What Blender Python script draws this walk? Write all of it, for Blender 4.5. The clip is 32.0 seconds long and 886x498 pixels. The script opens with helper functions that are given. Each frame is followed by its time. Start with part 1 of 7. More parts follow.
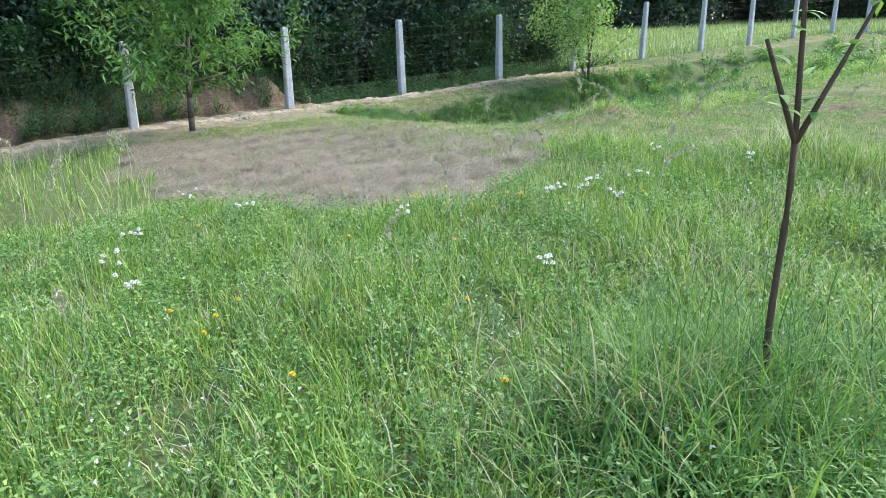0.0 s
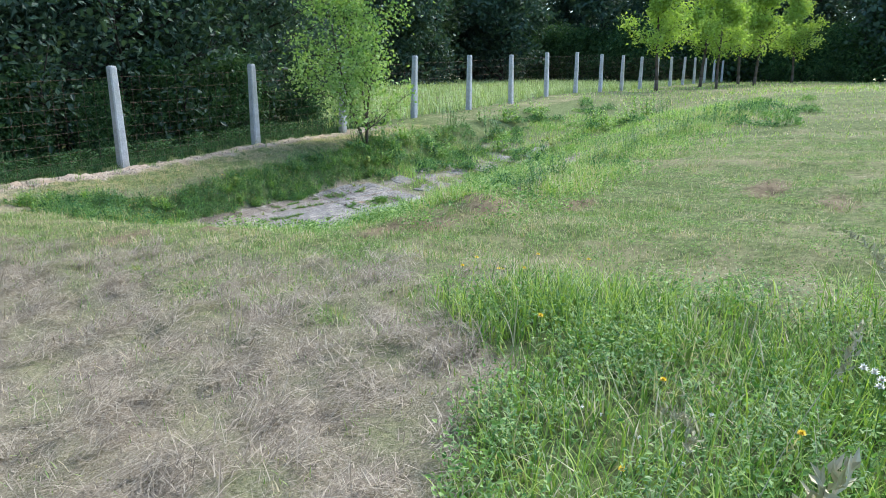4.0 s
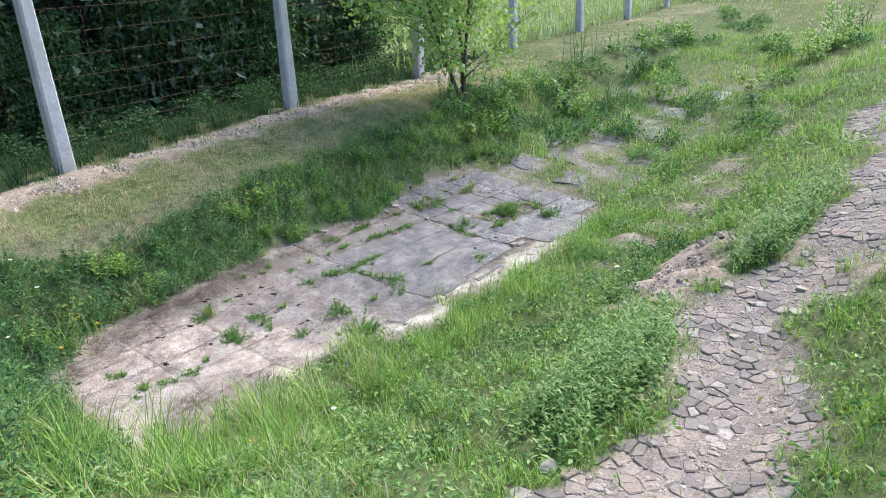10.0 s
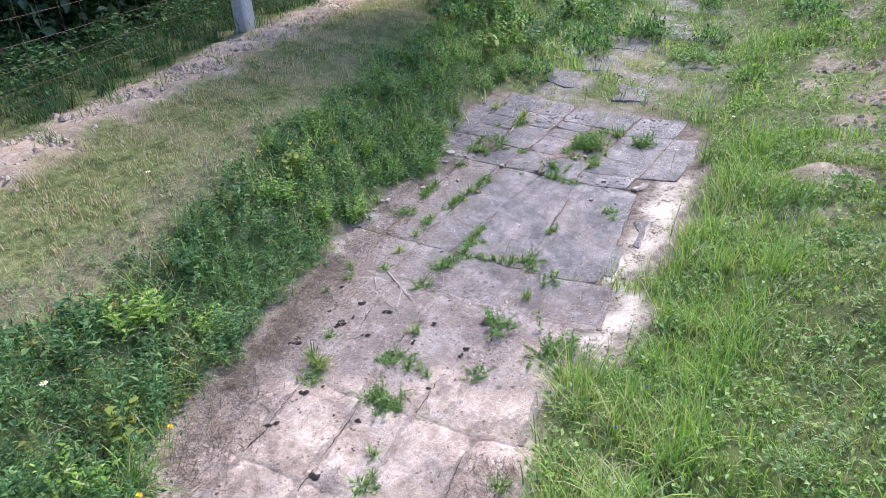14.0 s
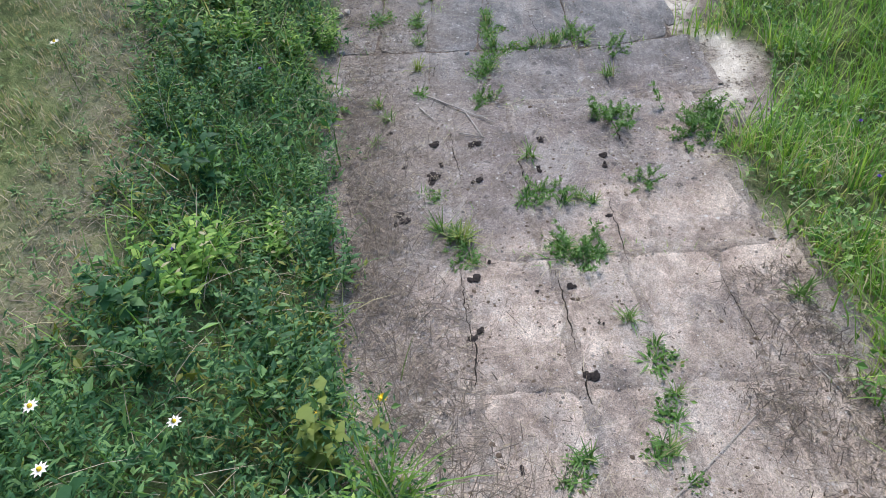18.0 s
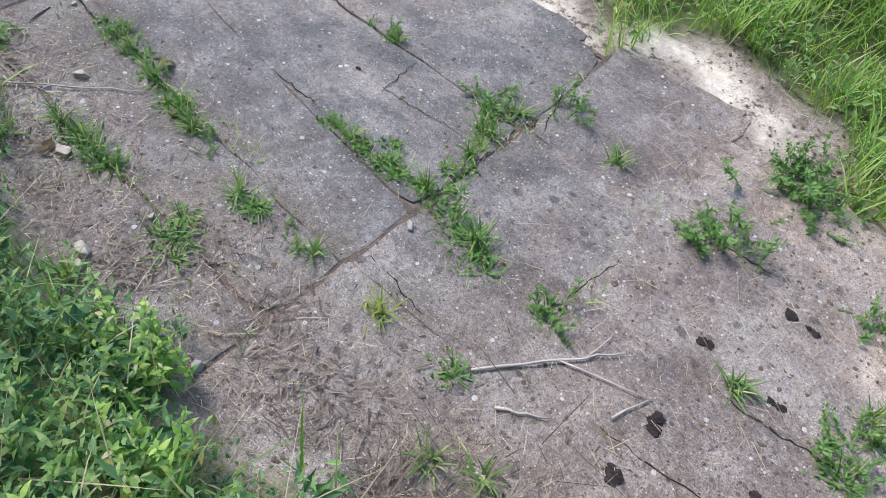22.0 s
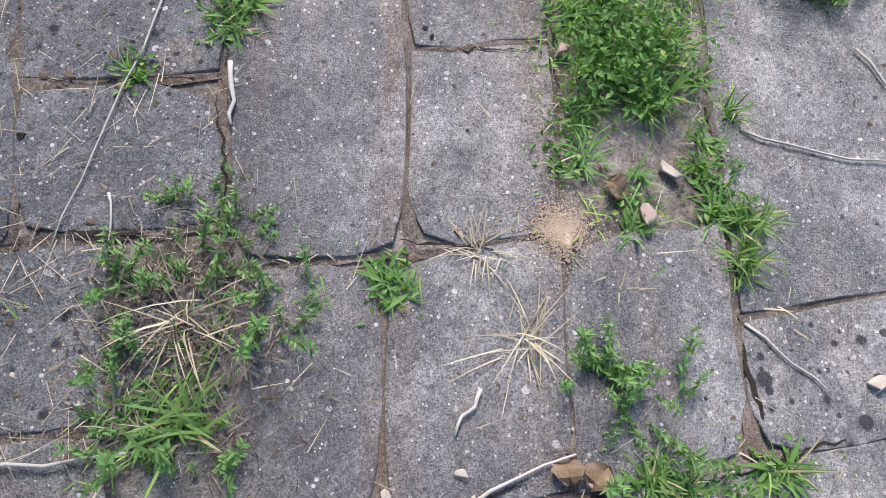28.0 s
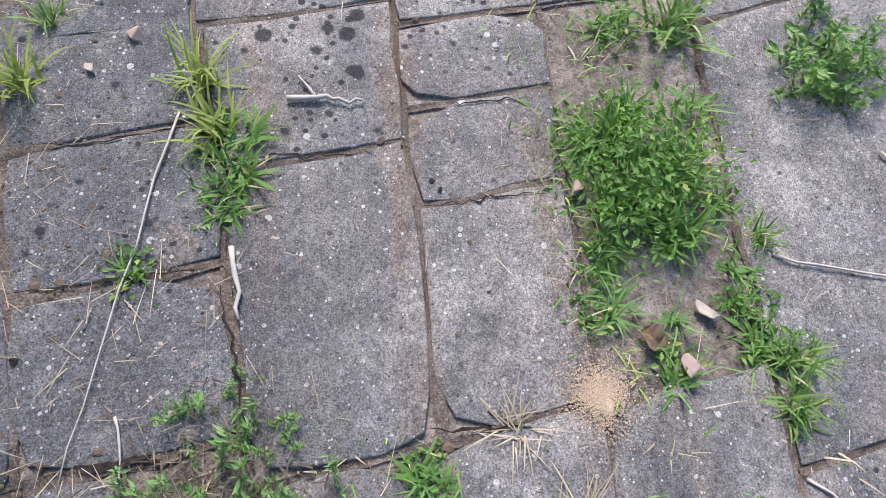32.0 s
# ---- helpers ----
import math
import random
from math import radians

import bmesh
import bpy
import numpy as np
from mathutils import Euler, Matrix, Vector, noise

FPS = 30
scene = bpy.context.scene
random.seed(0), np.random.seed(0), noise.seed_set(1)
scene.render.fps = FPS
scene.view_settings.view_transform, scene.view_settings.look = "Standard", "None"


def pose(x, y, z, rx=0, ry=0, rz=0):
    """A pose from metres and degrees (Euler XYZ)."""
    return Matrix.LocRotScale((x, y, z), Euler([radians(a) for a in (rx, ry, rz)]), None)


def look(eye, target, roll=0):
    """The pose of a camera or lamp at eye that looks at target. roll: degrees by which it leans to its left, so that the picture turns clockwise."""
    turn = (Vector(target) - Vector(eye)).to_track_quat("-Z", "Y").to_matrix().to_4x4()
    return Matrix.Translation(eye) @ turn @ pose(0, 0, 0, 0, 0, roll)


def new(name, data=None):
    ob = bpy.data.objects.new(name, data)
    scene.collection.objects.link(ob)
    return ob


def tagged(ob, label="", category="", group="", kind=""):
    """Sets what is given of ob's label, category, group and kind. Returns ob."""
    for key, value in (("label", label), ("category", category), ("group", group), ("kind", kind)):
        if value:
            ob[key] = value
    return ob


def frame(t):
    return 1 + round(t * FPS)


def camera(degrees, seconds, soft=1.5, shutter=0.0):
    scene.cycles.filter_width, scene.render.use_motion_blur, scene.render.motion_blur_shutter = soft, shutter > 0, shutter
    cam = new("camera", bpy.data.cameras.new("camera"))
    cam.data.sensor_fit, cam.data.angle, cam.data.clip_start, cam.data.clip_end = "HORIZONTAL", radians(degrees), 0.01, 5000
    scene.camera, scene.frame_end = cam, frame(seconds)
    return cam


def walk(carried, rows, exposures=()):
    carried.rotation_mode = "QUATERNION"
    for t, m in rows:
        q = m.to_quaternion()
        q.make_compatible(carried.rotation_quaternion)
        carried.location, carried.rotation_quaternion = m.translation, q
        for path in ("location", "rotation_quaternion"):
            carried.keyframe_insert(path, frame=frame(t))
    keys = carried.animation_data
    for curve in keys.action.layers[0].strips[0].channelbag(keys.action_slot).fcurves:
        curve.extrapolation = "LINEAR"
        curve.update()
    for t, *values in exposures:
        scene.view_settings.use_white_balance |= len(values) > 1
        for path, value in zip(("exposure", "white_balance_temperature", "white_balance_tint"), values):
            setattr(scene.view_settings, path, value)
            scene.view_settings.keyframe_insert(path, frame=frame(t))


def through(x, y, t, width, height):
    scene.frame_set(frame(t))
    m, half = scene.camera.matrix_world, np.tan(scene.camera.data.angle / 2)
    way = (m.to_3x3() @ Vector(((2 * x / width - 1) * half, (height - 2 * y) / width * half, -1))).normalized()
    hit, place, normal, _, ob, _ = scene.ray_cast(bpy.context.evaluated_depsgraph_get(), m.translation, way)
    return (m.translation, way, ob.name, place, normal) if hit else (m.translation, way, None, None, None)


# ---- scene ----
cam = camera(65.4, 32.0, 0.9)
PATH = [
    (0, (0.711, 0.57, 1.343), (1.034, 2.443, 0.719), -0.6),
    (0.5, (0.645, 1.165, 1.342), (1.128, 3.017, 0.764), -0.2),
    (1, (0.466, 1.752, 1.313), (0.968, 3.608, 0.762), -1.1),
    (1.5, (0.428, 2.287, 1.305), (0.97, 4.129, 0.745), -1.1),
    (2, (0.474, 2.888, 1.328), (1.251, 4.654, 0.798), -1.1),
    (2.5, (0.577, 3.379, 1.296), (1.386, 5.133, 0.78), -2.3),
    (3, (0.756, 3.98, 1.302), (1.689, 5.678, 0.804), -0.3),
    (3.5, (0.99, 4.54, 1.276), (2.01, 6.193, 0.797), 0.5),
    (5.5, (1.733, 6.51, 1.202), (2.738, 8.171, 0.722), 1.4),
    (6, (1.933, 7.082, 1.2), (3.067, 8.603, 0.568), 3.6),
    (6.5, (2.155, 7.714, 1.247), (3.177, 9.355, 0.734), 1.3),
    (7, (2.415, 8.391, 1.262), (3.433, 10.048, 0.794), 1.0),
    (7.3, (2.559, 8.729, 1.261), (3.555, 10.398, 0.788), 0.3),
    (7.5, (2.657, 8.977, 1.273), (3.631, 10.653, 0.78), -0.8),
    (8, (2.816, 9.572, 1.323), (3.787, 11.237, 0.788), -1.2),
    (8.5, (2.97, 10.02, 1.315), (3.941, 11.675, 0.75), -1.0),
    (9, (3.094, 10.541, 1.323), (4.107, 12.154, 0.716), 0.9),
    (9.5, (3.191, 10.928, 1.319), (4.188, 12.514, 0.62), -0.1),
    (10, (3.201, 11.377, 1.289), (4.075, 13.034, 0.587), -1.7),
    (10.1, (3.197, 11.463, 1.285), (4.063, 13.122, 0.58), -1.8),
    (10.5, (3.171, 11.821, 1.243), (3.995, 13.501, 0.537), -2.5),
    (11, (3.155, 12.378, 1.191), (3.722, 14.151, 0.461), -5.4),
    (11.5, (2.996, 12.775, 1.217), (3.521, 14.552, 0.466), -4.8),
    (12, (2.912, 13.163, 1.212), (3.44, 14.927, 0.429), -4.8),
    (12.5, (2.803, 13.488, 1.16), (3.367, 15.246, 0.392), -4.6),
    (13, (2.657, 13.785, 1.113), (3.486, 15.376, 0.229), -3.1),
    (13.5, (2.607, 14.114, 1.067), (3.487, 15.666, 0.163), -4.2),
    (14, (2.458, 14.362, 1.031), (3.604, 15.706, 0.093), -3.4),
    (14.5, (2.423, 14.552, 0.983), (3.739, 15.717, 0.029), -4.0),
    (16.5, (2.54, 15.33, 0.643), (3.694, 16.237, -0.716), -6.9),
    (17, (2.445, 15.553, 0.616), (3.586, 16.455, -0.757), -6.7),
    (17.5, (2.259, 15.89, 0.56), (3.446, 16.725, -0.816), -8.7),
    (18, (2.18, 16.271, 0.572), (3.413, 17.003, -0.822), -11.0),
    (18.5, (2.165, 16.667, 0.516), (3.474, 16.998, -0.959), -8.0),
    (19, (2.338, 17.061, 0.495), (3.617, 17.183, -1.037), -10.0),
    (19.5, (2.518, 17.362, 0.481), (3.748, 17.194, -1.087), -6.0),
    (20, (2.771, 17.627, 0.43), (3.936, 17.286, -1.159), -4.3),
    (20.5, (3.178, 17.872, 0.402), (4.27, 17.447, -1.219), -4.4),
    (21, (3.515, 17.989, 0.375), (4.509, 17.438, -1.271), 0.9),
    (21.5, (3.845, 18.105, 0.351), (4.847, 17.583, -1.299), 3.3),
    (22, (4.237, 18.184, 0.255), (5.254, 17.678, -1.391), 4.1),
    (22.5, (4.415, 18.226, 0.069), (5.332, 18.023, -1.696), 5.4),
    (22.7, (4.556, 18.134, -0.006), (5.467, 17.887, -1.769), 9.2),
    (22.8, (4.608, 18.089, -0.018), (5.519, 17.817, -1.778), 11.2),
    (23, (4.726, 18.008, -0.046), (5.672, 17.735, -1.787), 10.3),
    (23.2, (4.883, 17.994, -0.045), (5.831, 17.683, -1.778), 13.6),
    (23.5, (5.08, 17.909, -0.076), (6.039, 17.621, -1.807), 16.8),
    (24, (5.378, 17.836, -0.095), (6.344, 17.984, -1.84), 6.4),
    (24.5, (5.499, 17.827, -0.104), (6.447, 18.135, -1.838), 0.5),
    (25, (5.646, 17.972, -0.11), (6.59, 18.264, -1.849), -0.4),
    (25.4, (5.744, 18.059, -0.095), (6.666, 18.363, -1.844), -3.3),
    (25.5, (5.774, 18.074, -0.095), (6.7, 18.374, -1.843), -3.4),
    (27.5, (6.537, 18.393, -0.176), (7.328, 18.566, -2.004), 2.2),
    (28, (6.761, 18.398, -0.167), (7.523, 18.602, -2.005), 1.0),
    (28.5, (6.853, 18.426, -0.16), (7.625, 18.627, -1.994), 2.3),
    (29, (6.948, 18.508, -0.162), (7.742, 18.717, -1.986), 2.4),
    (29.5, (7.051, 18.568, -0.142), (7.848, 18.772, -1.965), 2.7),
    (30, (7.073, 18.591, -0.151), (7.896, 18.809, -1.96), 2.1),
    (30.5, (7.036, 18.561, -0.169), (7.876, 18.781, -1.97), 1.7),
    (31, (7.015, 18.531, -0.158), (7.839, 18.74, -1.969), 0.4),
    (31.5, (7.058, 18.493, -0.142), (7.853, 18.674, -1.968), -2.3),
    (32, (7.026, 18.517, -0.13), (7.841, 18.714, -1.946), -3.2),
]
EXPOSURE = [(0, 1.65, 6050, 9), (2, 1.68, 6050, 9), (3, 1.58, 6050, 8), (6, 1.45, 6150, 10), (9, 1.46, 6150, 13), (11, 1.46, 6150, 17), (12, 1.5, 6100, 21), (13.2, 1.55, 6050, 28), (14, 1.56, 6050, 25), (17, 0.93, 6050, 14), (18, 1.05, 6050, 14), (19, 1.12, 6050, 15), (21, 1.16, 6150, 16), (22, 1.32, 6150, 16), (23, 1.6, 6250, 17), (24, 1.36, 6250, 17), (26, 1.42, 6300, 17), (32, 1.52, 6350, 19)]
walk(cam, [(t, look(eye, target, roll)) for t, eye, target, roll in PATH], EXPOSURE)


# ---- the lie of the land: u runs along the fence, v away from it ----
FENCE_TURN = math.radians(26.126)
FC, FS = math.cos(FENCE_TURN), math.sin(FENCE_TURN)
FX, FY = 3.048, 20.526


def to_uv(x, y):
    return (x - FX) * FC + (y - FY) * FS, (x - FX) * FS - (y - FY) * FC


def to_xy(u, v):
    return FX + u * FC + v * FS, FY + u * FS - v * FC


def step(a, b, x):
    t = np.clip((np.asarray(x, float) - a) / (b - a), 0, 1)
    return t * t * (3 - 2 * t)


def fence_z(u):
    u = np.asarray(u, float)
    return -0.525 + 0.05 * np.minimum(u, 24) + 0.6 * step(24, 60, u)


def slab_z(x, y):
    u, v = to_uv(x, y)
    return -3.273 - 0.0371 * x + 0.1212 * y - 0.035 + 0.010 * (u - 1.0) ** 2 + 0.13 * np.maximum(v - 4.3, 0)


def wave(x, y, s, k=0.0):
    """Gentle unevenness at wavelength s, between -1 and 1."""
    f = 2 * math.pi / s
    return (np.sin(f * (x * 0.83 + y * 0.56) + k) + np.sin(f * (0.31 * x - 1.07 * y) + 2.1 * k + 1.3)
            + np.sin(f * (1.29 * x + 0.47 * y) * 1.13 + 0.7 * k + 4.0)) / 3


def ground_z(x, y):
    x, y = np.asarray(x, float), np.asarray(y, float)
    u, v = to_uv(x, y)
    rise = 0.055 * np.clip(v, 0, 18) * np.clip(1 - (u - 8) / 40, 0.15, 1)
    z = fence_z(u) + rise
    z = z - 0.25 * step(0, -2.5, v) - 0.45 * step(-2.5, -9, v) * step(12, 4, u)
    z = z + 1.0 * step(-0.9, -2.4, v + 0.25 * wave(x, y, 1.9)) * step(-1.6, -3.6, u + 0.4 * wave(x, y, 1.3, 2.0)) + 0.5 * step(-2.2, -7, v) * step(-2, -5, u)
    # the ditch with the paving on its near bank
    along = step(-4.4, -0.8, u) * (1 - 0.5 * step(4, 14, u)) * (1 - step(16, 34, u))
    near = np.interp(v, [1.55, 1.9, 2.35, 2.75, 3.5, 4.5, 5.2, 6.0, 6.8, 7.2, 7.8, 8.3, 9.0],
                     [0.06, 0.18, 0.50, 0.84, 1.02, 1.18, 1.20, 1.0, 0.66, 0.63, 0.64, 0.45, 0.0])
    on = np.interp(v, [1.55, 1.9, 2.35, 2.75, 3.5, 4.5, 5.2, 6.0, 6.6, 6.95, 7.2, 7.6, 8.3, 9.0, 10.0, 11.0],
                   [0.06, 0.18, 0.50, 0.84, 1.02, 1.18, 1.20, 1.0, 0.93, 0.66, 0.61, 0.55, 0.38, 0.22, 0.06, 0.0])
    cut = near + (on - near) * step(0.2, 2.2, u)
    z = z - along * cut - 0.06 * step(0.5, 1.5, v) * step(2.6, 1.5, v)
    z = z + 0.03 * wave(x, y, 2.3) + 0.012 * wave(x, y, 0.7, 1.0) + 0.05 * wave(x, y, 9.0, 2.0)
    # earth mound by the mown patch
    z = z + 0.20 * np.exp(-(((u + 2.1) / 0.45) ** 2 + ((v - 9.5) / 0.4) ** 2))
    # paved part
    m = step(-2.7, -1.9, u) * step(4.9, 4.2, u) * step(2.45, 2.8, v) * step(5.5, 5.0, v)
    drift = 0.0085 - 0.003 * step(1.0, 0.0, u) + 0.003 * wave(u, v, 0.8, 6.0) * step(1.4, 0.4, u) - 0.005 * step(3.0, 2.75, v)
    return z * (1 - m) + (slab_z(x, y) - drift) * m


def place(u, v, dz=0.0):
    x, y = to_xy(u, v)
    return Vector((float(x), float(y), float(ground_z(x, y)) + dz))


def on_slab(u, v, dz=0.0):
    x, y = to_xy(u, v)
    return Vector((float(x), float(y), float(slab_z(x, y)) + dz))


# ---- which ground lies where (u, v), each from 0 to 1 ----
def meadow_edge(u):
    return np.interp(u, [-9.4, -9.1, -8.8, -8.4, -8, -7.5, -7, -6.2, -5.5, -4.8, -4.4, -4], [6.0, 8.1, 9.7, 10.8, 11.6, 12.05, 12.2, 11.8, 11.5, 10.6, 11.6, 12.2])


def zone_tall(u, v):
    w = 0.18 * wave(u, v, 1.7, 3.0) + 0.08 * wave(u, v, 0.5)
    right = -4.3 + 0.05 * np.maximum(v - 13.5, 0) + 0.5 * step(13.4, 14.5, v)
    left = step(0.2, -0.2, u + 8.3 + 0.17 * (v - 3.7) + 2 * w) * step(2.2, 3.0, v)
    return np.maximum(left, step(-0.12, 0.12, v - meadow_edge(u) + w) * step(0.15, -0.15, u - right + w))


def zone_hay(u, v):
    far = np.interp(u, [-30, -9, -8, -7.3, -6.1, -5, -4.5, -4.2], [3.3, 3.3, 3.5, 3.9, 5.2, 5.6, 7.2, 9.6])
    w = 0.3 * wave(u, v, 2.1, 5.0) + 0.12 * wave(u, v, 0.6, 2.0)
    return step(-0.5, 0.5, v - far + w) * (1 - zone_tall(u, v)) * step(-3.9, -4.6, u + w)


def path_line(u):
    return np.interp(u, [-3, -1.8, -1.2, -0.4, 0.3, 0.7, 1.2, 2.0, 2.9, 3.5, 4.3, 5.2, 5.9, 6.5, 7.5, 9.6, 14], [7.3, 7.45, 7.72, 7.68, 7.5, 7.5, 7.82, 8.08, 8.18, 8.1, 7.98, 7.7, 7.52, 7.62, 8.0, 8.4, 10.0])


def path_half(u):
    return np.interp(u, [-2.2, -1.8, -1.2, -0.4, 0.7, 1.2, 2.0, 2.9, 3.5, 4.3, 5.2, 5.9, 6.5, 7.5, 9.6, 11], [0.10, 0.40, 0.36, 0.30, 0.30, 0.24, 0.38, 0.40, 0.28, 0.10, 0.14, 0.20, 0.12, 0.24, 0.22, 0.05])


def zone_path(u, v):
    w = 0.14 * wave(u, v, 1.1, 1.0) + 0.08 * wave(u, v, 0.35, 4.0)
    return step(0.12, -0.08, np.abs(v - path_line(u)) - path_half(u) + w) * step(-2.4, -2.0, u) * step(11.5, 10.0, u)


def zone_clay(u, v):
    w = 0.20 * wave(u, v, 0.9, 2.0) + 0.10 * wave(u, v, 0.3, 5.0)
    band = step(-0.05, 0.2, v + w * 0.6) * step(0.92, 0.6, v + w) * step(9, 7, u)
    left = step(-1.8, -3.0, u + w) * step(3.6, 2.6, v + w) * step(-0.9, -0.5, v) * 0.45
    lip = step(0.36, 0.20, np.abs(v - 6.84 + w)) * step(0.3, 0.7, u) * step(2.2, 1.8, u)
    slope = step(0.5, 0.2, np.abs(v - np.interp(u, [1.2, 2.2, 3.4], [6.1, 6.2, 6.42]) + w)) * step(1.2, 2.0, u) * step(8.5, 6.5, u) * np.clip(0.25 + 0.9 * wave(u, v, 0.8, 4.0), 0, 0.8)
    rim = step(0.16, 0.04, np.abs(np.abs(v - path_line(u)) - path_half(u) - 0.05) + w * 0.5) * step(-1.8, 1.5, u) * step(8, 6, u) * np.clip(0.3 + 1.2 * wave(u, v, 1.4, 2.0), 0, 0.85)
    return np.maximum(np.maximum(np.maximum(band, left), lip), np.maximum(slope, rim))


def bank_top(u):
    """Where the mown strip ends and the weeds of the bank begin."""
    return np.interp(u, [-3.4, -1.9, -1.5, -1.15, -0.9, -0.4, 0.2, 1.1, 2.4, 4.0, 5.2, 7.0], [1.85, 1.98, 2.14, 2.27, 2.25, 2.15, 2.06, 2.0, 1.97, 1.96, 1.88, 1.7])


def zone_strip(u, v):
    w = 0.12 * wave(u, v, 1.3, 1.0) + 0.05 * wave(u, v, 0.4)
    return step(0.55, 0.85, v + w) * step(0.06, -0.06, v + w - bank_top(u)) * step(-4.5, -2.5, u)


def zone_matted(u, v):
    """Dead grass lying matted along the upper edge of the bank."""
    w = 0.12 * wave(u, v, 0.9, 6.0) + 0.08 * wave(u, v, 0.3, 2.0)
    deep = np.interp(u, [-3, -1, 0.3, 2.5], [0.42, 0.36, 0.22, 0.12])
    return step(-deep - 0.1, -deep + 0.15, v - bank_top(u) + w) * step(0.10, -0.06, v - bank_top(u) + w) * step(-4, -3, u) * step(3.5, 2.0, u)


def zone_floor(u, v):
    """Grey silt between tufts on the ditch's floor past the paving."""
    w = 0.25 * wave(u, v, 1.1, 3.0)
    return step(3.9, 4.5, u + w) * step(11, 8.5, u) * step(2.9, 3.3, v + w) * step(5.6, 4.9, v + w) * np.clip(0.45 + 1.5 * wave(u, v, 0.9, 5.0) + 0.6 * wave(u, v, 0.35, 1.0), 0, 1)


def zone_bank(u, v):
    """Weeds between the mown strip and the paving, and on up the ditch."""
    w = 0.10 * wave(u, v, 0.8, 4.0) + 0.06 * wave(u, v, 0.27, 1.0)
    foot = np.interp(u, [-3.6, -2.7, -2.25, -2.0, -1.3, 0, 1.5, 1.8, 2.4, 2.8, 3.4, 4.2, 5, 8], [6.2, 5.6, 4.7, 3.30, 2.96, 2.76, 2.74, 2.90, 2.90, 2.72, 2.72, 2.8, 3.0, 4.0])
    return step(-0.08, 0.10, v + w - bank_top(u)) * step(0.08, -0.08, v - foot + w) * step(-3.6, -2.9, u + 0.25 * np.maximum(v - 3, 0) + w) * step(24, 18, u)


def zone_paved(u, v):
    w = 0.10 * wave(u, v, 0.7, 2.0) + 0.05 * wave(u, v, 0.23, 3.0)
    outer = np.interp(u, [-2.1, -1.0, -0.6, -0.1, 0.0, 0.75, 0.85, 1.3, 2.6, 3.4, 4.3], [4.6, 4.7, 4.62, 4.5, 4.95, 5.1, 4.75, 5.05, 5.25, 5.2, 4.9])
    return step(-2.15, -1.95, u + w) * step(4.5, 4.0, u + w * 2) * step(0.08, -0.08, v - outer + w) * (1 - zone_bank(u, v)) * step(2.4, 2.6, v)


def zone_red(u, v):
    """Bare reddish earth by the mound and worn spots in the lawn."""
    w = 0.15 * wave(u, v, 0.6, 1.0) + 0.08 * wave(u, v, 0.22, 2.0)
    a = np.zeros_like(np.asarray(u, float))
    for cu, cv, ru, rv in ((-3.2, 9.15, 0.42, 0.2), (-2.9, 9.5, 0.3, 0.25), (-2.2, 9.75, 0.45, 0.3), (-3.4, 7.2, 0.4, 0.25), (-1.5, 10.4, 0.5, 0.2),
                           (-0.1, 12.1, 0.6, 0.25), (-0.9, 12.8, 0.5, 0.2), (-3.6, 13.6, 0.4, 0.15), (-0.9, 9.4, 0.25, 0.2), (-4.4, 6.6, 0.3, 0.25)):
        a = np.maximum(a, 0.8 * step(1.3, 0.5, np.hypot((u - cu) / ru, (v - cv) / rv) + 1.8 * w))
    return np.maximum(a, step(-1.6, -2.6, u) * step(-0.6, -0.95, v) * step(-2.5, -2.1, v + w))


# ---- sky, sun ----
world = bpy.data.worlds.new("sky")
scene.world = world
world.use_nodes = True
wn = world.node_tree
SUN_UP, SUN_TURN = 49.0, 16.0  # degrees above the horizon; degrees from the x axis, counter-clockwise
sky = wn.nodes.new("ShaderNodeTexSky")
sky.sky_type, sky.sun_disc = "NISHITA", False
sky.sun_elevation, sky.sun_rotation = radians(SUN_UP), radians(90 - SUN_TURN)
wn.links.new(sky.outputs[0], wn.nodes["Background"].inputs[0])
wn.nodes["Background"].inputs[1].default_value = 0.15
sun = new("sun", bpy.data.lights.new("sun", "SUN"))
sun.data.energy, sun.data.angle, sun.data.color = 2.0, radians(24), (1.0, 0.93, 0.82)
sun_way = Vector((math.cos(radians(SUN_UP)) * math.cos(radians(SUN_TURN)), math.cos(radians(SUN_UP)) * math.sin(radians(SUN_TURN)), math.sin(radians(SUN_UP))))
sun.matrix_world = look(sun_way * 60, (0, 0, 0))


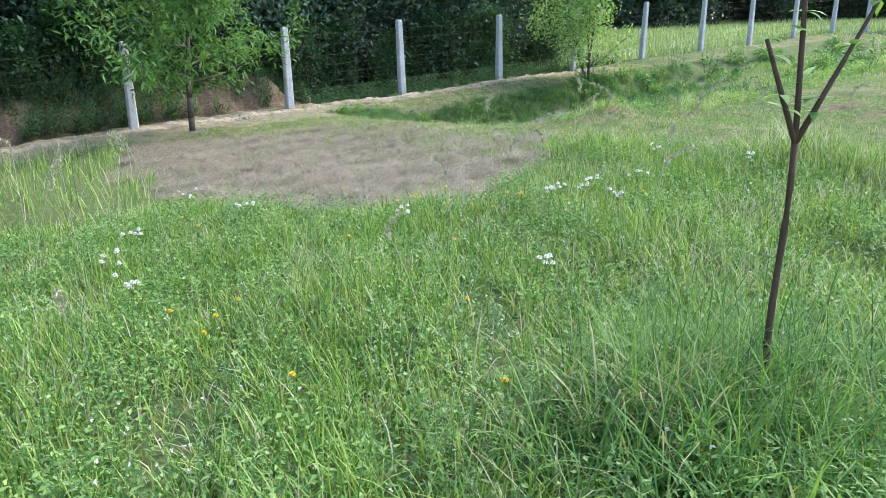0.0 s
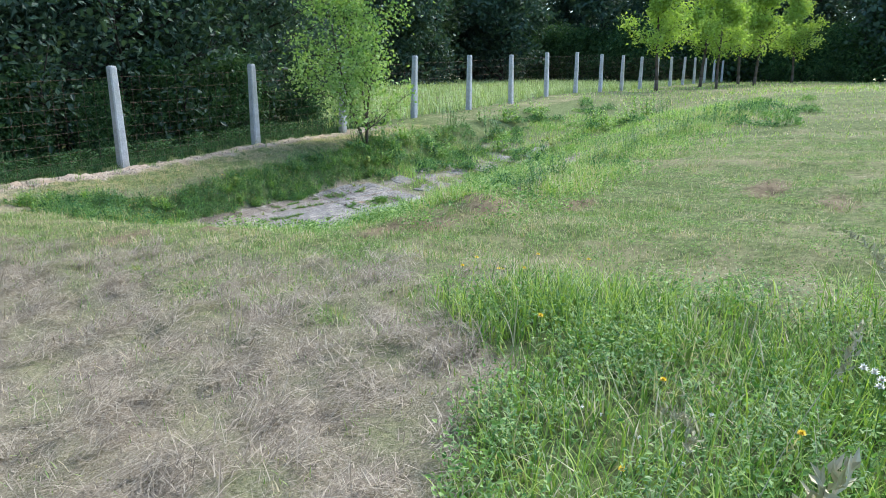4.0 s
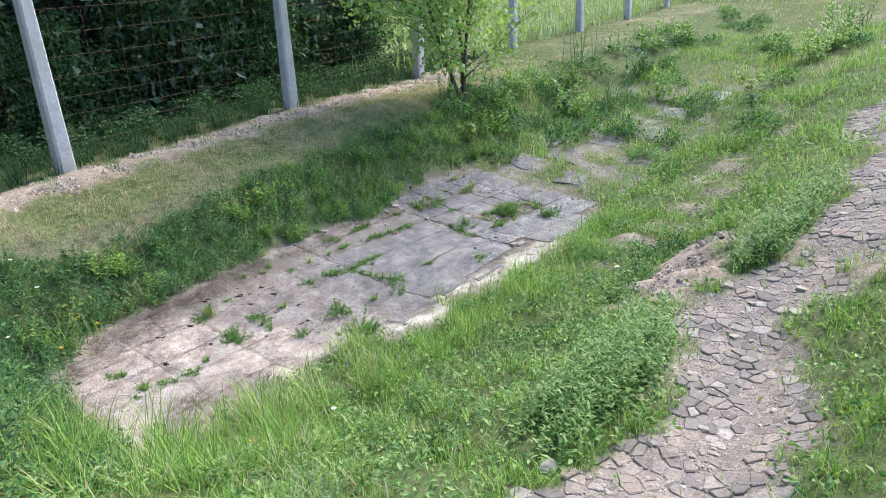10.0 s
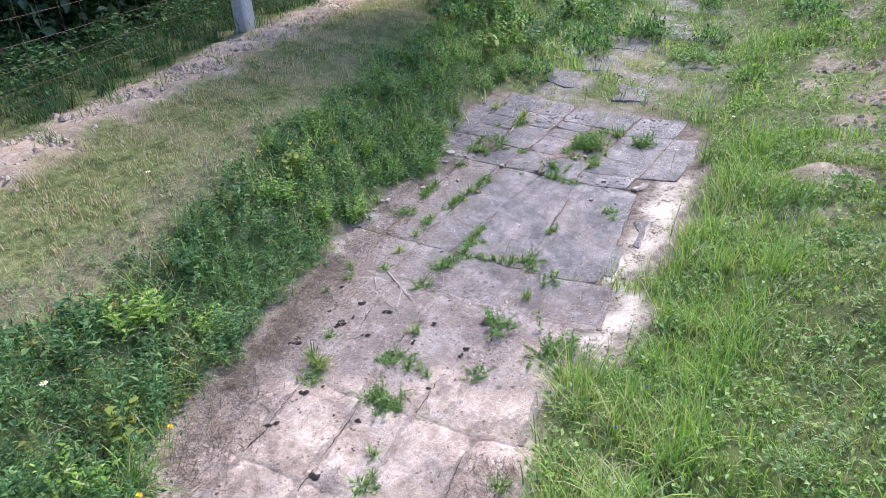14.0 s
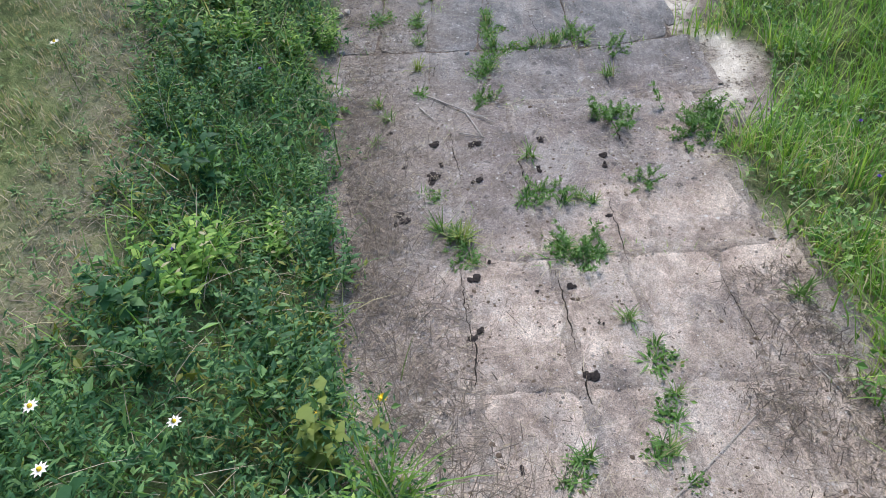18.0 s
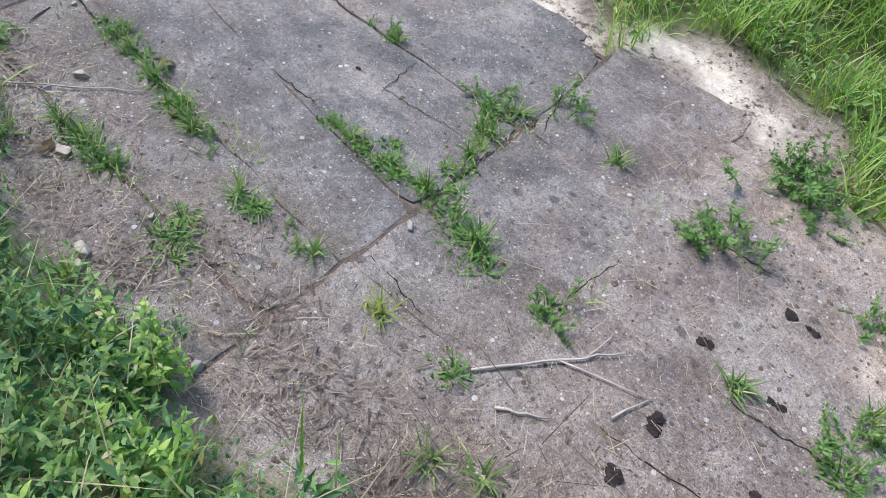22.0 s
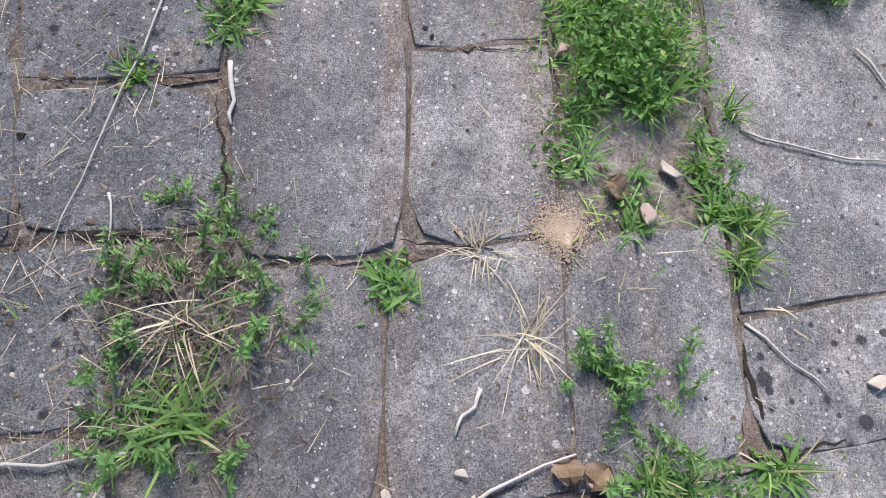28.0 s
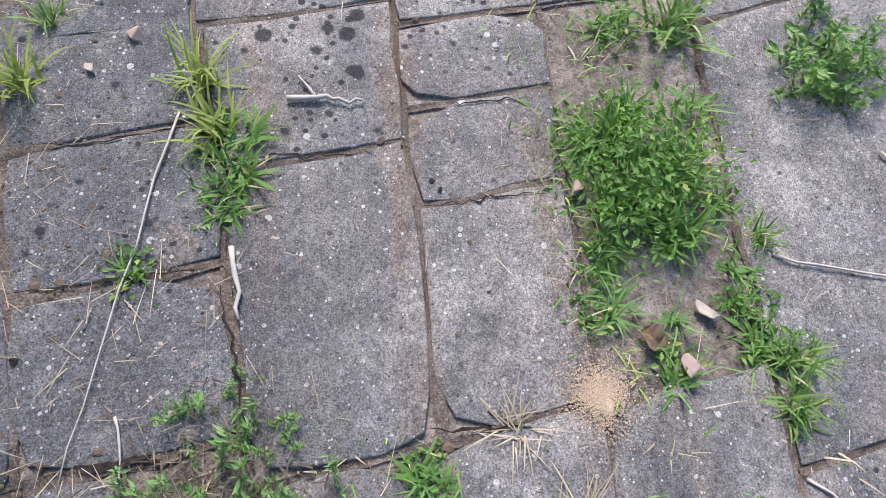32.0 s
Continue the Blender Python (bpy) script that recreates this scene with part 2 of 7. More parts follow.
# ---- materials ----
class Nodes:
    """Small helper to write node materials down briefly."""

    def __init__(self, name, rough=0.9, spec=0.2):
        self.mat = bpy.data.materials.new(name)
        self.mat.use_nodes = True
        self.t = self.mat.node_tree
        self.b = self.t.nodes["Principled BSDF"]
        self.b.inputs["Roughness"].default_value = rough
        self.b.inputs["Specular IOR Level"].default_value = spec
        self.pos = self.t.nodes.new("ShaderNodeTexCoord").outputs["Object"]

    def node(self, kind, **values):
        n = self.t.nodes.new(kind)
        for key, value in values.items():
            socket = n.inputs[key.replace("_", " ")]
            if isinstance(value, bpy.types.NodeSocket):
                self.t.links.new(value, socket)
            else:
                socket.default_value = value
        return n

    def noise(self, scale, detail=4, rough=0.6):
        return self.node("ShaderNodeTexNoise", Vector=self.pos, Scale=scale, Detail=detail, Roughness=rough).outputs["Fac"]

    def ramp(self, fac, *stops):
        n = self.node("ShaderNodeValToRGB", Fac=fac)
        r = n.color_ramp
        while len(r.elements) < len(stops):
            r.elements.new(0.5)
        for e, (p, c) in zip(r.elements, stops):
            e.position, e.color = p, (*c, 1) if len(c) == 3 else c
        return n.outputs["Color"]

    def mix(self, fac, a, b, kind="MIX"):
        n = self.t.nodes.new("ShaderNodeMix")
        n.data_type, n.blend_type = "RGBA", kind
        for socket, value in ((n.inputs[0], fac), (n.inputs[6], a), (n.inputs[7], b)):
            if isinstance(value, bpy.types.NodeSocket):
                self.t.links.new(value, socket)
            else:
                socket.default_value = value if socket == n.inputs[0] else (*value, 1)
        return n.outputs[2]

    def math(self, kind, a, b=0.0):
        n = self.t.nodes.new("ShaderNodeMath")
        n.operation = kind
        for socket, value in zip(n.inputs, (a, b)):
            if isinstance(value, bpy.types.NodeSocket):
                self.t.links.new(value, socket)
            else:
                socket.default_value = value
        return n.outputs[0]

    def island(self):
        return self.node("ShaderNodeNewGeometry").outputs["Random Per Island"]

    def own(self):
        return self.node("ShaderNodeObjectInfo").outputs["Random"]

    def zone(self, name):
        n = self.t.nodes.new("ShaderNodeAttribute")
        n.attribute_name = name
        return n.outputs["Fac"]

    def skyward(self, share):
        """Thin leaves scatter light as a soft mass: their shading leans towards straight up."""
        g = self.node("ShaderNodeNewGeometry").outputs["Normal"]
        m = self.t.nodes.new("ShaderNodeMix")
        m.data_type = "VECTOR"
        m.inputs[0].default_value = share
        self.t.links.new(g, m.inputs[4])
        m.inputs[5].default_value = (0, 0, 1)
        n = self.t.nodes.new("ShaderNodeVectorMath")
        n.operation = "NORMALIZE"
        self.t.links.new(m.outputs[1], n.inputs[0])
        self.t.links.new(n.outputs[0], self.b.inputs["Normal"])

    def done(self, colour, bump=None, depth=0.02, strength=0.6, through=0.0):
        if isinstance(colour, bpy.types.NodeSocket):
            self.t.links.new(colour, self.b.inputs["Base Color"])
        else:
            self.b.inputs["Base Color"].default_value = (*colour, 1)
        if bump is not None:
            n = self.node("ShaderNodeBump", Height=bump, Distance=depth, Strength=strength)
            self.t.links.new(n.outputs[0], self.b.inputs["Normal"])
        if through:
            tr = self.t.nodes.new("ShaderNodeBsdfTranslucent")
            if isinstance(colour, bpy.types.NodeSocket):
                self.t.links.new(self.mix(1.0, colour, (1.15, 1.2, 0.55), "MULTIPLY"), tr.inputs[0])
            m = self.node("ShaderNodeMixShader", Fac=through)
            self.t.links.new(self.b.outputs[0], m.inputs[1])
            self.t.links.new(tr.outputs[0], m.inputs[2])
            self.t.links.new(m.outputs[0], self.t.nodes["Material Output"].inputs[0])
        return self.mat


def foliage(name, dark, mid, light, dry=None, dryness=0.0, through=0.35, scale=0.7, rough=0.55, up=0.55):
    n = Nodes(name, rough, 0.25)
    c = n.ramp(n.island(), (0.0, dark), (0.5, mid), (1.0, light))
    patch = n.noise(scale, 3)
    c = n.mix(n.math("MULTIPLY", patch, 0.4), c, tuple(0.7 * q for q in dark))
    if dry:
        pick = n.math("GREATER_THAN", n.math("ADD", n.math("FRACT", n.math("MULTIPLY", n.island(), 7.31)), n.math("MULTIPLY", n.noise(1.1, 3), 1.6)), 1.8 - dryness)
        c = n.mix(pick, c, dry)
    if up:
        n.skyward(up)
    return n.done(c, through=through)


G_TALL = foliage("meadow grass", (0.065, 0.16, 0.034), (0.22, 0.37, 0.066), (0.52, 0.63, 0.17), (0.50, 0.47, 0.33), 0.10, up=0.28)
G_CLOVER = foliage("meadow herbs", (0.07, 0.18, 0.045), (0.185, 0.34, 0.085), (0.44, 0.58, 0.22), up=0.28)
G_LAWN = foliage("mown grass", (0.12, 0.22, 0.06), (0.22, 0.33, 0.10), (0.38, 0.47, 0.18), (0.50, 0.43, 0.30), 0.34, up=0.3)
G_STRIP = foliage("strip grass", (0.16, 0.235, 0.072), (0.27, 0.355, 0.125), (0.42, 0.49, 0.20), (0.54, 0.45, 0.31), 0.72)
G_DITCH = foliage("ditch grass", (0.10, 0.24, 0.048), (0.24, 0.43, 0.080), (0.50, 0.67, 0.17), (0.50, 0.46, 0.28), 0.12, up=0.30)
G_BANK = foliage("bank grass", (0.05, 0.13, 0.036), (0.13, 0.27, 0.066), (0.33, 0.49, 0.13), (0.42, 0.38, 0.22), 0.10, up=0.15)
G_STRAW = foliage("dry straw", (0.30, 0.245, 0.16), (0.46, 0.39, 0.27), (0.66, 0.58, 0.42), through=0.1, up=0.28)
G_TUFT = foliage("tuft grass", (0.085, 0.18, 0.045), (0.17, 0.30, 0.080), (0.31, 0.44, 0.14), (0.44, 0.40, 0.22), 0.10, scale=3.0, up=0.2)
G_HAY = foliage("cut hay", (0.12, 0.095, 0.07), (0.29, 0.24, 0.175), (0.56, 0.49, 0.37), through=0.1, up=0.1)
G_OPEN = foliage("open lawn grass", (0.18, 0.31, 0.06), (0.32, 0.46, 0.11), (0.50, 0.62, 0.20), (0.50, 0.43, 0.30), 0.25, up=0.4)
G_FIELD = foliage("field grass", (0.23, 0.33, 0.12), (0.36, 0.46, 0.19), (0.50, 0.59, 0.29), up=0.45)
G_WEED = foliage("weed leaves", (0.028, 0.090, 0.036), (0.096, 0.228, 0.092), (0.29, 0.48, 0.17), (0.24, 0.26, 0.06), 0.03, scale=1.3, up=0.2)
G_LEAFY = foliage("joint weed leaves", (0.07, 0.17, 0.04), (0.13, 0.27, 0.06), (0.24, 0.40, 0.11), (0.34, 0.36, 0.12), 0.05, scale=3.0, up=0.15)
G_FEATHER = foliage("feathery weed leaves", (0.11, 0.23, 0.07), (0.17, 0.33, 0.10), (0.27, 0.44, 0.15), scale=2.0)
G_YELLOW = foliage("yellowish leaves", (0.20, 0.27, 0.06), (0.28, 0.35, 0.08), (0.36, 0.42, 0.12), scale=2.0)
G_SPRIG = foliage("grey-green herb leaves", (0.060, 0.15, 0.050), (0.155, 0.29, 0.095), (0.42, 0.53, 0.26), scale=1.5, up=0.2)
G_WOOD = foliage("wood leaves", (0.032, 0.068, 0.054), (0.058, 0.108, 0.072), (0.105, 0.17, 0.098), scale=0.25, through=0.25, up=0.0)
G_SHRUB = foliage("undergrowth leaves", (0.026, 0.07, 0.030), (0.055, 0.125, 0.045), (0.12, 0.22, 0.075), scale=0.4, up=0.05, through=0.2, rough=0.8)
G_YOUNG = foliage("young tree leaves", (0.16, 0.29, 0.08), (0.29, 0.44, 0.14), (0.45, 0.59, 0.26), through=0.4, up=0.1)
G_BRIGHT = foliage("far tree leaves", (0.22, 0.34, 0.07), (0.33, 0.46, 0.10), (0.45, 0.58, 0.16), through=0.5, up=0.15)
G_ASH = foliage("pinnate leaves", (0.07, 0.16, 0.04), (0.12, 0.24, 0.06), (0.20, 0.34, 0.10), through=0.4, up=0.15)


def bark(name, a, b):
    n = Nodes(name, 0.9)
    f = n.noise(14, 6)
    return n.done(n.mix(n.noise(3, 3), n.ramp(f, (0.3, a), (0.7, b)), tuple(0.7 * q for q in a)), f, 0.01)


BARK = bark("bark", (0.08, 0.065, 0.05), (0.19, 0.16, 0.13))
BARK_RED = bark("young bark", (0.09, 0.055, 0.04), (0.20, 0.13, 0.09))
BARK_DARK = bark("wood bark", (0.03, 0.027, 0.024), (0.08, 0.07, 0.06))
TWIG = bark("dead twig", (0.42, 0.38, 0.33), (0.72, 0.67, 0.60))


def ground_material():
    n = Nodes("ground", 0.97, 0.1)
    big, mid, fine, grit = n.noise(0.35, 4), n.noise(2.2, 5), n.noise(16, 5, 0.7), n.noise(85, 4, 0.7)
    soil = n.ramp(fine, (0.30, (0.055, 0.07, 0.03)), (0.55, (0.13, 0.162, 0.062)), (0.75, (0.22, 0.235, 0.10)))
    turf = n.ramp(fine, (0.3, (0.04, 0.05, 0.02)), (0.5, (0.11, 0.14, 0.05)), (0.72, (0.24, 0.25, 0.11)))
    dry = n.ramp(grit, (0.3, (0.20, 0.16, 0.09)), (0.55, (0.33, 0.28, 0.17)), (0.75, (0.44, 0.38, 0.25)))
    turf = n.mix(n.ramp(n.math("ADD", n.math("MULTIPLY", big, 0.6), n.math("MULTIPLY", mid, 0.5)), (0.52, (0, 0, 0)), (0.72, (0.75, 0.75, 0.75))), turf, dry)
    hay = n.ramp(grit, (0.32, (0.10, 0.08, 0.055)), (0.5, (0.24, 0.20, 0.15)), (0.70, (0.46, 0.41, 0.32)))
    clay = n.ramp(fine, (0.28, (0.22, 0.175, 0.13)), (0.5, (0.40, 0.325, 0.25)), (0.75, (0.60, 0.52, 0.42)))
    clay = n.mix(n.ramp(mid, (0.45, (0, 0, 0)), (0.65, (0.45, 0.45, 0.45))), clay, (0.42, 0.30, 0.20))
    grav = n.ramp(n.math("ADD", n.math("MULTIPLY", grit, 0.6), n.math("MULTIPLY", fine, 0.4)), (0.34, (0.12, 0.098, 0.078)), (0.5, (0.29, 0.245, 0.20)), (0.64, (0.52, 0.46, 0.385)))
    red = n.ramp(fine, (0.3, (0.10, 0.07, 0.045)), (0.55, (0.21, 0.15, 0.10)), (0.8, (0.34, 0.27, 0.19)))
    f2 = n.math("ADD", n.math("MULTIPLY", n.noise(6, 6, 0.72), 0.55), n.math("MULTIPLY", n.noise(38, 5, 0.75), 0.5))
    paved = n.mix(n.zone("sandy"), n.ramp(f2, (0.40, (0.10, 0.085, 0.068)), (0.52, (0.20, 0.17, 0.14)), (0.64, (0.36, 0.31, 0.26))), n.ramp(f2, (0.38, (0.26, 0.20, 0.155)), (0.52, (0.44, 0.375, 0.31)), (0.66, (0.66, 0.60, 0.52))))
    paved = n.mix(n.ramp(n.noise(190, 3, 0.7), (0.36, (0.65, 0.65, 0.65)), (0.47, (0, 0, 0))), paved, (0.06, 0.05, 0.04))
    c = n.mix(n.zone("lush"), turf, soil)
    ragged = n.ramp(f2, (0.43, (0, 0, 0)), (0.50, (1, 1, 1)))
    for zone, colour in (("hay", hay), ("red", red), ("clay", clay), ("gravel", grav), ("paved", paved), ("silt", n.ramp(f2, (0.40, (0.12, 0.11, 0.09)), (0.52, (0.24, 0.215, 0.18)), (0.66, (0.40, 0.37, 0.31)))), ("rim", n.ramp(f2, (0.38, (0.36, 0.31, 0.235)), (0.50, (0.58, 0.525, 0.425)), (0.64, (0.76, 0.71, 0.60))))):
        c = n.mix(n.math("MULTIPLY", n.zone(zone), ragged) if zone == "rim" else n.zone(zone), c, colour)
    return n.done(c, n.math("ADD", n.math("MULTIPLY", fine, 0.6), n.math("MULTIPLY", grit, 0.4)), 0.03, 0.8)


GROUND = ground_material()


def concrete(name, tones, brown, speck=0.5):
    n = Nodes(name, 0.92, 0.2)
    big, mid, fine, grit = n.noise(1.7, 5, 0.65), n.noise(6, 6, 0.72), n.noise(38, 5, 0.75), n.noise(210, 3, 0.7)
    c = n.ramp(n.math("ADD", n.math("MULTIPLY", mid, 0.55), n.math("MULTIPLY", fine, 0.5)), (0.40, tones[0]), (0.52, tones[1]), (0.64, tones[2]))
    c = n.mix(n.ramp(big, (0.46, (0, 0, 0)), (0.60, (0.8, 0.8, 0.8))), c, brown)
    c = n.mix(n.ramp(grit, (0.36, (0.6, 0.6, 0.6)), (0.46, (0, 0, 0))), c, tuple(0.5 * q for q in tones[0]))
    c = n.mix(n.ramp(grit, (0.58, (0, 0, 0)), (0.66, (speck, speck, speck))), c, (0.64, 0.61, 0.56))
    return n.done(c, n.math("ADD", n.math("MULTIPLY", fine, 0.6), grit), 0.008, 0.8)


def dot(n, way):
    d = n.t.nodes.new("ShaderNodeVectorMath")
    d.operation = "DOT_PRODUCT"
    n.t.links.new(n.pos, d.inputs[0])
    d.inputs[1].default_value = way
    return d.outputs["Value"]


def rampart(n, value, lo, hi, top=1.0):
    m = n.node("ShaderNodeMapRange", Value=value, From_Min=lo, From_Max=hi, To_Min=0.0, To_Max=top)
    m.interpolation_type = "SMOOTHSTEP"
    return m.outputs["Result"]


def paving_concrete(name, spots, silted=False, strong=0.88):
    """Old concrete: blue-grey where washed clean, silted pinkish brown and then bleached cream towards the low end."""
    n = Nodes(name, 0.93, 0.2)
    along, across = dot(n, (FC, FS, 0)), dot(n, (FS, -FC, 0))
    big, mid, fine = n.noise(1.5, 5, 0.65), n.noise(5.5, 6, 0.72), n.noise(34, 5, 0.75)
    streak = n.node("ShaderNodeTexNoise", Vector=n.node("ShaderNodeMapping", Vector=n.node("ShaderNodeMapping", Vector=n.pos, Rotation=(0, 0, -FENCE_TURN)).outputs[0], Scale=(1.0, 5.5, 2.0)).outputs[0], Scale=2.6, Detail=8.0, Roughness=0.7).outputs["Fac"]
    f = n.math("ADD", n.math("ADD", n.math("MULTIPLY", mid, 0.62), n.math("MULTIPLY", streak, 0.20)), n.math("MULTIPLY", fine, 0.19))
    grey = n.ramp(f, (0.38, (0.134, 0.133, 0.132)), (0.51, (0.213, 0.209, 0.201)), (0.64, (0.36, 0.345, 0.322)))
    warm = n.ramp(f, (0.40, (0.155, 0.128, 0.110)), (0.51, (0.265, 0.222, 0.195)), (0.63, (0.43, 0.375, 0.335)))
    cream = n.ramp(f, (0.40, (0.29, 0.23, 0.185)), (0.49, (0.52, 0.42, 0.34)), (0.59, (0.76, 0.655, 0.545)))
    drift = n.math("ADD", n.math("MULTIPLY", n.math("SUBTRACT", mid, 0.5), 1.6), n.math("MULTIPLY", n.math("SUBTRACT", big, 0.5), 2.2))
    low = n.math("ADD", along, drift)
    c = n.mix(rampart(n, low, 0.1, -1.0, 0.9), grey, warm)
    c = n.mix(rampart(n, n.math("SUBTRACT", low, n.math("MULTIPLY", across, 0.8)), -1.4, -1.95), c, cream)
    # silt washed down from the bank, and brown bands along the slabs
    c = n.mix(n.math("MULTIPLY", rampart(n, n.math("ADD", across, n.math("MULTIPLY", drift, 0.5)), 0.05, -0.65, 0.75), n.math("MULTIPLY", n.math("SUBTRACT", 1.0, rampart(n, along, 1.1, 1.7, 0.85)), rampart(n, low, -2.1, -1.5))), c, n.ramp(fine, (0.35, (0.21, 0.17, 0.13)), (0.65, (0.40, 0.335, 0.27))))
    c = n.mix(n.ramp(n.math("MULTIPLY", n.math("ADD", big, streak), 0.5), (0.48, (0, 0, 0)), (0.62, (0.6, 0.6, 0.6))), c, (0.285, 0.236, 0.195))
    if silted:
        c = n.mix(0.65, c, n.ramp(n.math("ADD", n.math("MULTIPLY", mid, 0.5), n.math("MULTIPLY", fine, 0.5)), (0.38, (0.14, 0.112, 0.088)), (0.5, (0.255, 0.21, 0.17)), (0.62, (0.40, 0.35, 0.295))))
    # brown bands left by water along the long joints, and a pale limy bloom on the outer slabs
    upper = rampart(n, along, 0.9, 1.6)
    for where, wide, much in ((-0.045, 0.065, 0.75), (0.235, 0.05, 0.55), (0.42, 0.05, 0.35), (-0.31, 0.045, 0.45)):
        off = n.math("ABSOLUTE", n.math("ADD", n.math("SUBTRACT", across, where), n.math("ADD", n.math("MULTIPLY", n.math("SUBTRACT", along, 1.9), -0.17), n.math("MULTIPLY", n.math("SUBTRACT", mid, 0.5), 0.10))))
        c = n.mix(n.math("MULTIPLY", n.math("MULTIPLY", rampart(n, off, wide, wide * 0.2, much), upper), n.ramp(streak, (0.36, (0.2, 0.2, 0.2)), (0.56, (1, 1, 1)))), c, n.ramp(fine, (0.35, (0.17, 0.125, 0.095)), (0.65, (0.33, 0.26, 0.205))))
    c = n.mix(n.math("MULTIPLY", rampart(n, n.math("ADD", across, n.math("MULTIPLY", drift, 0.35)), 0.60, 1.0, 0.40), upper), c, n.ramp(f, (0.40, (0.20, 0.195, 0.185)), (0.50, (0.37, 0.36, 0.335)), (0.62, (0.60, 0.58, 0.54))))
    # one patch where the face has flaked to sandy brown
    gone = n.math("ADD", n.math("ABSOLUTE", n.math("SUBTRACT", along, 2.31)), n.math("ABSOLUTE", n.math("ADD", across, 0.385)))
    c = n.mix(rampart(n, n.math("ADD", gone, n.math("MULTIPLY", n.math("SUBTRACT", fine, 0.5), 0.06)), 0.062, 0.045, 0.9), c, n.ramp(fine, (0.35, (0.36, 0.27, 0.19)), (0.65, (0.60, 0.49, 0.37))))
    # whitish scuffs
    c = n.mix(n.ramp(n.math("ADD", n.math("MULTIPLY", n.noise(3.3, 6, 0.6), 0.75), n.math("MULTIPLY", fine, 0.25)), (0.51, (0, 0, 0)), (0.66, (0.55, 0.55, 0.55))), c, (0.52, 0.485, 0.44))
    c = n.mix(n.ramp(n.math("ADD", n.math("MULTIPLY", n.noise(2.9, 6, 0.6), 0.78), n.math("MULTIPLY", n.noise(60, 4, 0.7), 0.22)), (0.38, (0.55, 0.45, 0.45)), (0.47, (0, 0, 0))), c, (0.11, 0.108, 0.11))
    # slate-dark faces nearest the bank at the upper end
    c = n.mix(n.math("MULTIPLY", rampart(n, n.math("ADD", across, n.math("MULTIPLY", drift, 0.12)), -0.22, -0.36, 0.6), rampart(n, along, 1.5, 1.95)), c, n.ramp(f, (0.40, (0.085, 0.088, 0.094)), (0.52, (0.15, 0.152, 0.158)), (0.64, (0.27, 0.268, 0.262))))
    # stones of the mix laid bare, coarse and fine
    for scale, lo, hi in ((110.0, 0.86, 1.13), (330.0, 0.55, 1.36)):
        cell = n.node("ShaderNodeSeparateColor", Color=n.node("ShaderNodeTexVoronoi", Vector=n.pos, Scale=scale, Randomness=1.0).outputs["Color"])
        c = n.mix(0.9, c, n.ramp(cell.outputs[0], (0.0, (lo, lo, lo)), (0.5, (0.97, 0.97, 0.97)), (1.0, (hi, hi, hi))), "MULTIPLY")
    for scale, share in ((44.0, 0.88), (85.0, 0.76), (150.0, 0.70)):
        v = n.node("ShaderNodeTexVoronoi", Vector=n.pos, Scale=scale, Randomness=1.0)
        pick = n.node("ShaderNodeSeparateColor", Color=v.outputs["Color"])
        size = n.math("MULTIPLY", n.math("ADD", pick.outputs[0], 0.35), 0.26)
        chip = n.math("MULTIPLY", n.math("GREATER_THAN", n.math("SUBTRACT", size, v.outputs["Distance"]), 0.0), n.math("GREATER_THAN", pick.outputs[1], share))
        c = n.mix(n.math("MULTIPLY", chip, 0.8), c, n.ramp(pick.outputs[2], (0.0, (0.05, 0.048, 0.047)), (0.40, (0.12, 0.115, 0.11)), (0.5, (0.46, 0.435, 0.40)), (1.0, (0.74, 0.71, 0.66))))
    grit = n.noise(330, 3, 0.7)
    c = n.mix(n.ramp(grit, (0.34, (0.65, 0.65, 0.65)), (0.44, (0, 0, 0))), c, (0.05, 0.048, 0.047))
    if spots:
        crowd = n.ramp(n.noise(1.6, 2), (0.36, (0, 0, 0)), (0.56, (1, 1, 1)))
        for scale, share, grow_by in ((20.0, 0.50, 1.0), (46.0, 0.50, 0.9)):
            v = n.node("ShaderNodeTexVoronoi", Vector=n.pos, Scale=scale, Randomness=1.0)
            cell = n.node("ShaderNodeSeparateColor", Color=v.outputs["Color"])
            size = n.math("MULTIPLY", n.math("ADD", n.math("MULTIPLY", crowd, 0.7), 0.3), n.math("MULTIPLY", n.math("ADD", n.math("MULTIPLY", cell.outputs[1], 0.55), 0.20), spots * grow_by))
            edge = n.math("SUBTRACT", n.math("ADD", v.outputs["Distance"], n.math("MULTIPLY", fine, 0.22)), size)
            mark = n.math("MULTIPLY", n.math("MULTIPLY", n.ramp(edge, (0.0, (strong, strong, strong)), (0.10, (0, 0, 0))), n.math("GREATER_THAN", cell.outputs[0], share)), rampart(n, low, -1.9, -1.4))
            c = n.mix(mark, c, (0.035, 0.036, 0.041))
    return n.done(c, n.math("ADD", n.math("MULTIPLY", fine, 0.4), grit), 0.008, 0.9)


CONCRETE = paving_concrete("weathered concrete", 0.0)
CONCRETE_LICHEN = paving_concrete("faintly spotted concrete", 0.62, strong=0.5)
CONCRETE_SPOTTED = paving_concrete("lichen-spotted concrete", 0.80)
SILT = paving_concrete("pale silt", 0.0, True)
JOINT = concrete("soil in the joints", ((0.062, 0.048, 0.038), (0.125, 0.10, 0.080), (0.22, 0.18, 0.148)), (0.15, 0.108, 0.080), 0.25)
POST = concrete("post concrete", ((0.38, 0.38, 0.39), (0.50, 0.50, 0.51), (0.62, 0.62, 0.62)), (0.42, 0.41, 0.38), 0.1)


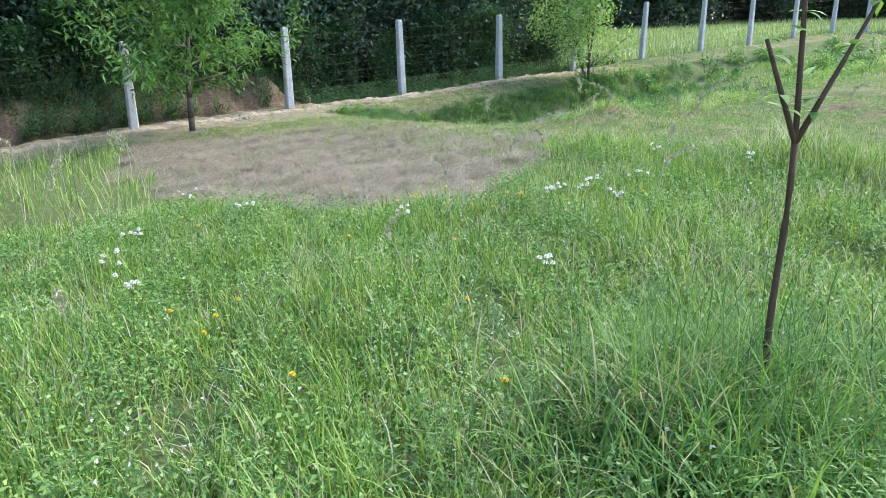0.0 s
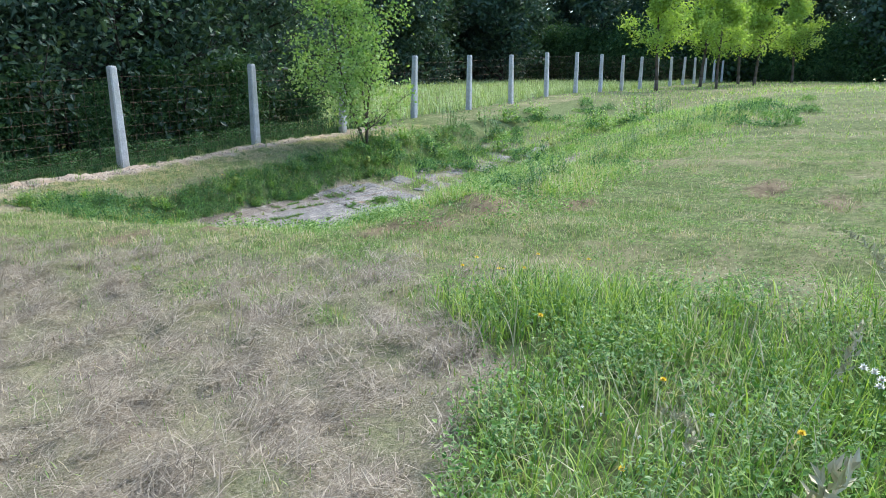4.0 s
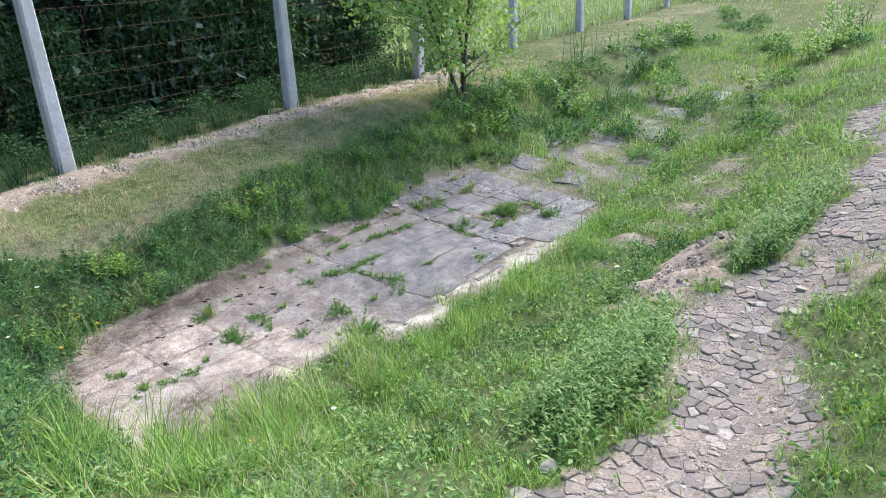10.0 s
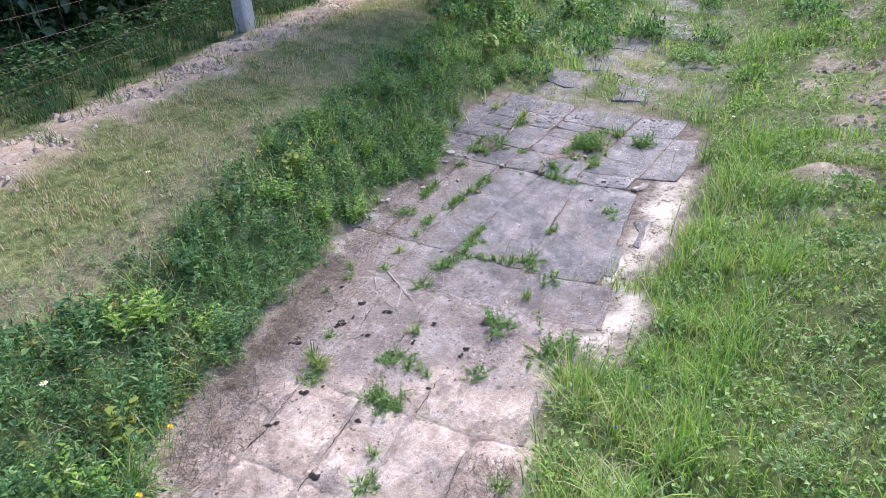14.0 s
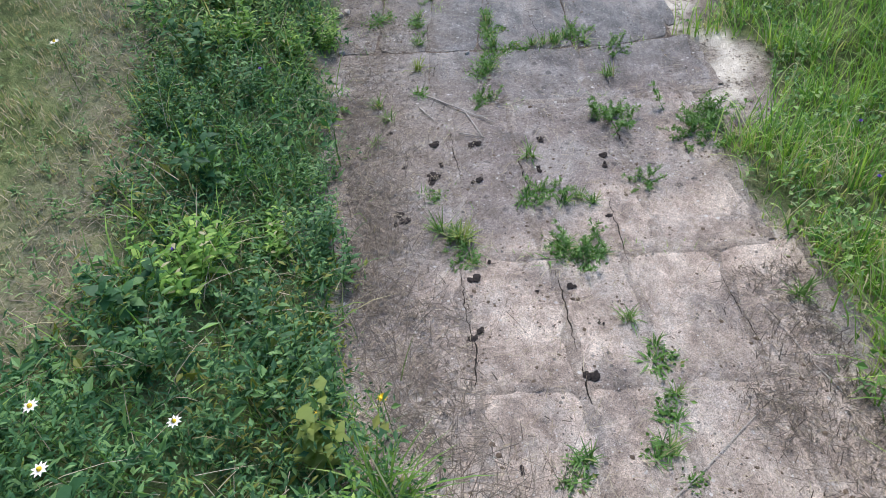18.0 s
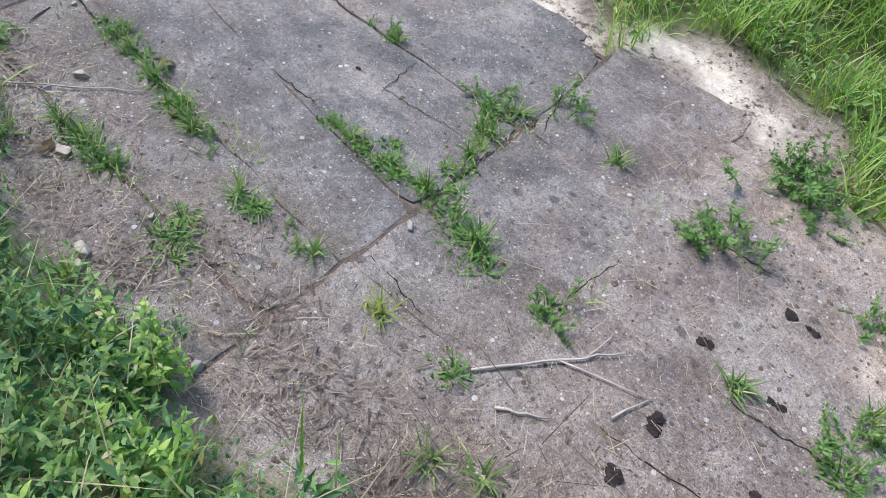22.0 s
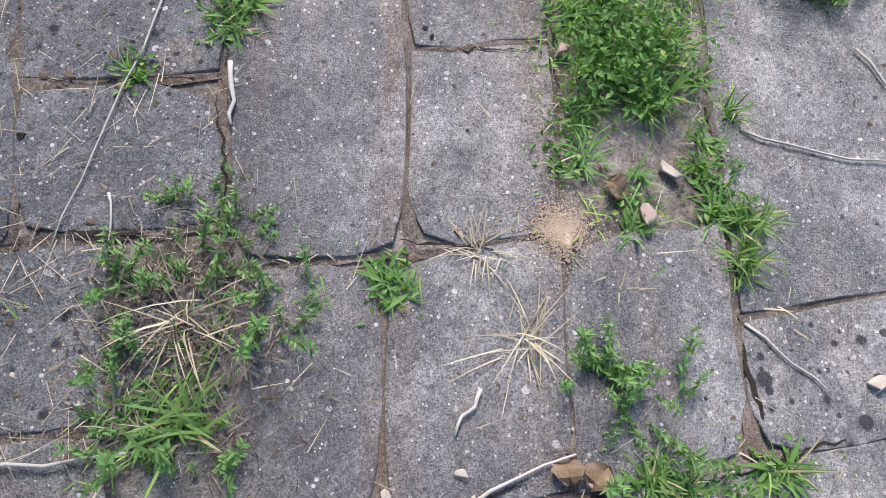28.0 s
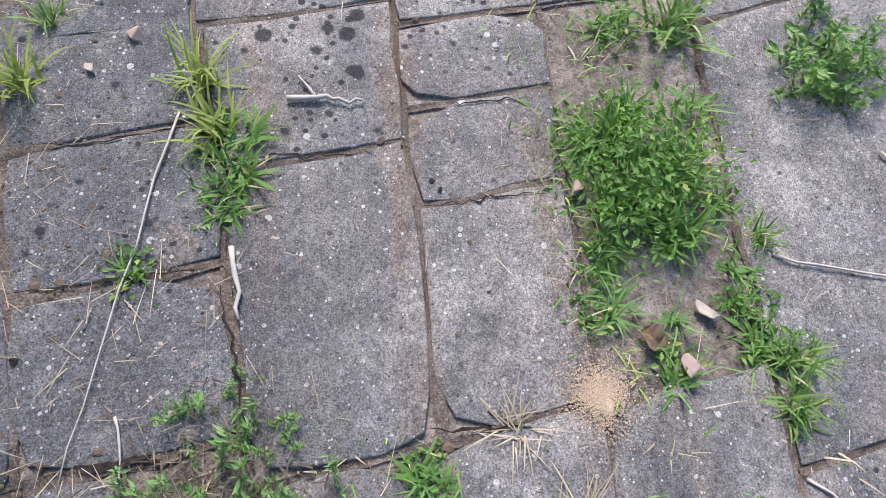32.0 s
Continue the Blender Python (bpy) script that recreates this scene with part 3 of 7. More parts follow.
def plain(name, a, b, scale=30, rough=0.8, metal=0.0, depth=0.004):
    n = Nodes(name, rough)
    n.b.inputs["Metallic"].default_value = metal
    f = n.noise(scale, 5)
    return n.done(n.mix(n.math("MULTIPLY", n.own(), 0.35), n.ramp(f, (0.3, a), (0.7, b)), a), f, depth)


RUST = plain("rusty wire", (0.10, 0.06, 0.045), (0.20, 0.14, 0.11), 60, 0.7, 0.3)
STONE = plain("pale stone", (0.29, 0.25, 0.20), (0.52, 0.46, 0.385), 45)
RUBBLE = plain("track rubble", (0.27, 0.22, 0.18), (0.54, 0.47, 0.39), 40)
def set_stone_material():
    n = Nodes("track stone", 0.9, 0.2)
    one = n.math("FRACT", n.math("ADD", n.node("ShaderNodeObjectInfo").outputs["Random"], n.island()))
    c = n.ramp(one, (0.0, (0.20, 0.172, 0.15)), (0.45, (0.26, 0.226, 0.196)), (0.85, (0.33, 0.288, 0.246)), (1.0, (0.48, 0.425, 0.36)))
    fine, mid = n.noise(70, 5, 0.7), n.noise(4, 4)
    c = n.mix(n.ramp(fine, (0.38, (0.5, 0.5, 0.5)), (0.52, (0, 0, 0))), c, (0.11, 0.094, 0.08))
    c = n.mix(n.ramp(mid, (0.50, (0, 0, 0)), (0.64, (0.7, 0.7, 0.7))), c, n.ramp(fine, (0.35, (0.28, 0.21, 0.15)), (0.65, (0.52, 0.42, 0.32))))
    return n.done(c, fine, 0.006, 0.8)


TRACK_STONE = set_stone_material()
STONE_PINK = plain("pinkish stone", (0.30, 0.22, 0.18), (0.46, 0.36, 0.30), 25)
STONE_GREY = plain("grey stone", (0.24, 0.23, 0.22), (0.42, 0.40, 0.37), 25)
DUNG = plain("dry dung", (0.012, 0.010, 0.010), (0.05, 0.040, 0.035), 80, 0.95, 0, 0.01)
SAND = plain("ant sand", (0.33, 0.245, 0.165), (0.62, 0.49, 0.35), 420, 1.0, 0, 0.0015)
PETAL = plain("white petals", (0.72, 0.69, 0.60), (0.84, 0.81, 0.72), 40, 0.6)
GOLD = plain("yellow petals", (0.70, 0.47, 0.02), (0.85, 0.62, 0.04), 40, 0.6)
VIOLET = plain("violet petals", (0.12, 0.06, 0.35), (0.22, 0.12, 0.5), 40, 0.6)
STEM = plain("green stem", (0.08, 0.16, 0.03), (0.16, 0.26, 0.06), 40, 0.6)
STALK = plain("seed stalk", (0.36, 0.34, 0.21), (0.60, 0.55, 0.38), 40, 0.7)
GAP_SOIL = plain("dark soil", (0.012, 0.010, 0.008), (0.045, 0.036, 0.028), 90, 0.98, 0, 0.006)
DEBRIS = plain("brown debris", (0.07, 0.052, 0.036), (0.22, 0.165, 0.115), 60, 0.95)
LITTER = foliage("dead litter", (0.05, 0.038, 0.028), (0.13, 0.10, 0.075), (0.30, 0.245, 0.18), through=0.05, up=0.3)
G_MAT = foliage("matted dead grass", (0.15, 0.12, 0.085), (0.27, 0.225, 0.16), (0.46, 0.40, 0.29), through=0.1)
DEADLEAF = plain("dead leaf", (0.24, 0.16, 0.09), (0.46, 0.35, 0.24), 40, 0.7)


# ---- mesh helpers ----
rng = np.random.default_rng(7)


def sheet(name, co, faces, mats, smooth=False):
    """A mesh object's data from arrays of places and of triangles or quads."""
    co, faces = np.asarray(co, np.float32), np.asarray(faces, np.int32)
    me = bpy.data.meshes.new(name)
    me.vertices.add(len(co))
    me.vertices.foreach_set("co", co.ravel())
    k = faces.shape[1]
    me.loops.add(faces.size)
    me.loops.foreach_set("vertex_index", faces.ravel())
    me.polygons.add(len(faces))
    me.polygons.foreach_set("loop_start", np.arange(len(faces), dtype=np.int32) * k)
    me.polygons.foreach_set("loop_total", np.full(len(faces), k, np.int32))
    me.polygons.foreach_set("use_smooth", np.full(len(faces), smooth))
    me.materials.append(mats)
    me.update(calc_edges=True)
    return me


def child(name, me, parent, label=""):
    ob = new(name, me)
    ob.parent = parent
    return tagged(ob, label)


def part(name, bm, mat, parent, label=""):
    me = bpy.data.meshes.new(name)
    bm.to_mesh(me)
    bm.free()
    me.materials.append(mat)
    return child(name, me, parent, label)


def join(*pieces):
    """Several (places, triangles) put together."""
    co, tri, base = [], [], 0
    for c, t in pieces:
        if len(c):
            co.append(c), tri.append(t + base)
            base += len(c)
    return np.concatenate(co), np.concatenate(tri)


def ribbons(at, length, width, turn, rise, droop, segs=3, leaf=False):
    """Blades or strap leaves: from at, towards turn (radians), climbing at rise (radians) and drooping on the way."""
    at = np.asarray(at, float)
    n = len(at)
    length, width, turn, rise, droop = (np.broadcast_to(np.asarray(q, float), n) for q in (length, width, turn, rise, droop))
    out = np.stack([np.cos(turn), np.sin(turn), np.zeros(n)], 1)
    side = np.stack([-np.sin(turn), np.cos(turn), np.zeros(n)], 1)
    co = np.zeros((n, 2 * segs + 1, 3))
    p, a = at.copy(), rise.copy()
    for k in range(segs + 1):
        t = k / segs
        w = width * (0.35 + 1.5 * t if t < 0.4 else (1 - t) * 1.6 if leaf else 0) if leaf else width * (1 - t) ** 0.55
        if k == segs:
            co[:, 2 * k] = p
        else:
            co[:, 2 * k] = p - side * (w / 2)[:, None]
            co[:, 2 * k + 1] = p + side * (w / 2)[:, None]
        d = (length / segs)[:, None]
        p = p + out * np.cos(a)[:, None] * d + np.array([0, 0, 1.0]) * np.sin(a)[:, None] * d
        a = a - droop / segs
    tri = []
    for k in range(segs - 1):
        tri += [(2 * k, 2 * k + 1, 2 * k + 3), (2 * k, 2 * k + 3, 2 * k + 2)]
    tri.append((2 * segs - 2, 2 * segs - 1, 2 * segs))
    tri = np.array(tri)
    return co.reshape(-1, 3), (tri[None] + (np.arange(n) * (2 * segs + 1))[:, None, None]).reshape(-1, 3)


def leaves(at, way, length, width, fold=0.25, r=rng):
    """Folded leaves with a pointed tip, two triangles each."""
    at, way = np.asarray(at, float), np.asarray(way, float)
    n = len(at)
    way = way / (np.linalg.norm(way, axis=1)[:, None] + 1e-9)
    s = np.cross(way, r.normal(size=(n, 3)) * 0.6 + np.array([0, 0, 1.0]))
    s /= np.linalg.norm(s, axis=1)[:, None] + 1e-9
    up = np.cross(s, way)
    length, width = np.broadcast_to(length, n)[:, None], np.broadcast_to(width, n)[:, None]
    mid = at + way * length * 0.45 + up * width * fold
    co = np.stack([at, mid - s * width / 2, at + way * length, mid + s * width / 2], 1)
    tri = np.array([(0, 1, 2), (0, 2, 3)])
    return co.reshape(-1, 3), (tri[None] + (np.arange(n) * 4)[:, None, None]).reshape(-1, 3)


def tubes(a, b, ra, rb, sides=5):
    """Tapered rods from points a to points b."""
    a, b = np.asarray(a, float), np.asarray(b, float)
    n = len(a)
    d = b - a
    d /= np.linalg.norm(d, axis=1)[:, None] + 1e-9
    s = np.cross(d, np.where(np.abs(d[:, 2:]) > 0.9, np.array([[1.0, 0, 0]]), np.array([[0, 0, 1.0]])))
    s /= np.linalg.norm(s, axis=1)[:, None] + 1e-9
    q = np.cross(d, s)
    ra, rb = np.broadcast_to(ra, n), np.broadcast_to(rb, n)
    ang = np.arange(sides) * 2 * math.pi / sides
    ring = s[:, None] * np.cos(ang)[None, :, None] + q[:, None] * np.sin(ang)[None, :, None]
    co = np.concatenate([a[:, None] + ring * ra[:, None, None], b[:, None] + ring * rb[:, None, None]], 1)
    tri = []
    for k in range(sides):
        j = (k + 1) % sides
        tri += [(k, j, sides + j), (k, sides + j, sides + k)]
    for k in range(1, sides - 1):
        tri += [(0, k + 1, k), (sides, sides + k, sides + k + 1)]
    tri = np.array(tri)
    return co.reshape(-1, 3), (tri[None] + (np.arange(n) * 2 * sides)[:, None, None]).reshape(-1, 3)


def bent_rod(pts, r0, r1, rr, sides=7):
    """One closed tube through the points, thinning from r0 to r1."""
    co, quads, n = [], [], len(pts)
    for k, p in enumerate(pts):
        d = (pts[min(k + 1, n - 1)] - pts[max(k - 1, 0)]).normalized()
        s = d.cross(Vector((0, 0, 1))).normalized()
        q = s.cross(d)
        ra = (r0 + (r1 - r0) * k / (n - 1)) * rr.uniform(0.85, 1.15)
        co += [p + (s * math.cos(a) + q * math.sin(a)) * ra for a in (2 * math.pi * j / sides for j in range(sides))]
    for k in range(n - 1):
        for j in range(sides):
            m = (j + 1) % sides
            a, b, c, e = k * sides + j, k * sides + m, (k + 1) * sides + m, (k + 1) * sides + j
            quads += [(a, b, c), (a, c, e)]
    for j in range(1, sides - 1):
        quads += [(0, j + 1, j), ((n - 1) * sides, (n - 1) * sides + j, (n - 1) * sides + j + 1)]
    return np.array([tuple(p) for p in co]), np.array(quads)


def scatter(n, us, vs, weight, r=rng):
    """Places u, v in a box, kept by chance as weight (0 to 1) says."""
    u, v = r.uniform(*us, n), r.uniform(*vs, n)
    keep = r.random(n) < weight(u, v)
    return u[keep], v[keep]


def rooted(u, v, dz=0.0):
    x, y = to_xy(u, v)
    return np.stack([x, y, ground_z(x, y) + dz], 1)


# ---- the ground: one sheet to the horizon ----
def graded(lo, a, b, hi, fine, grow):
    inner = np.arange(a, b, fine)
    out, d, q = [], fine, b
    while q < hi:
        out.append(q)
        d *= grow
        q += d
    low, d, q = [], fine, a
    while q > lo:
        d *= grow
        q -= d
        low.append(q)
    return np.concatenate([low[::-1], inner, out])


def build_ground():
    us, vs = graded(-700, -12, 14, 900, 0.09, 1.07), graded(-700, -2.5, 18, 700, 0.09, 1.07)
    U, V = np.meshgrid(us, vs, indexing="ij")
    X, Y = to_xy(U, V)
    x, y, u, v = X.ravel(), Y.ravel(), U.ravel(), V.ravel()
    near = step(40, 15, np.hypot(u, v - 8))
    z = ground_z(x, y)
    rough = noise_grid(x, y)
    z = z + near * (1 - zone_paved(u, v)) * rough * (0.012 + 0.045 * np.maximum(zone_clay(u, v), zone_red(u, v)) + 0.002 * zone_path(u, v)) * (1 - 0.85 * zone_path(u, v))
    rows = np.clip(wave(u, v, 0.42, 2.0) + 0.6 * wave(u, v, 0.25, 5.0) + 0.8 * np.sin(7.0 * (v + 0.3 * wave(u, v, 1.5, 3.0))), -0.6, 1.2)
    z = z + near * zone_hay(u, v) * 0.030 * rows
    n, m = len(us), len(vs)
    i = (np.arange(n - 1)[:, None] * m + np.arange(m - 1)[None]).ravel()
    ob = new("ground", sheet("ground", np.stack([x, y, z], 1), np.stack([i, i + m, i + m + 1, i + 1], 1), GROUND, True))
    paved = zone_paved(u, v)
    lush = np.maximum(np.maximum(zone_tall(u, v), zone_bank(u, v)), step(4.6, 5.0, v) * step(9.2, 8.6, v) * step(-3.5, -2.5, u) * step(12, 8, u))
    lush = np.maximum(lush, step(0, -0.4, v) * step(9, 7, u))
    bare = np.maximum(0.4 * zone_matted(u, v), 0.9 * zone_hay(u, v) * np.clip(0.8 + 0.45 * wave(u, v, 0.8, 1.0) - 0.35 * step(-6.2, -4.8, u), 0, 1))
    for key, value in (("lush", lush), ("hay", bare), ("clay", zone_clay(u, v)), ("gravel", zone_path(u, v)), ("red", zone_red(u, v)), ("paved", paved), ("sandy", step(0.1, -0.8, u + 0.15 * wave(u, v, 0.5))), ("silt", zone_floor(u, v)), ("rim", step(0.13, 0.03, -0.05 * step(1.1, 1.6, u) + np.abs(v - np.interp(u, [0.05, 0.5, 0.8, 1.0, 1.3, 1.9, 2.6], [4.66, 4.84, 4.88, 4.68, 4.80, 4.90, 4.98]) + 0.05 * wave(u, v, 0.5, 2.0) + 0.03 * wave(u, v, 0.2, 1.0))) * step(0.0, 0.35, u + 0.15 * wave(u, v, 0.3)) * step(3.0, 2.5, u) * np.clip(0.95 + 0.5 * wave(u, v, 0.8, 4.0), 0, 1))):
        layer = ob.data.attributes.new(key, "FLOAT", "POINT")
        layer.data.foreach_set("value", np.asarray(value, np.float32))
    return tagged(ob, "uneven grassy ground with a shallow ditch and bare clay", "ground", kind="structure")


def noise_grid(x, y):
    return sum(wave(x, y, s, k) * a for s, k, a in ((0.31, 0.4, 0.5), (0.47, 2.2, 0.6), (0.23, 4.1, 0.35), (0.9, 5.5, 0.8)))


build_ground()


# ---- grass ----
def grass(name, label, mat, u, v, height, width, lean=0.5, segs=3, droop=0.9, extra=None):
    n = len(u)
    at = rooted(u, v, -0.01)
    co, tri = ribbons(at, height, width, rng.uniform(0, 2 * math.pi, n), rng.normal(math.pi / 2 - lean * 0.6, lean * 0.45, n), rng.uniform(0.2, 1.6, n) * droop, segs)
    if extra is not None:
        co, tri = join((co, tri), extra)
    return tagged(new(name, sheet(name, co, tri, mat)), label, "grass", kind="stuff")


def off_paving(u, v):
    return (1 - zone_paved(u, v)) * (1 - 0.97 * zone_path(u, v))


def clumpy(u, v, k=0.0):
    return np.clip(0.66 + 0.5 * wave(u, v, 0.45, k) + 0.4 * wave(u, v, 1.3, k + 1), 0.2, 1)


def lay_grass():
    # tall meadow where the walk begins
    u, v = scatter(230000, (-13.5, -3), (9.5, 19.5), lambda a, b: zone_tall(a, b) * clumpy(a, b) * (0.35 + 0.65 * step(20, 15.5, b)))
    h = rng.uniform(0.12, 0.34, len(u)) * (0.75 + 0.35 * wave(u, v, 1.9, 1.0)) * (0.8 + 0.35 * step(11, 13, v) + 0.45 * step(-5.6, -4.9, u))
    grass("meadow_grass", "tall bright green unmown meadow grass", G_TALL, u, v, h, rng.uniform(0.004, 0.011, len(u)), 0.65)
    u, v = scatter(60000, (-32, -3), (3, 26), lambda a, b: zone_tall(a, b) * clumpy(a, b, 2.0) * (1 - step(-13.5, -12.5, a) * step(9, 10, b) * step(20, 19, b)))
    grass("meadow_grass", "tall meadow grass beyond the mown patch", G_TALL, u, v, rng.uniform(0.2, 0.5, len(u)), rng.uniform(0.006, 0.014, len(u)), 0.5, 2)
    # herbs and clover low in the meadow
    u, v = scatter(180000, (-12.5, -3.5), (10, 18.5), lambda a, b: zone_tall(a, b) * np.clip(0.5 + wave(a, b, 1.1, 7.0), 0, 1))
    at = rooted(u, v) + np.stack([np.zeros(len(u)), np.zeros(len(u)), rng.uniform(0.03, 0.20, len(u))], 1)
    way = np.stack([rng.normal(size=len(u)), rng.normal(size=len(u)), rng.uniform(-0.2, 0.7, len(u))], 1)
    co, tri = leaves(at, way, rng.uniform(0.015, 0.038, len(u)), rng.uniform(0.010, 0.022, len(u)))
    tagged(new("meadow_herbs", sheet("meadow_herbs", co, tri, G_CLOVER)), "low green clover and herbs among the grass", "herbs", kind="stuff")

    # short mown lawn, thinner and coarser further off
    def lawn(a, b):
        w = (1 - zone_tall(a, b)) * off_paving(a, b) * (1 - 0.93 * zone_clay(a, b)) * (1 - 0.8 * zone_red(a, b)) * (1 - 0.72 * zone_hay(a, b) * (0.35 + 0.6 * step(-4.8, -6.6, a))) * (1 - zone_bank(a, b)) * (1 - zone_strip(a, b))
        return w * np.where((b > 4.7) & (b < 8.6) & (a > -2.6), 0.0, 1.0) * step(0.1, 0.3, b)

    u, v = scatter(130000, (-5, 9), (0.4, 2.4), lambda a, b: zone_strip(a, b) * clumpy(a, b, 4.0) * (1 - 0.9 * zone_clay(a, b)) * (1 - 0.1 * zone_matted(a, b)))
    grass("strip_grass", "short dry mown grass on the strip along the fence", G_STRIP, u, v, rng.uniform(0.02, 0.075, len(u)) * np.clip(0.9 + 0.7 * wave(u, v, 0.35, 2.0), 0.4, 1.6), rng.uniform(0.003, 0.006, len(u)), 0.9, 2, 0.6)
    u, v = scatter(270000, (-9.5, 4), (2.0, 14.5), lambda a, b: lawn(a, b) * np.clip(clumpy(a, b, 4.0) * 1.3 - 0.25, 0, 1))
    grass("mown_grass", "short mown grass, partly dried to straw", G_LAWN, u, v, rng.uniform(0.02, 0.085, len(u)) * np.clip(0.7 + 0.8 * wave(u, v, 0.9, 2.0), 0.4, 1.5), rng.uniform(0.003, 0.007, len(u)), 0.9, 2, 0.6)
    u, v = scatter(75000, (-5.5, -1.2), (3.6, 11.5), lambda a, b: lawn(a, b) * clumpy(a, b, 7.0))
    grass("mown_grass", "greener mown grass round the end of the ditch", G_LAWN, u, v, rng.uniform(0.03, 0.11, len(u)) * np.clip(0.8 + 0.7 * wave(u, v, 0.5, 4.0), 0.4, 1.5), rng.uniform(0.003, 0.008, len(u)), 0.9, 2, 0.6)
    u, v = scatter(75000, (-5, 32), (0.5, 34), lambda a, b: lawn(a, b) * clumpy(a, b, 3.0) * (1 - step(4.5, 3.5, a) * step(15, 14, b)))
    grass("mown_grass", "mown grass of the open lawn", G_OPEN, u, v, rng.uniform(0.04, 0.10, len(u)), rng.uniform(0.010, 0.02, len(u)), 0.9, 2, 0.6)
    u, v = scatter(50000, (20, 75), (0.5, 60), lambda a, b: clumpy(a, b, 5.0))
    grass("lawn_grass", "far green lawn grass", G_OPEN, u, v, rng.uniform(0.07, 0.2, len(u)), rng.uniform(0.03, 0.06, len(u)), 0.9, 2, 0.6)
    # clover and plantain leaves low in the lawn
    u, v = scatter(130000, (-5.5, 4.5), (8.2, 13.5), lambda a, b: lawn(a, b) * (1 - zone_red(a, b)) * np.clip(0.35 + 1.1 * wave(a, b, 0.7, 3.0) + 0.5 * wave(a, b, 2.1, 1.0), 0, 1))
    n = len(u)
    at = rooted(u, v) + np.stack([np.zeros(n), np.zeros(n), rng.uniform(0.005, 0.05, n)], 1)
    co, tri = leaves(at, np.stack([rng.normal(size=n), rng.normal(size=n), rng.uniform(-0.1, 0.6, n)], 1), rng.uniform(0.010, 0.022, n), rng.uniform(0.006, 0.012, n))
    tagged(new("lawn_herbs", sheet("lawn_herbs", co, tri, G_CLOVER)), "low clover leaves among the mown grass", "herbs", kind="stuff")
    # cut hay lying on the mown patch
    u, v = scatter(200000, (-10.5, -3.6), (3.0, 13), lambda a, b: np.clip(zone_hay(a, b) * (0.6 + 0.5 * wave(a, b, 0.8, 1.0) - 0.3 * step(-6.2, -4.8, a)), 0.0, 1))
    n = len(u)
    heap = 0.11 * np.clip(wave(u, v, 0.42, 2.0) + 0.6 * wave(u, v, 0.19, 5.0) + 0.7 * np.sin(7.0 * (v + 0.3 * wave(u, v, 1.5, 3.0))), 0, 1)
    co, tri = ribbons(rooted(u, v, rng.uniform(0.0, 0.02, n) + heap * rng.random(n)), rng.uniform(0.03, 0.10, n), rng.uniform(0.002, 0.0045, n), rng.normal(0.6, 1.2, n), rng.normal(0.12, 0.25, n), rng.uniform(-0.2, 0.6, n), 2)
    tagged(new("cut_hay", sheet("cut_hay", co, tri, G_HAY)), "dry brown cut hay lying on stubble", "hay", kind="stuff")
    # wisps of longer hay raked into loose ridges
    u, v = scatter(5200, (-10, -4), (4.0, 12.6), lambda a, b: np.clip(zone_hay(a, b) * (0.15 + 1.2 * np.clip(np.sin(7.0 * (b + 0.3 * wave(a, b, 1.5, 3.0))), 0, 1) + 0.6 * wave(a, b, 0.4, 2.0)), 0, 1))
    n, k = len(u), 16
    at = np.repeat(rooted(u, v), k, 0) + np.stack([rng.normal(0, 0.05, n * k), rng.normal(0, 0.03, n * k), rng.uniform(0.01, 0.09, n * k)], 1)
    co, tri = ribbons(at, rng.uniform(0.07, 0.22, n * k), rng.uniform(0.002, 0.005, n * k), np.repeat(rng.normal(0.5, 0.8, n), k) + rng.normal(0, 0.5, n * k), rng.normal(0.12, 0.3, n * k), rng.uniform(-0.2, 0.9, n * k), 3)
    tagged(new("hay_wisps", sheet("hay_wisps", co, tri, G_HAY)), "tangled wisps of cut hay raked into loose ridges", "hay", kind="stuff")
    u, v = scatter(28000, (-3.6, 3), (0.8, 2.6), lambda a, b: zone_matted(a, b) * clumpy(a, b, 2.0))
    n = len(u)
    co, tri = ribbons(rooted(u, v, rng.uniform(0.0, 0.03, n)), rng.uniform(0.03, 0.14, n), rng.uniform(0.0015, 0.004, n), rng.uniform(0, 6.3, n), rng.normal(0.12, 0.25, n), rng.uniform(-0.2, 0.6, n), 2)
    tagged(new("matted_straw", sheet("matted_straw", co, tri, G_MAT)), "dead grass lying matted at the top of the bank", "straw", kind="stuff")
    u, v = scatter(2600, (-3.2, 4.5), (1.7, 3.4), lambda a, b: zone_bank(a, b) * clumpy(a, b, 3.0))
    n = len(u)
    co, tri = ribbons(rooted(u, v, rng.uniform(0.01, 0.12, n)), rng.uniform(0.08, 0.34, n), rng.uniform(0.0015, 0.0035, n), rng.uniform(0, 6.3, n), rng.normal(0.45, 0.4, n), rng.uniform(0.0, 1.0, n), 3)
    tagged(new("dead_stalks", sheet("dead_stalks", co, tri, G_STRAW)), "thin bleached dead stalks among the bank's weeds", "straw", kind="stuff")
    u, v = scatter(50000, (-4, 6), (0.2, 14), lambda a, b: (lawn(a, b) * np.clip(0.2 + wave(a, b, 1.4, 9.0), 0, 1) + zone_clay(a, b) * 0.12) * off_paving(a, b))
    n = len(u)
    co, tri = ribbons(rooted(u, v, rng.uniform(0.0, 0.02, n)), rng.uniform(0.03, 0.10, n), rng.uniform(0.0025, 0.005, n), rng.uniform(0, 6.3, n), rng.normal(0.1, 0.2, n), 0.2, 2)
    tagged(new("grass_clippings", sheet("grass_clippings", co, tri, G_STRAW)), "dried clippings on the mown strip and lawn", "clippings", kind="stuff")

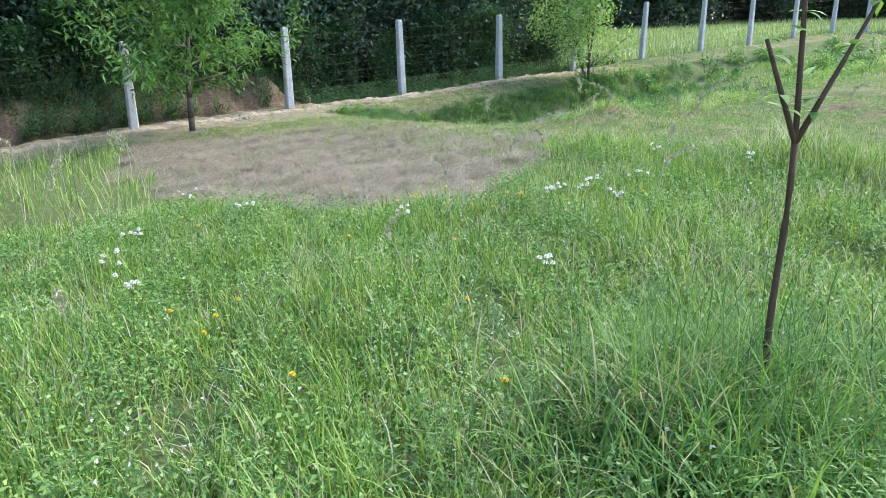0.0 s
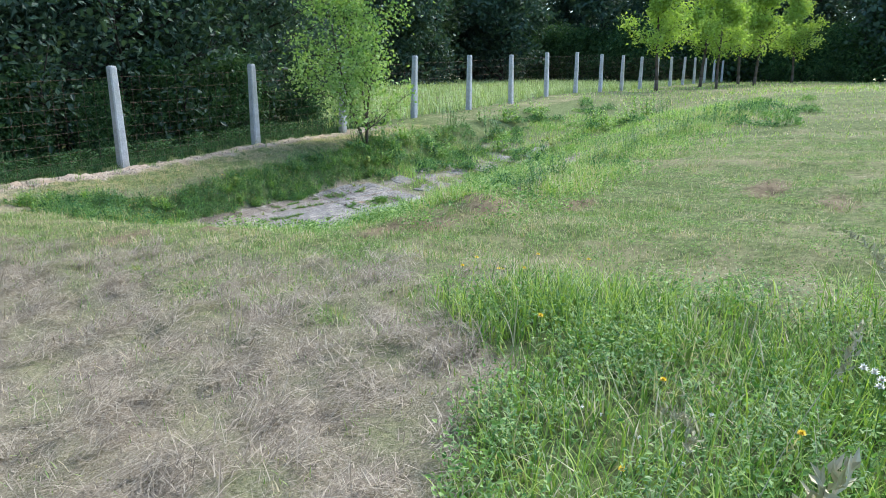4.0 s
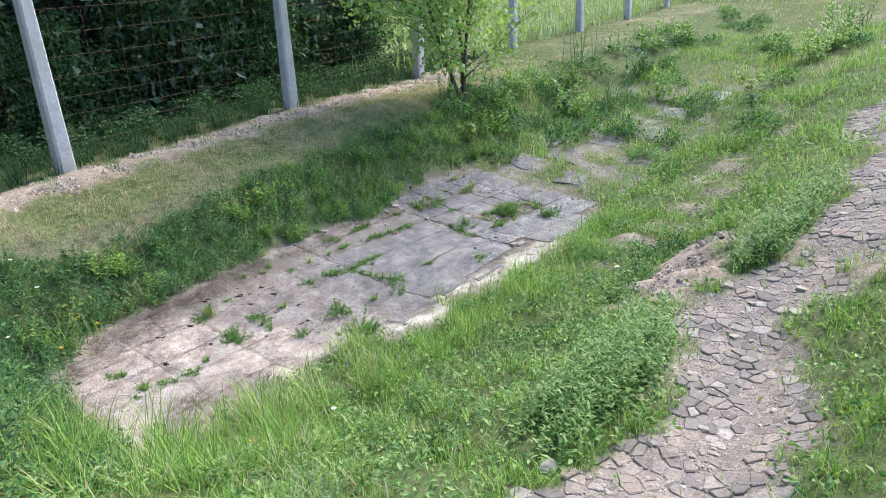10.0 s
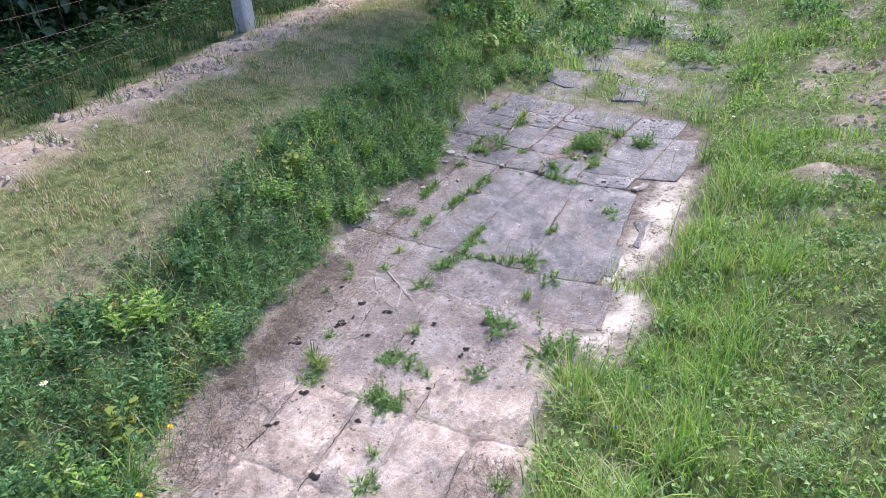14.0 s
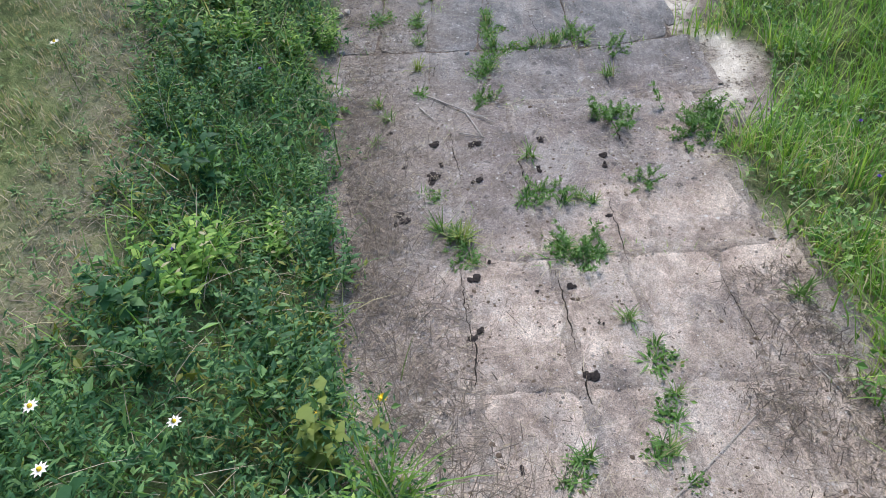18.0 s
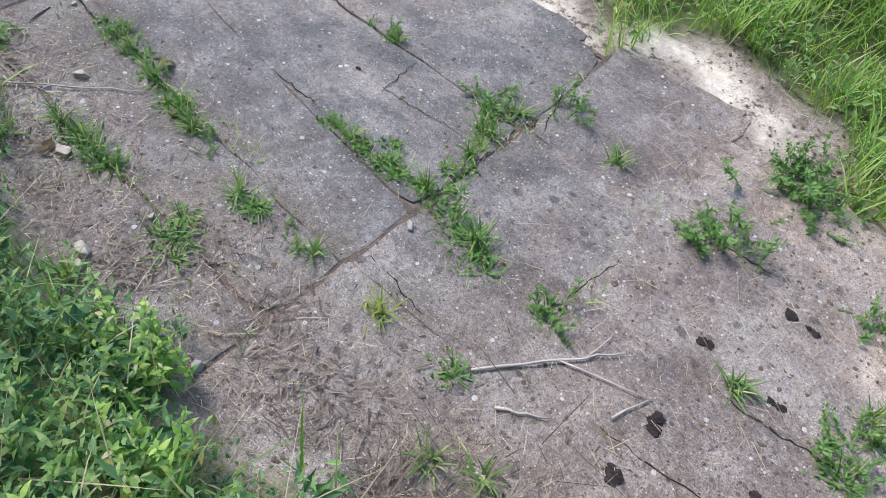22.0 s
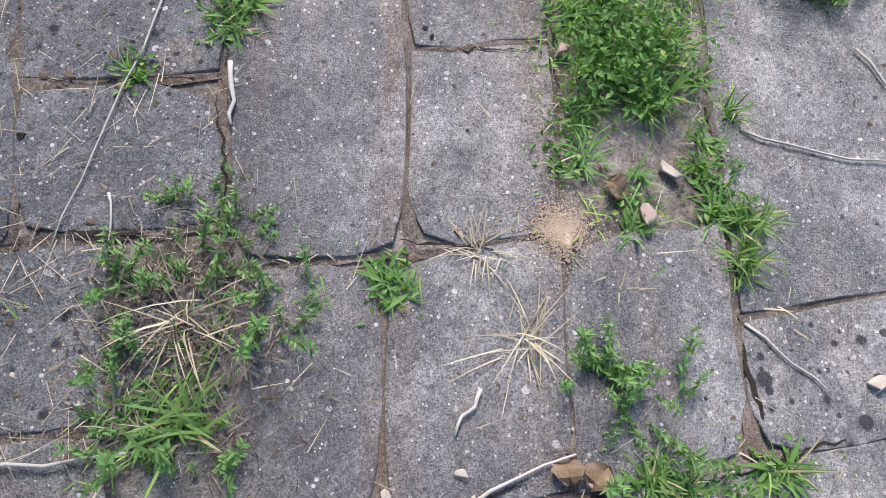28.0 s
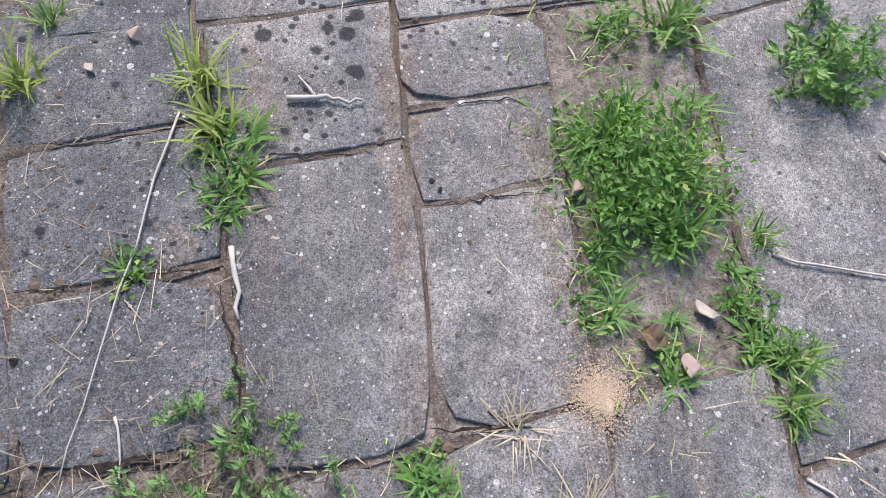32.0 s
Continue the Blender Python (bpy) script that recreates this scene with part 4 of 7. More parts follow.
    # ditch: lush grass on both sides of the worn track
    def ditch(a, b):
        w = off_paving(a, b) * step(4.3, 4.7, b) * step(9.4, 8.7, b) * step(-3.2, -2.2, a) * (1 - zone_clay(a, b)) * (1 - zone_red(a, b))
        return w

    u, v = scatter(125000, (-3.2, 3.2), (4.3, 9.4), lambda a, b: ditch(a, b) * clumpy(a, b, 6.0))
    grass("ditch_grass", "lush green grass in the ditch beside the paving", G_DITCH, u, v, rng.uniform(0.05, 0.21, len(u)) * np.clip(0.8 + 0.6 * wave(u, v, 0.8, 1.0) + 0.5 * wave(u, v, 0.33, 2.0), 0.3, 1.7) * (0.6 + 0.9 * step(6.1, 5.3, v)) * (1 + 0.45 * step(-0.6, -1.8, u) * step(6.6, 6.0, v)), rng.uniform(0.004, 0.009, len(u)), 0.6)
    u, v = scatter(62000, (2.8, 17), (3.0, 11.0), lambda a, b: off_paving(a, b) * (1 - 0.85 * zone_floor(a, b)) * (1 - 0.85 * zone_clay(a, b)) * (0.25 + 0.75 * np.clip(wave(a, b, 2.2, 3.0) + 0.5, 0, 1)) * clumpy(a, b, 6.0) * (1 - 0.8 * step(9, 9.8, b)) * step(3.2, 4.6, a + 0.4 * b - 1.2))
    grass("ditch_grass", "tufted grass further along the ditch", G_DITCH, u, v, rng.uniform(0.08, 0.30, len(u)) * (0.6 + 0.8 * np.clip(wave(u, v, 2.2, 3.0), 0, 1)), rng.uniform(0.008, 0.016, len(u)), 0.7, 2)
    u, v = scatter(85000, (-3.2, 9), (4.4, 10.5), lambda a, b: off_paving(a, b) * (1 - zone_clay(a, b)) * np.clip(0.35 + wave(a, b, 0.7, 8.0) + 0.4 * wave(a, b, 2.0, 1.0), 0, 1))
    n = len(u)
    at = rooted(u, v) + np.stack([rng.normal(0, 0.01, n), rng.normal(0, 0.01, n), rng.uniform(0.02, 0.14, n)], 1)
    way = np.stack([rng.normal(size=n), rng.normal(size=n), rng.uniform(-0.2, 0.7, n)], 1)
    co, tri = leaves(at, way, rng.uniform(0.02, 0.05, n), rng.uniform(0.012, 0.03, n))
    tagged(new("ditch_herbs", sheet("ditch_herbs", co, tri, G_CLOVER)), "low leafy herbs among the ditch grass", "herbs", kind="stuff")
    # taller tussocks by the track, beyond the mound
    u, v = scatter(60000, (-2.4, 13), (8.2, 11), lambda a, b: np.clip(1.3 * wave(a, b, 2.6, 0.5) + 0.15, 0, 1) * step(8.3, 8.7, b) * step(10.6, 9.8, b) * off_paving(a, b) * (1 - zone_red(a, b)))
    grass("tussock_grass", "taller tussocks of green grass by the worn track", G_OPEN, u, v, rng.uniform(0.08, 0.30, len(u)), rng.uniform(0.005, 0.011, len(u)), 0.7)
    # grass hanging over the earth bank behind the fence
    u, v = scatter(26000, (-16, -1.6), (-4.2, -1.7), lambda a, b: clumpy(a, b, 1.0))
    grass("bank_top_grass", "ragged grass hanging over the earth bank", G_SHRUB, u, v, rng.uniform(0.15, 0.5, len(u)), rng.uniform(0.008, 0.016, len(u)), 0.8)
    u, v = scatter(16000, (-5, 9), (-0.1, 1.0), lambda a, b: zone_clay(a, b) * np.clip(1.6 * wave(a, b, 0.6, 3.0) - 0.25, 0, 1))
    grass("verge_tufts", "small grass tufts on the crumbled clay along the fence", G_BANK, u, v, rng.uniform(0.05, 0.18, len(u)), rng.uniform(0.004, 0.008, len(u)), 0.8)
    # beyond the fence
    u, v = scatter(60000, (-2.6, 9), (-2.8, 0.2), lambda a, b: np.clip(0.35 + 1.4 * wave(a, b, 0.6, 1.0), 0.05, 1) * step(0.15, -0.1, b))
    grass("verge_grass", "green grass along the foot of the wood behind the fence", G_SHRUB, u, v, rng.uniform(0.08, 0.30, len(u)), rng.uniform(0.006, 0.012, len(u)), 0.6)
    u, v = scatter(70000, (7, 70), (-24, 0), lambda a, b: clumpy(a, b, 2.0) * np.clip(1.4 - a / 60, 0.3, 1))
    grass("field_grass", "tall light green grass in the field behind the fence", G_FIELD, u, v, rng.uniform(0.25, 0.6, len(u)), rng.uniform(0.03, 0.06, len(u)), 0.5, 2)


def lay_weeds():
    """Broad-leaved weeds on the bank between mown strip and paving."""
    u, v = scatter(85000, (-3.6, 9), (1.6, 5.4), lambda a, b: zone_bank(a, b) * (0.3 + 0.7 * step(4.2, 1.5, a)) * np.clip(0.72 + 0.4 * wave(a, b, 0.6, 2.0), 0, 1) * np.where(a > 5, 0.5, 1.0))
    n = len(u)
    root = rooted(u, v)
    tall = (1 - 0.38 * step(-0.6, 0.8, u)) * rng.uniform(0.05, 0.22, n) * (0.35 + 0.65 * step(0.0, 0.55, v - bank_top(u))) * np.clip(0.85 + 1.2 * wave(u, v, 0.42, 3.0) + 0.7 * wave(u, v, 1.1, 1.0), 0.22, 2.3)
    k = 8
    at = np.repeat(root, k, 0)
    hgt = np.repeat(tall, k) * rng.uniform(0.25, 1.0, n * k)
    at = at + np.stack([rng.normal(0, 0.024, n * k), rng.normal(0, 0.024, n * k), hgt], 1)
    way = np.stack([rng.normal(size=n * k), rng.normal(size=n * k), rng.uniform(-0.3, 1.1, n * k)], 1)
    size = np.repeat(rng.choice([0.014, 0.022, 0.034, 0.055], n, p=[0.30, 0.38, 0.25, 0.07]), k) * rng.uniform(0.7, 1.3, n * k)
    co, tri = leaves(at, way, size, size * rng.uniform(0.22, 0.48, n * k))
    tagged(new("bank_weeds", sheet("bank_weeds", co, tri, G_WEED)), "dark green broad-leaved weeds covering the bank", "weeds", kind="stuff")
    u, v = scatter(70000, (-3.6, 9), (1.6, 5.4), lambda a, b: zone_bank(a, b) * clumpy(a, b, 8.0) * 0.85)
    grass("bank_grass", "long grass between the weeds of the bank", G_BANK, u, v, (1 - 0.35 * step(-0.6, 0.8, u)) * rng.uniform(0.08, 0.30, len(u)) * (0.4 + 0.6 * step(0.0, 0.55, v - bank_top(u))), rng.uniform(0.003, 0.008, len(u)), 0.7)
    u, v = scatter(34000, (-3.4, 9), (1.6, 5.6), lambda a, b: zone_bank(a, b) * np.clip(2.2 * wave(a, b, 0.75, 5.0) - 0.35 + 0.65 * step(0.4, 1.6, a), 0, 1))
    grass("bank_tufts", "bright green grass tufts between the weeds of the bank", G_DITCH, u, v, rng.uniform(0.08, 0.30, len(u)), rng.uniform(0.004, 0.010, len(u)), 0.7)
    # ragged herbs at the foot of the wood
    u, v = scatter(6000, (-2.6, 9), (-2.8, 0.0), lambda a, b: np.clip(0.25 + 1.7 * wave(a, b, 0.9, 3.0), 0, 1) * step(0.0, -0.8, b))
    n, k = len(u), 8
    at = np.repeat(rooted(u, v), k, 0) + np.stack([rng.normal(0, 0.05, n * k), rng.normal(0, 0.05, n * k), rng.uniform(0.05, 0.4, n * k)], 1)
    way = np.stack([rng.normal(size=n * k), rng.normal(size=n * k), rng.uniform(-0.4, 0.5, n * k)], 1)
    co, tri = leaves(at, way, rng.uniform(0.03, 0.09, n * k), rng.uniform(0.02, 0.05, n * k))
    tagged(new("verge_herbs", sheet("verge_herbs", co, tri, G_SHRUB)), "herbs growing at the foot of the wood", "herbs", kind="stuff")


def clump_meshes(seed, mat, height, wide, n):
    g = np.random.default_rng(seed)
    d = g.normal(0, 1, (n, 3))
    d /= np.linalg.norm(d, axis=1)[:, None]
    at = d * np.array([wide / 2, wide / 2, height * 0.55]) * g.uniform(0.5, 1.0, n)[:, None] ** 0.5 * (1 + 0.25 * np.sin(5 * np.arctan2(d[:, 1], d[:, 0]) + seed))[:, None]
    at[:, 2] = np.abs(at[:, 2]) + 0.02
    size = g.uniform(0.03, 0.075, n)
    leafage = sheet("clump_foliage", *leaves(at, d + g.normal(0, 0.5, (n, 3)), size, size * 0.5, 0.2, g), mat)
    stalks = [sheet("clump_stem", *tubes(np.zeros((1, 3)), np.array([[g.normal(0, wide * 0.25), g.normal(0, wide * 0.25), g.uniform(0.5, 0.9) * height]]), 0.004, 0.002, 4), STEM) for _ in range(5)]
    return leafage, stalks


def set_clumps():
    kinds = [clump_meshes(k, m, 0.36, 0.55, 420) for k, m in enumerate((G_WEED, G_CLOVER, G_WEED, G_FEATHER))]
    r = random.Random(31)
    spots = [(r.uniform(4.3, 20), r.uniform(1.9, 3.6)) for _ in range(46)] + [(r.uniform(4.5, 16), r.uniform(3.5, 6.8)) for _ in range(34)]
    spots += [(r.uniform(-0.6, 3.6), r.uniform(9.0, 9.9)) for _ in range(13)] + [(r.uniform(6.5, 15), r.uniform(9.2, 11.5)) for _ in range(22)] + [(r.uniform(-1.6, 2.4), r.uniform(5.8, 6.7)) for _ in range(16)]
    for u, v in spots:
        if float(zone_path(u, v)) > 0.1 or float(zone_red(u, v)) > 0.3:
            continue
        k = r.randrange(4)
        thing = tagged(new("weed_clump"), "rounded clump of leafy green weeds in the ditch", "plant", "weed clumps of the ditch")
        s = r.uniform(0.5, 1.15) * (0.55 if v > 5.5 and u < 3 else 1.0)
        thing.matrix_world = Matrix.Translation(place(u, v)) @ pose(0, 0, 0, 0, 0, r.uniform(0, 360)) @ Matrix.Diagonal((s, s * r.uniform(0.8, 1.2), s * r.uniform(0.7, 1.25), 1))
        child("foliage", kinds[k][0], thing)
        for me in kinds[k][1]:
            child("stem", me, thing)


def herb_meshes(seed, mat, height, wide, stems, leaf, slim, droop):
    """Upright leafy stems fanning out from one root: the leaves of all, and each stem."""
    g = np.random.default_rng(seed)
    pieces, rods = [], []
    for _ in range(stems):
        ang, lean, tall = g.uniform(0, 6.3), abs(g.normal(0.25, 0.3)), height * g.uniform(0.55, 1.05)
        root = np.array([g.normal(0, wide * 0.16), g.normal(0, wide * 0.16), 0.0])
        tip = root + np.array([math.cos(ang) * math.sin(lean), math.sin(ang) * math.sin(lean), math.cos(lean)]) * tall
        rods.append(sheet("herb_stem", *tubes(root[None], tip[None], 0.0022, 0.0010, 4), STEM))
        n = int(tall / (leaf * 0.28)) + 4
        t = np.linspace(0.12, 1.0, n)
        far = leaf * g.uniform(0.6, 1.15, n) * (1.15 - 0.6 * t)
        pieces.append(ribbons(root + (tip - root) * t[:, None], far, far * slim, np.arange(n) * 2.4 + g.uniform(0, 6), g.normal(0.5, 0.3, n), droop, 3, True))
    return sheet("herb_leaves", *join(*pieces), mat), rods


def set_herbs():
    kinds = [("leafy dark green weed with upright stems on the bank", herb_meshes(61, G_WEED, 0.42, 0.36, 10, 0.062, 0.40, 0.9)), ("fine-leaved green weed on the bank", herb_meshes(62, G_WEED, 0.34, 0.42, 15, 0.042, 0.36, 0.8)),
             ("light green broad-leaved weed on the bank", herb_meshes(63, G_CLOVER, 0.30, 0.40, 8, 0.085, 0.50, 1.1)), ("dense bushy green weed on the bank", herb_meshes(64, G_DITCH, 0.38, 0.40, 12, 0.080, 0.45, 0.9)),
             ("bright green tuft of broad grass on the bank", None)]
    g = np.random.default_rng(65)
    n = 22
    blades = []
    for _ in range(4):
        root = g.normal(0, 0.05, 2)
        blades.append(sheet("foliage", *ribbons(np.stack([root[0] + g.normal(0, 0.02, n), root[1] + g.normal(0, 0.02, n), np.zeros(n)], 1), g.uniform(0.18, 0.46, n), g.uniform(0.007, 0.013, n), g.uniform(0, 6.3, n), g.normal(1.1, 0.25, n), g.uniform(0.5, 1.7, n), 4), G_DITCH))
    r = random.Random(66)
    spots = []
    for _ in range(170):
        u = r.uniform(-3.3, 5.2)
        v = float(bank_top(u)) + r.uniform(0.08, 1.25)
        spots.append((u, v, r.uniform(0.55, 1.0) * (1 - 0.3 * float(step(-0.3, 0.9, u)))))
    for u, v, size in ((8.08, 3.4, 1.9), (12.3, 2.6, 2.4), (8.3, 2.4, 1.9), (6.34, 2.9, 1.5), (8.9, 4.1, 1.7), (7.6, 2.5, 1.9), (10.1, 3.1, 2.1), (5.7, 2.5, 1.5), (5.3, 2.6, 1.3), (6.9, 2.1, 1.8), (9.4, 2.2, 2.2), (11.2, 2.2, 2.2),
                       (14.0, 2.8, 2.4), (5.35, 1.75, 1.4), (5.75, 1.8, 1.6), (5.8, 2.2, 1.7), (5.15, 1.95, 1.2), (5.5, 2.35, 1.5), (6.3, 1.9, 1.7), (7.2, 3.0, 1.6), (5.0, 2.15, 1.4), (6.0, 2.3, 1.6), (11.8, 6.1, 2.2), (12.7, 6.2, 2.0), (2.9, 9.1, 1.1), (3.4, 9.4, 1.2), (4.1, 9.3, 1.3), (5.4, 9.4, 1.4), (6.3, 9.6, 1.5), (-0.65, 9.5, 1.02), (-1.05, 9.6, 1.02),
                       (-0.2, 9.3, 1.02), (0.6, 9.3, 1.05), (1.5, 9.5, 1.1), (7.4, 9.9, 1.6), (8.6, 10.2, 1.7), (15.5, 5.9, 2.4), (17.0, 6.2, 2.4), (13.8, 4.9, 1.9)):
        spots.append((u, v, size))
    for u, v, size in spots:
        if size <= 1.0 and float(zone_bank(u, v)) < 0.5:
            continue
        # darker kinds below u 0.4, lighter past it: shade and sun by leaf colour
        k = (r.choice((0, 0, 0, 1, 1, 1, 2, 3, 4)) if u < 0.4 else r.choice((0, 1, 2, 2, 3, 3, 3, 4))) if size <= 1.0 else r.choice((0, 1, 2, 3, 3)) if v < 9 else r.choice((0, 1))
        label, made = kinds[k]
        thing = tagged(new("bank_herb"), label if size <= 1.0 else label.replace("on the bank", "rising from the ditch"), "plant", "weeds of the bank and ditch")
        thing.matrix_world = Matrix.Translation(place(u, v, -0.01)) @ pose(0, 0, 0, 0, 0, r.uniform(0, 360)) @ Matrix.Diagonal((size, size * r.uniform(0.85, 1.15), size * r.uniform(0.8, 1.15), 1))
        if made:
            child("foliage", made[0], thing)
            for rod in made[1]:
                child("stem", rod, thing)
        else:
            for bunch in blades:
                tagged(child("foliage", bunch, thing), kind="stuff")


def leafy_sprigs(name, label, mat, u, v, tall, leaf, per, g):
    """Many upright stems set with small leaves all the way up."""
    n = len(u)
    root = rooted(u, v)
    t = np.tile(np.linspace(0.15, 1.0, per), n)
    lean = np.repeat(g.normal(0, 0.22, (n, 2)), per, 0) * np.repeat(tall, per)[:, None]
    at = np.repeat(root, per, 0) + np.stack([lean[:, 0] * t, lean[:, 1] * t, np.repeat(tall, per) * t], 1)
    far = leaf * g.uniform(0.6, 1.2, n * per) * (1.2 - 0.6 * t)
    tagged(new(name, sheet(name, *ribbons(at, far, far * 0.34, np.tile(np.arange(per) * 2.4, n) + np.repeat(g.uniform(0, 6.3, n), per), g.normal(0.5, 0.35, n * per), 0.8, 2, True), mat)), label, "herbs", kind="stuff")


def lay_sprigs():
    g = np.random.default_rng(91)
    u, v = scatter(13000, (-11, -4), (10, 17.5), lambda a, b: zone_tall(a, b) * np.clip(0.45 + 1.1 * wave(a, b, 0.9, 4.0), 0.1, 1), g)
    leafy_sprigs("meadow_sprigs", "leafy grey-green herbs standing among the meadow grass", G_SPRIG, u, v, g.uniform(0.10, 0.30, len(u)), 0.042, 11, g)
    u, v = scatter(2600, (-3.2, 5), (1.8, 3.3), lambda a, b: zone_bank(a, b), g)
    leafy_sprigs("bank_sprigs", "fine leafy stems in the bank's dark weeds", G_WEED, u, v, g.uniform(0.08, 0.30, len(u)), 0.040, 11, g)
    # lighter leaf colour past u 0.3 stands in for sunlight on the bank
    u, v = scatter(5200, (0.3, 8), (1.7, 3.6), lambda a, b: zone_bank(a, b) * np.clip(0.4 + 1.2 * wave(a, b, 0.7, 1.0), 0.1, 1), g)
    leafy_sprigs("bank_sprigs", "light green leafy stems, lightened to stand in for sun on the bank", G_CLOVER, u, v, g.uniform(0.07, 0.24, len(u)), 0.048, 11, g)
    u, v = scatter(3400, (-2.4, 3.4), (4.5, 6.6), lambda a, b: off_paving(a, b) * (1 - zone_clay(a, b)) * np.clip(0.3 + 1.3 * wave(a, b, 0.55, 2.0), 0.05, 1), g)
    leafy_sprigs("ditch_sprigs", "leafy green herbs among the long grass of the ditch", G_SPRIG, u, v, g.uniform(0.06, 0.20, len(u)), 0.036, 9, g)
    u, v = scatter(5000, (-9.5, -2.4), (-2.6, -0.45), lambda a, b: np.clip(step(-5.2, -7.0, a) + 1.2 * wave(a, b, 0.9, 2.0) - 0.25, 0, 1), g)
    leafy_sprigs("bank_foot_sprigs", "leafy weeds growing up the earth bank behind the fence", G_SHRUB, u, v, g.uniform(0.25, 0.8, len(u)), 0.11, 12, g)
    u, v = scatter(1100, (-3, 2.5), (1.2, 2.3), lambda a, b: np.clip(zone_matted(a, b) + 0.15 * zone_strip(a, b), 0, 1), g)
    leafy_sprigs("strip_sprigs", "low green herbs in the matted dead grass", G_SPRIG, u, v, g.uniform(0.03, 0.12, len(u)), 0.034, 8, g)
    for cu, cv, ru, rv, count in ((-0.85, 7.0, 0.28, 0.14, 420), (-0.25, 7.05, 0.25, 0.12, 330), (1.5, 7.38, 0.32, 0.10, 300), (2.5, 7.55, 0.35, 0.10, 240)):
        u, v = cu + g.normal(0, ru, count), cv + g.normal(0, rv, count)
        keep = zone_path(u, v) < 0.3
        u, v = u[keep], v[keep]
        leafy_sprigs("track_weeds", "dense leafy green weeds along the edge of the stone track", G_CLOVER, u, v, g.uniform(0.10, 0.32, len(u)), 0.055, 10, g)
    # dead stems fallen from the bank over the edge of the slabs
    n = 1700
    u = g.uniform(-2.0, 0.4, n)
    v = np.interp(u, [-2, -1.6, -1.2, 0, 0.4], [3.4, 3.1, 2.95, 2.85, 2.8]) + np.abs(g.normal(0, 0.16, n))
    x, y = to_xy(u, v)
    co, tri = ribbons(np.stack([x, y, slab_z(x, y) + g.uniform(0.003, 0.03, n)], 1), g.uniform(0.06, 0.24, n), g.uniform(0.0015, 0.0032, n), g.uniform(0, 6.3, n), g.normal(0.10, 0.16, n), g.uniform(-0.2, 0.4, n), 3)
    tagged(new("fallen_stems", sheet("fallen_stems", co, tri, LITTER)), "brown dead stems fallen over the edge of the slabs", "litter", kind="stuff")


lay_grass()
lay_weeds()
lay_sprigs()
set_clumps()
set_herbs()
u, v = -8.70 + rng.normal(0, 0.33, 4600), 15.68 + rng.normal(0, 0.27, 4600)
grass("sapling_grass", "long dark grass left standing round the sapling", G_BANK, u, v, rng.uniform(0.25, 0.62, 4600), rng.uniform(0.004, 0.010, 4600), 0.9, 4, 1.6)


# ---- the fence ----
def build_fence():
    fence = tagged(new("fence"), "long fence of grey concrete posts and rusty wire mesh", "fence", kind="structure")
    fence.matrix_world = Matrix.Translation(place(0, 0))
    bm = bmesh.new()
    rings = []
    for z, w in ((-0.3, 0.098), (0.0, 0.096), (1.0, 0.086), (1.90, 0.076), (1.945, 0.064), (1.95, 0.03)):
        rings.append([bm.verts.new((w * a, w * b, z)) for a, b in ((1, 0.72), (0.72, 1), (-0.72, 1), (-1, 0.72), (-1, -0.72), (-0.72, -1), (0.72, -1), (1, -0.72))])
    for lo, hi in zip(rings, rings[1:]):
        for k in range(8):
            bm.faces.new((lo[k], lo[(k + 1) % 8], hi[(k + 1) % 8], hi[k]))
    bm.faces.new(rings[-1])
    me = bpy.data.meshes.new("fence_post")
    bm.to_mesh(me)
    bm.free()
    me.materials.append(POST)
    spacing = 3.47
    # wire mesh of one bay, from the foot of one post to the next
    a, b = [], []
    dx = Vector((spacing * FC, spacing * FS, spacing * 0.05))
    heights = [0.08, 0.22, 0.38, 0.56, 0.76, 0.98, 1.22, 1.48, 1.74]
    for z in heights:
        for k in range(3):
            s0, s1 = k / 3, (k + 1) / 3
            a.append(dx * s0 + Vector((0, 0, z - 0.02 * math.sin(math.pi * s0)))), b.append(dx * s1 + Vector((0, 0, z - 0.02 * math.sin(math.pi * s1))))
    for k in range(17):
        s = (k + 0.5) / 17
        lean = 0.012 * math.sin(k * 2.3)
        a.append(dx * s + Vector((0, 0, 0.05))), b.append(dx * s + Vector((lean, lean, 1.74)))
    wire = sheet("wire_mesh", *tubes(np.array(a), np.array(b), 0.0019, 0.0019, 4), RUST)
    r = random.Random(4)

    def post_u(k):
        return k * spacing - (0.35 if k < -1 else 0) + {0: -0.03, 1: 0.10, 2: -0.09, 4: 0.08}.get(k, 0)

    for k in range(-6, 20):
        u = post_u(k)
        post = new("fence_post", me)
        post.parent = fence
        at = place(u, 0.0) - fence.matrix_world.translation
        at.z = float(fence_z(u)) - fence.matrix_world.translation.z
        post.matrix_basis = pose(*at, r.uniform(-1.2, 1.2), r.uniform(-1.2, 1.2) - (1.2 if k == 0 else 0), math.degrees(FENCE_TURN) + r.uniform(-3, 3)) @ Matrix.Diagonal((1, 1, r.uniform(0.97, 1.02), 1))
        tagged(post, "weathered grey concrete fence post")
        if k < 19:
            net = new("wire_mesh", wire)
            net.parent = fence
            bay = (post_u(k + 1) - u) / spacing
            net.matrix_basis = pose(at.x + 0.09 * FS, at.y + 0.09 * FC, at.z) @ Matrix.Diagonal((bay, bay, 1, 1))
            tagged(net, "thin rusty square wire mesh")


build_fence()


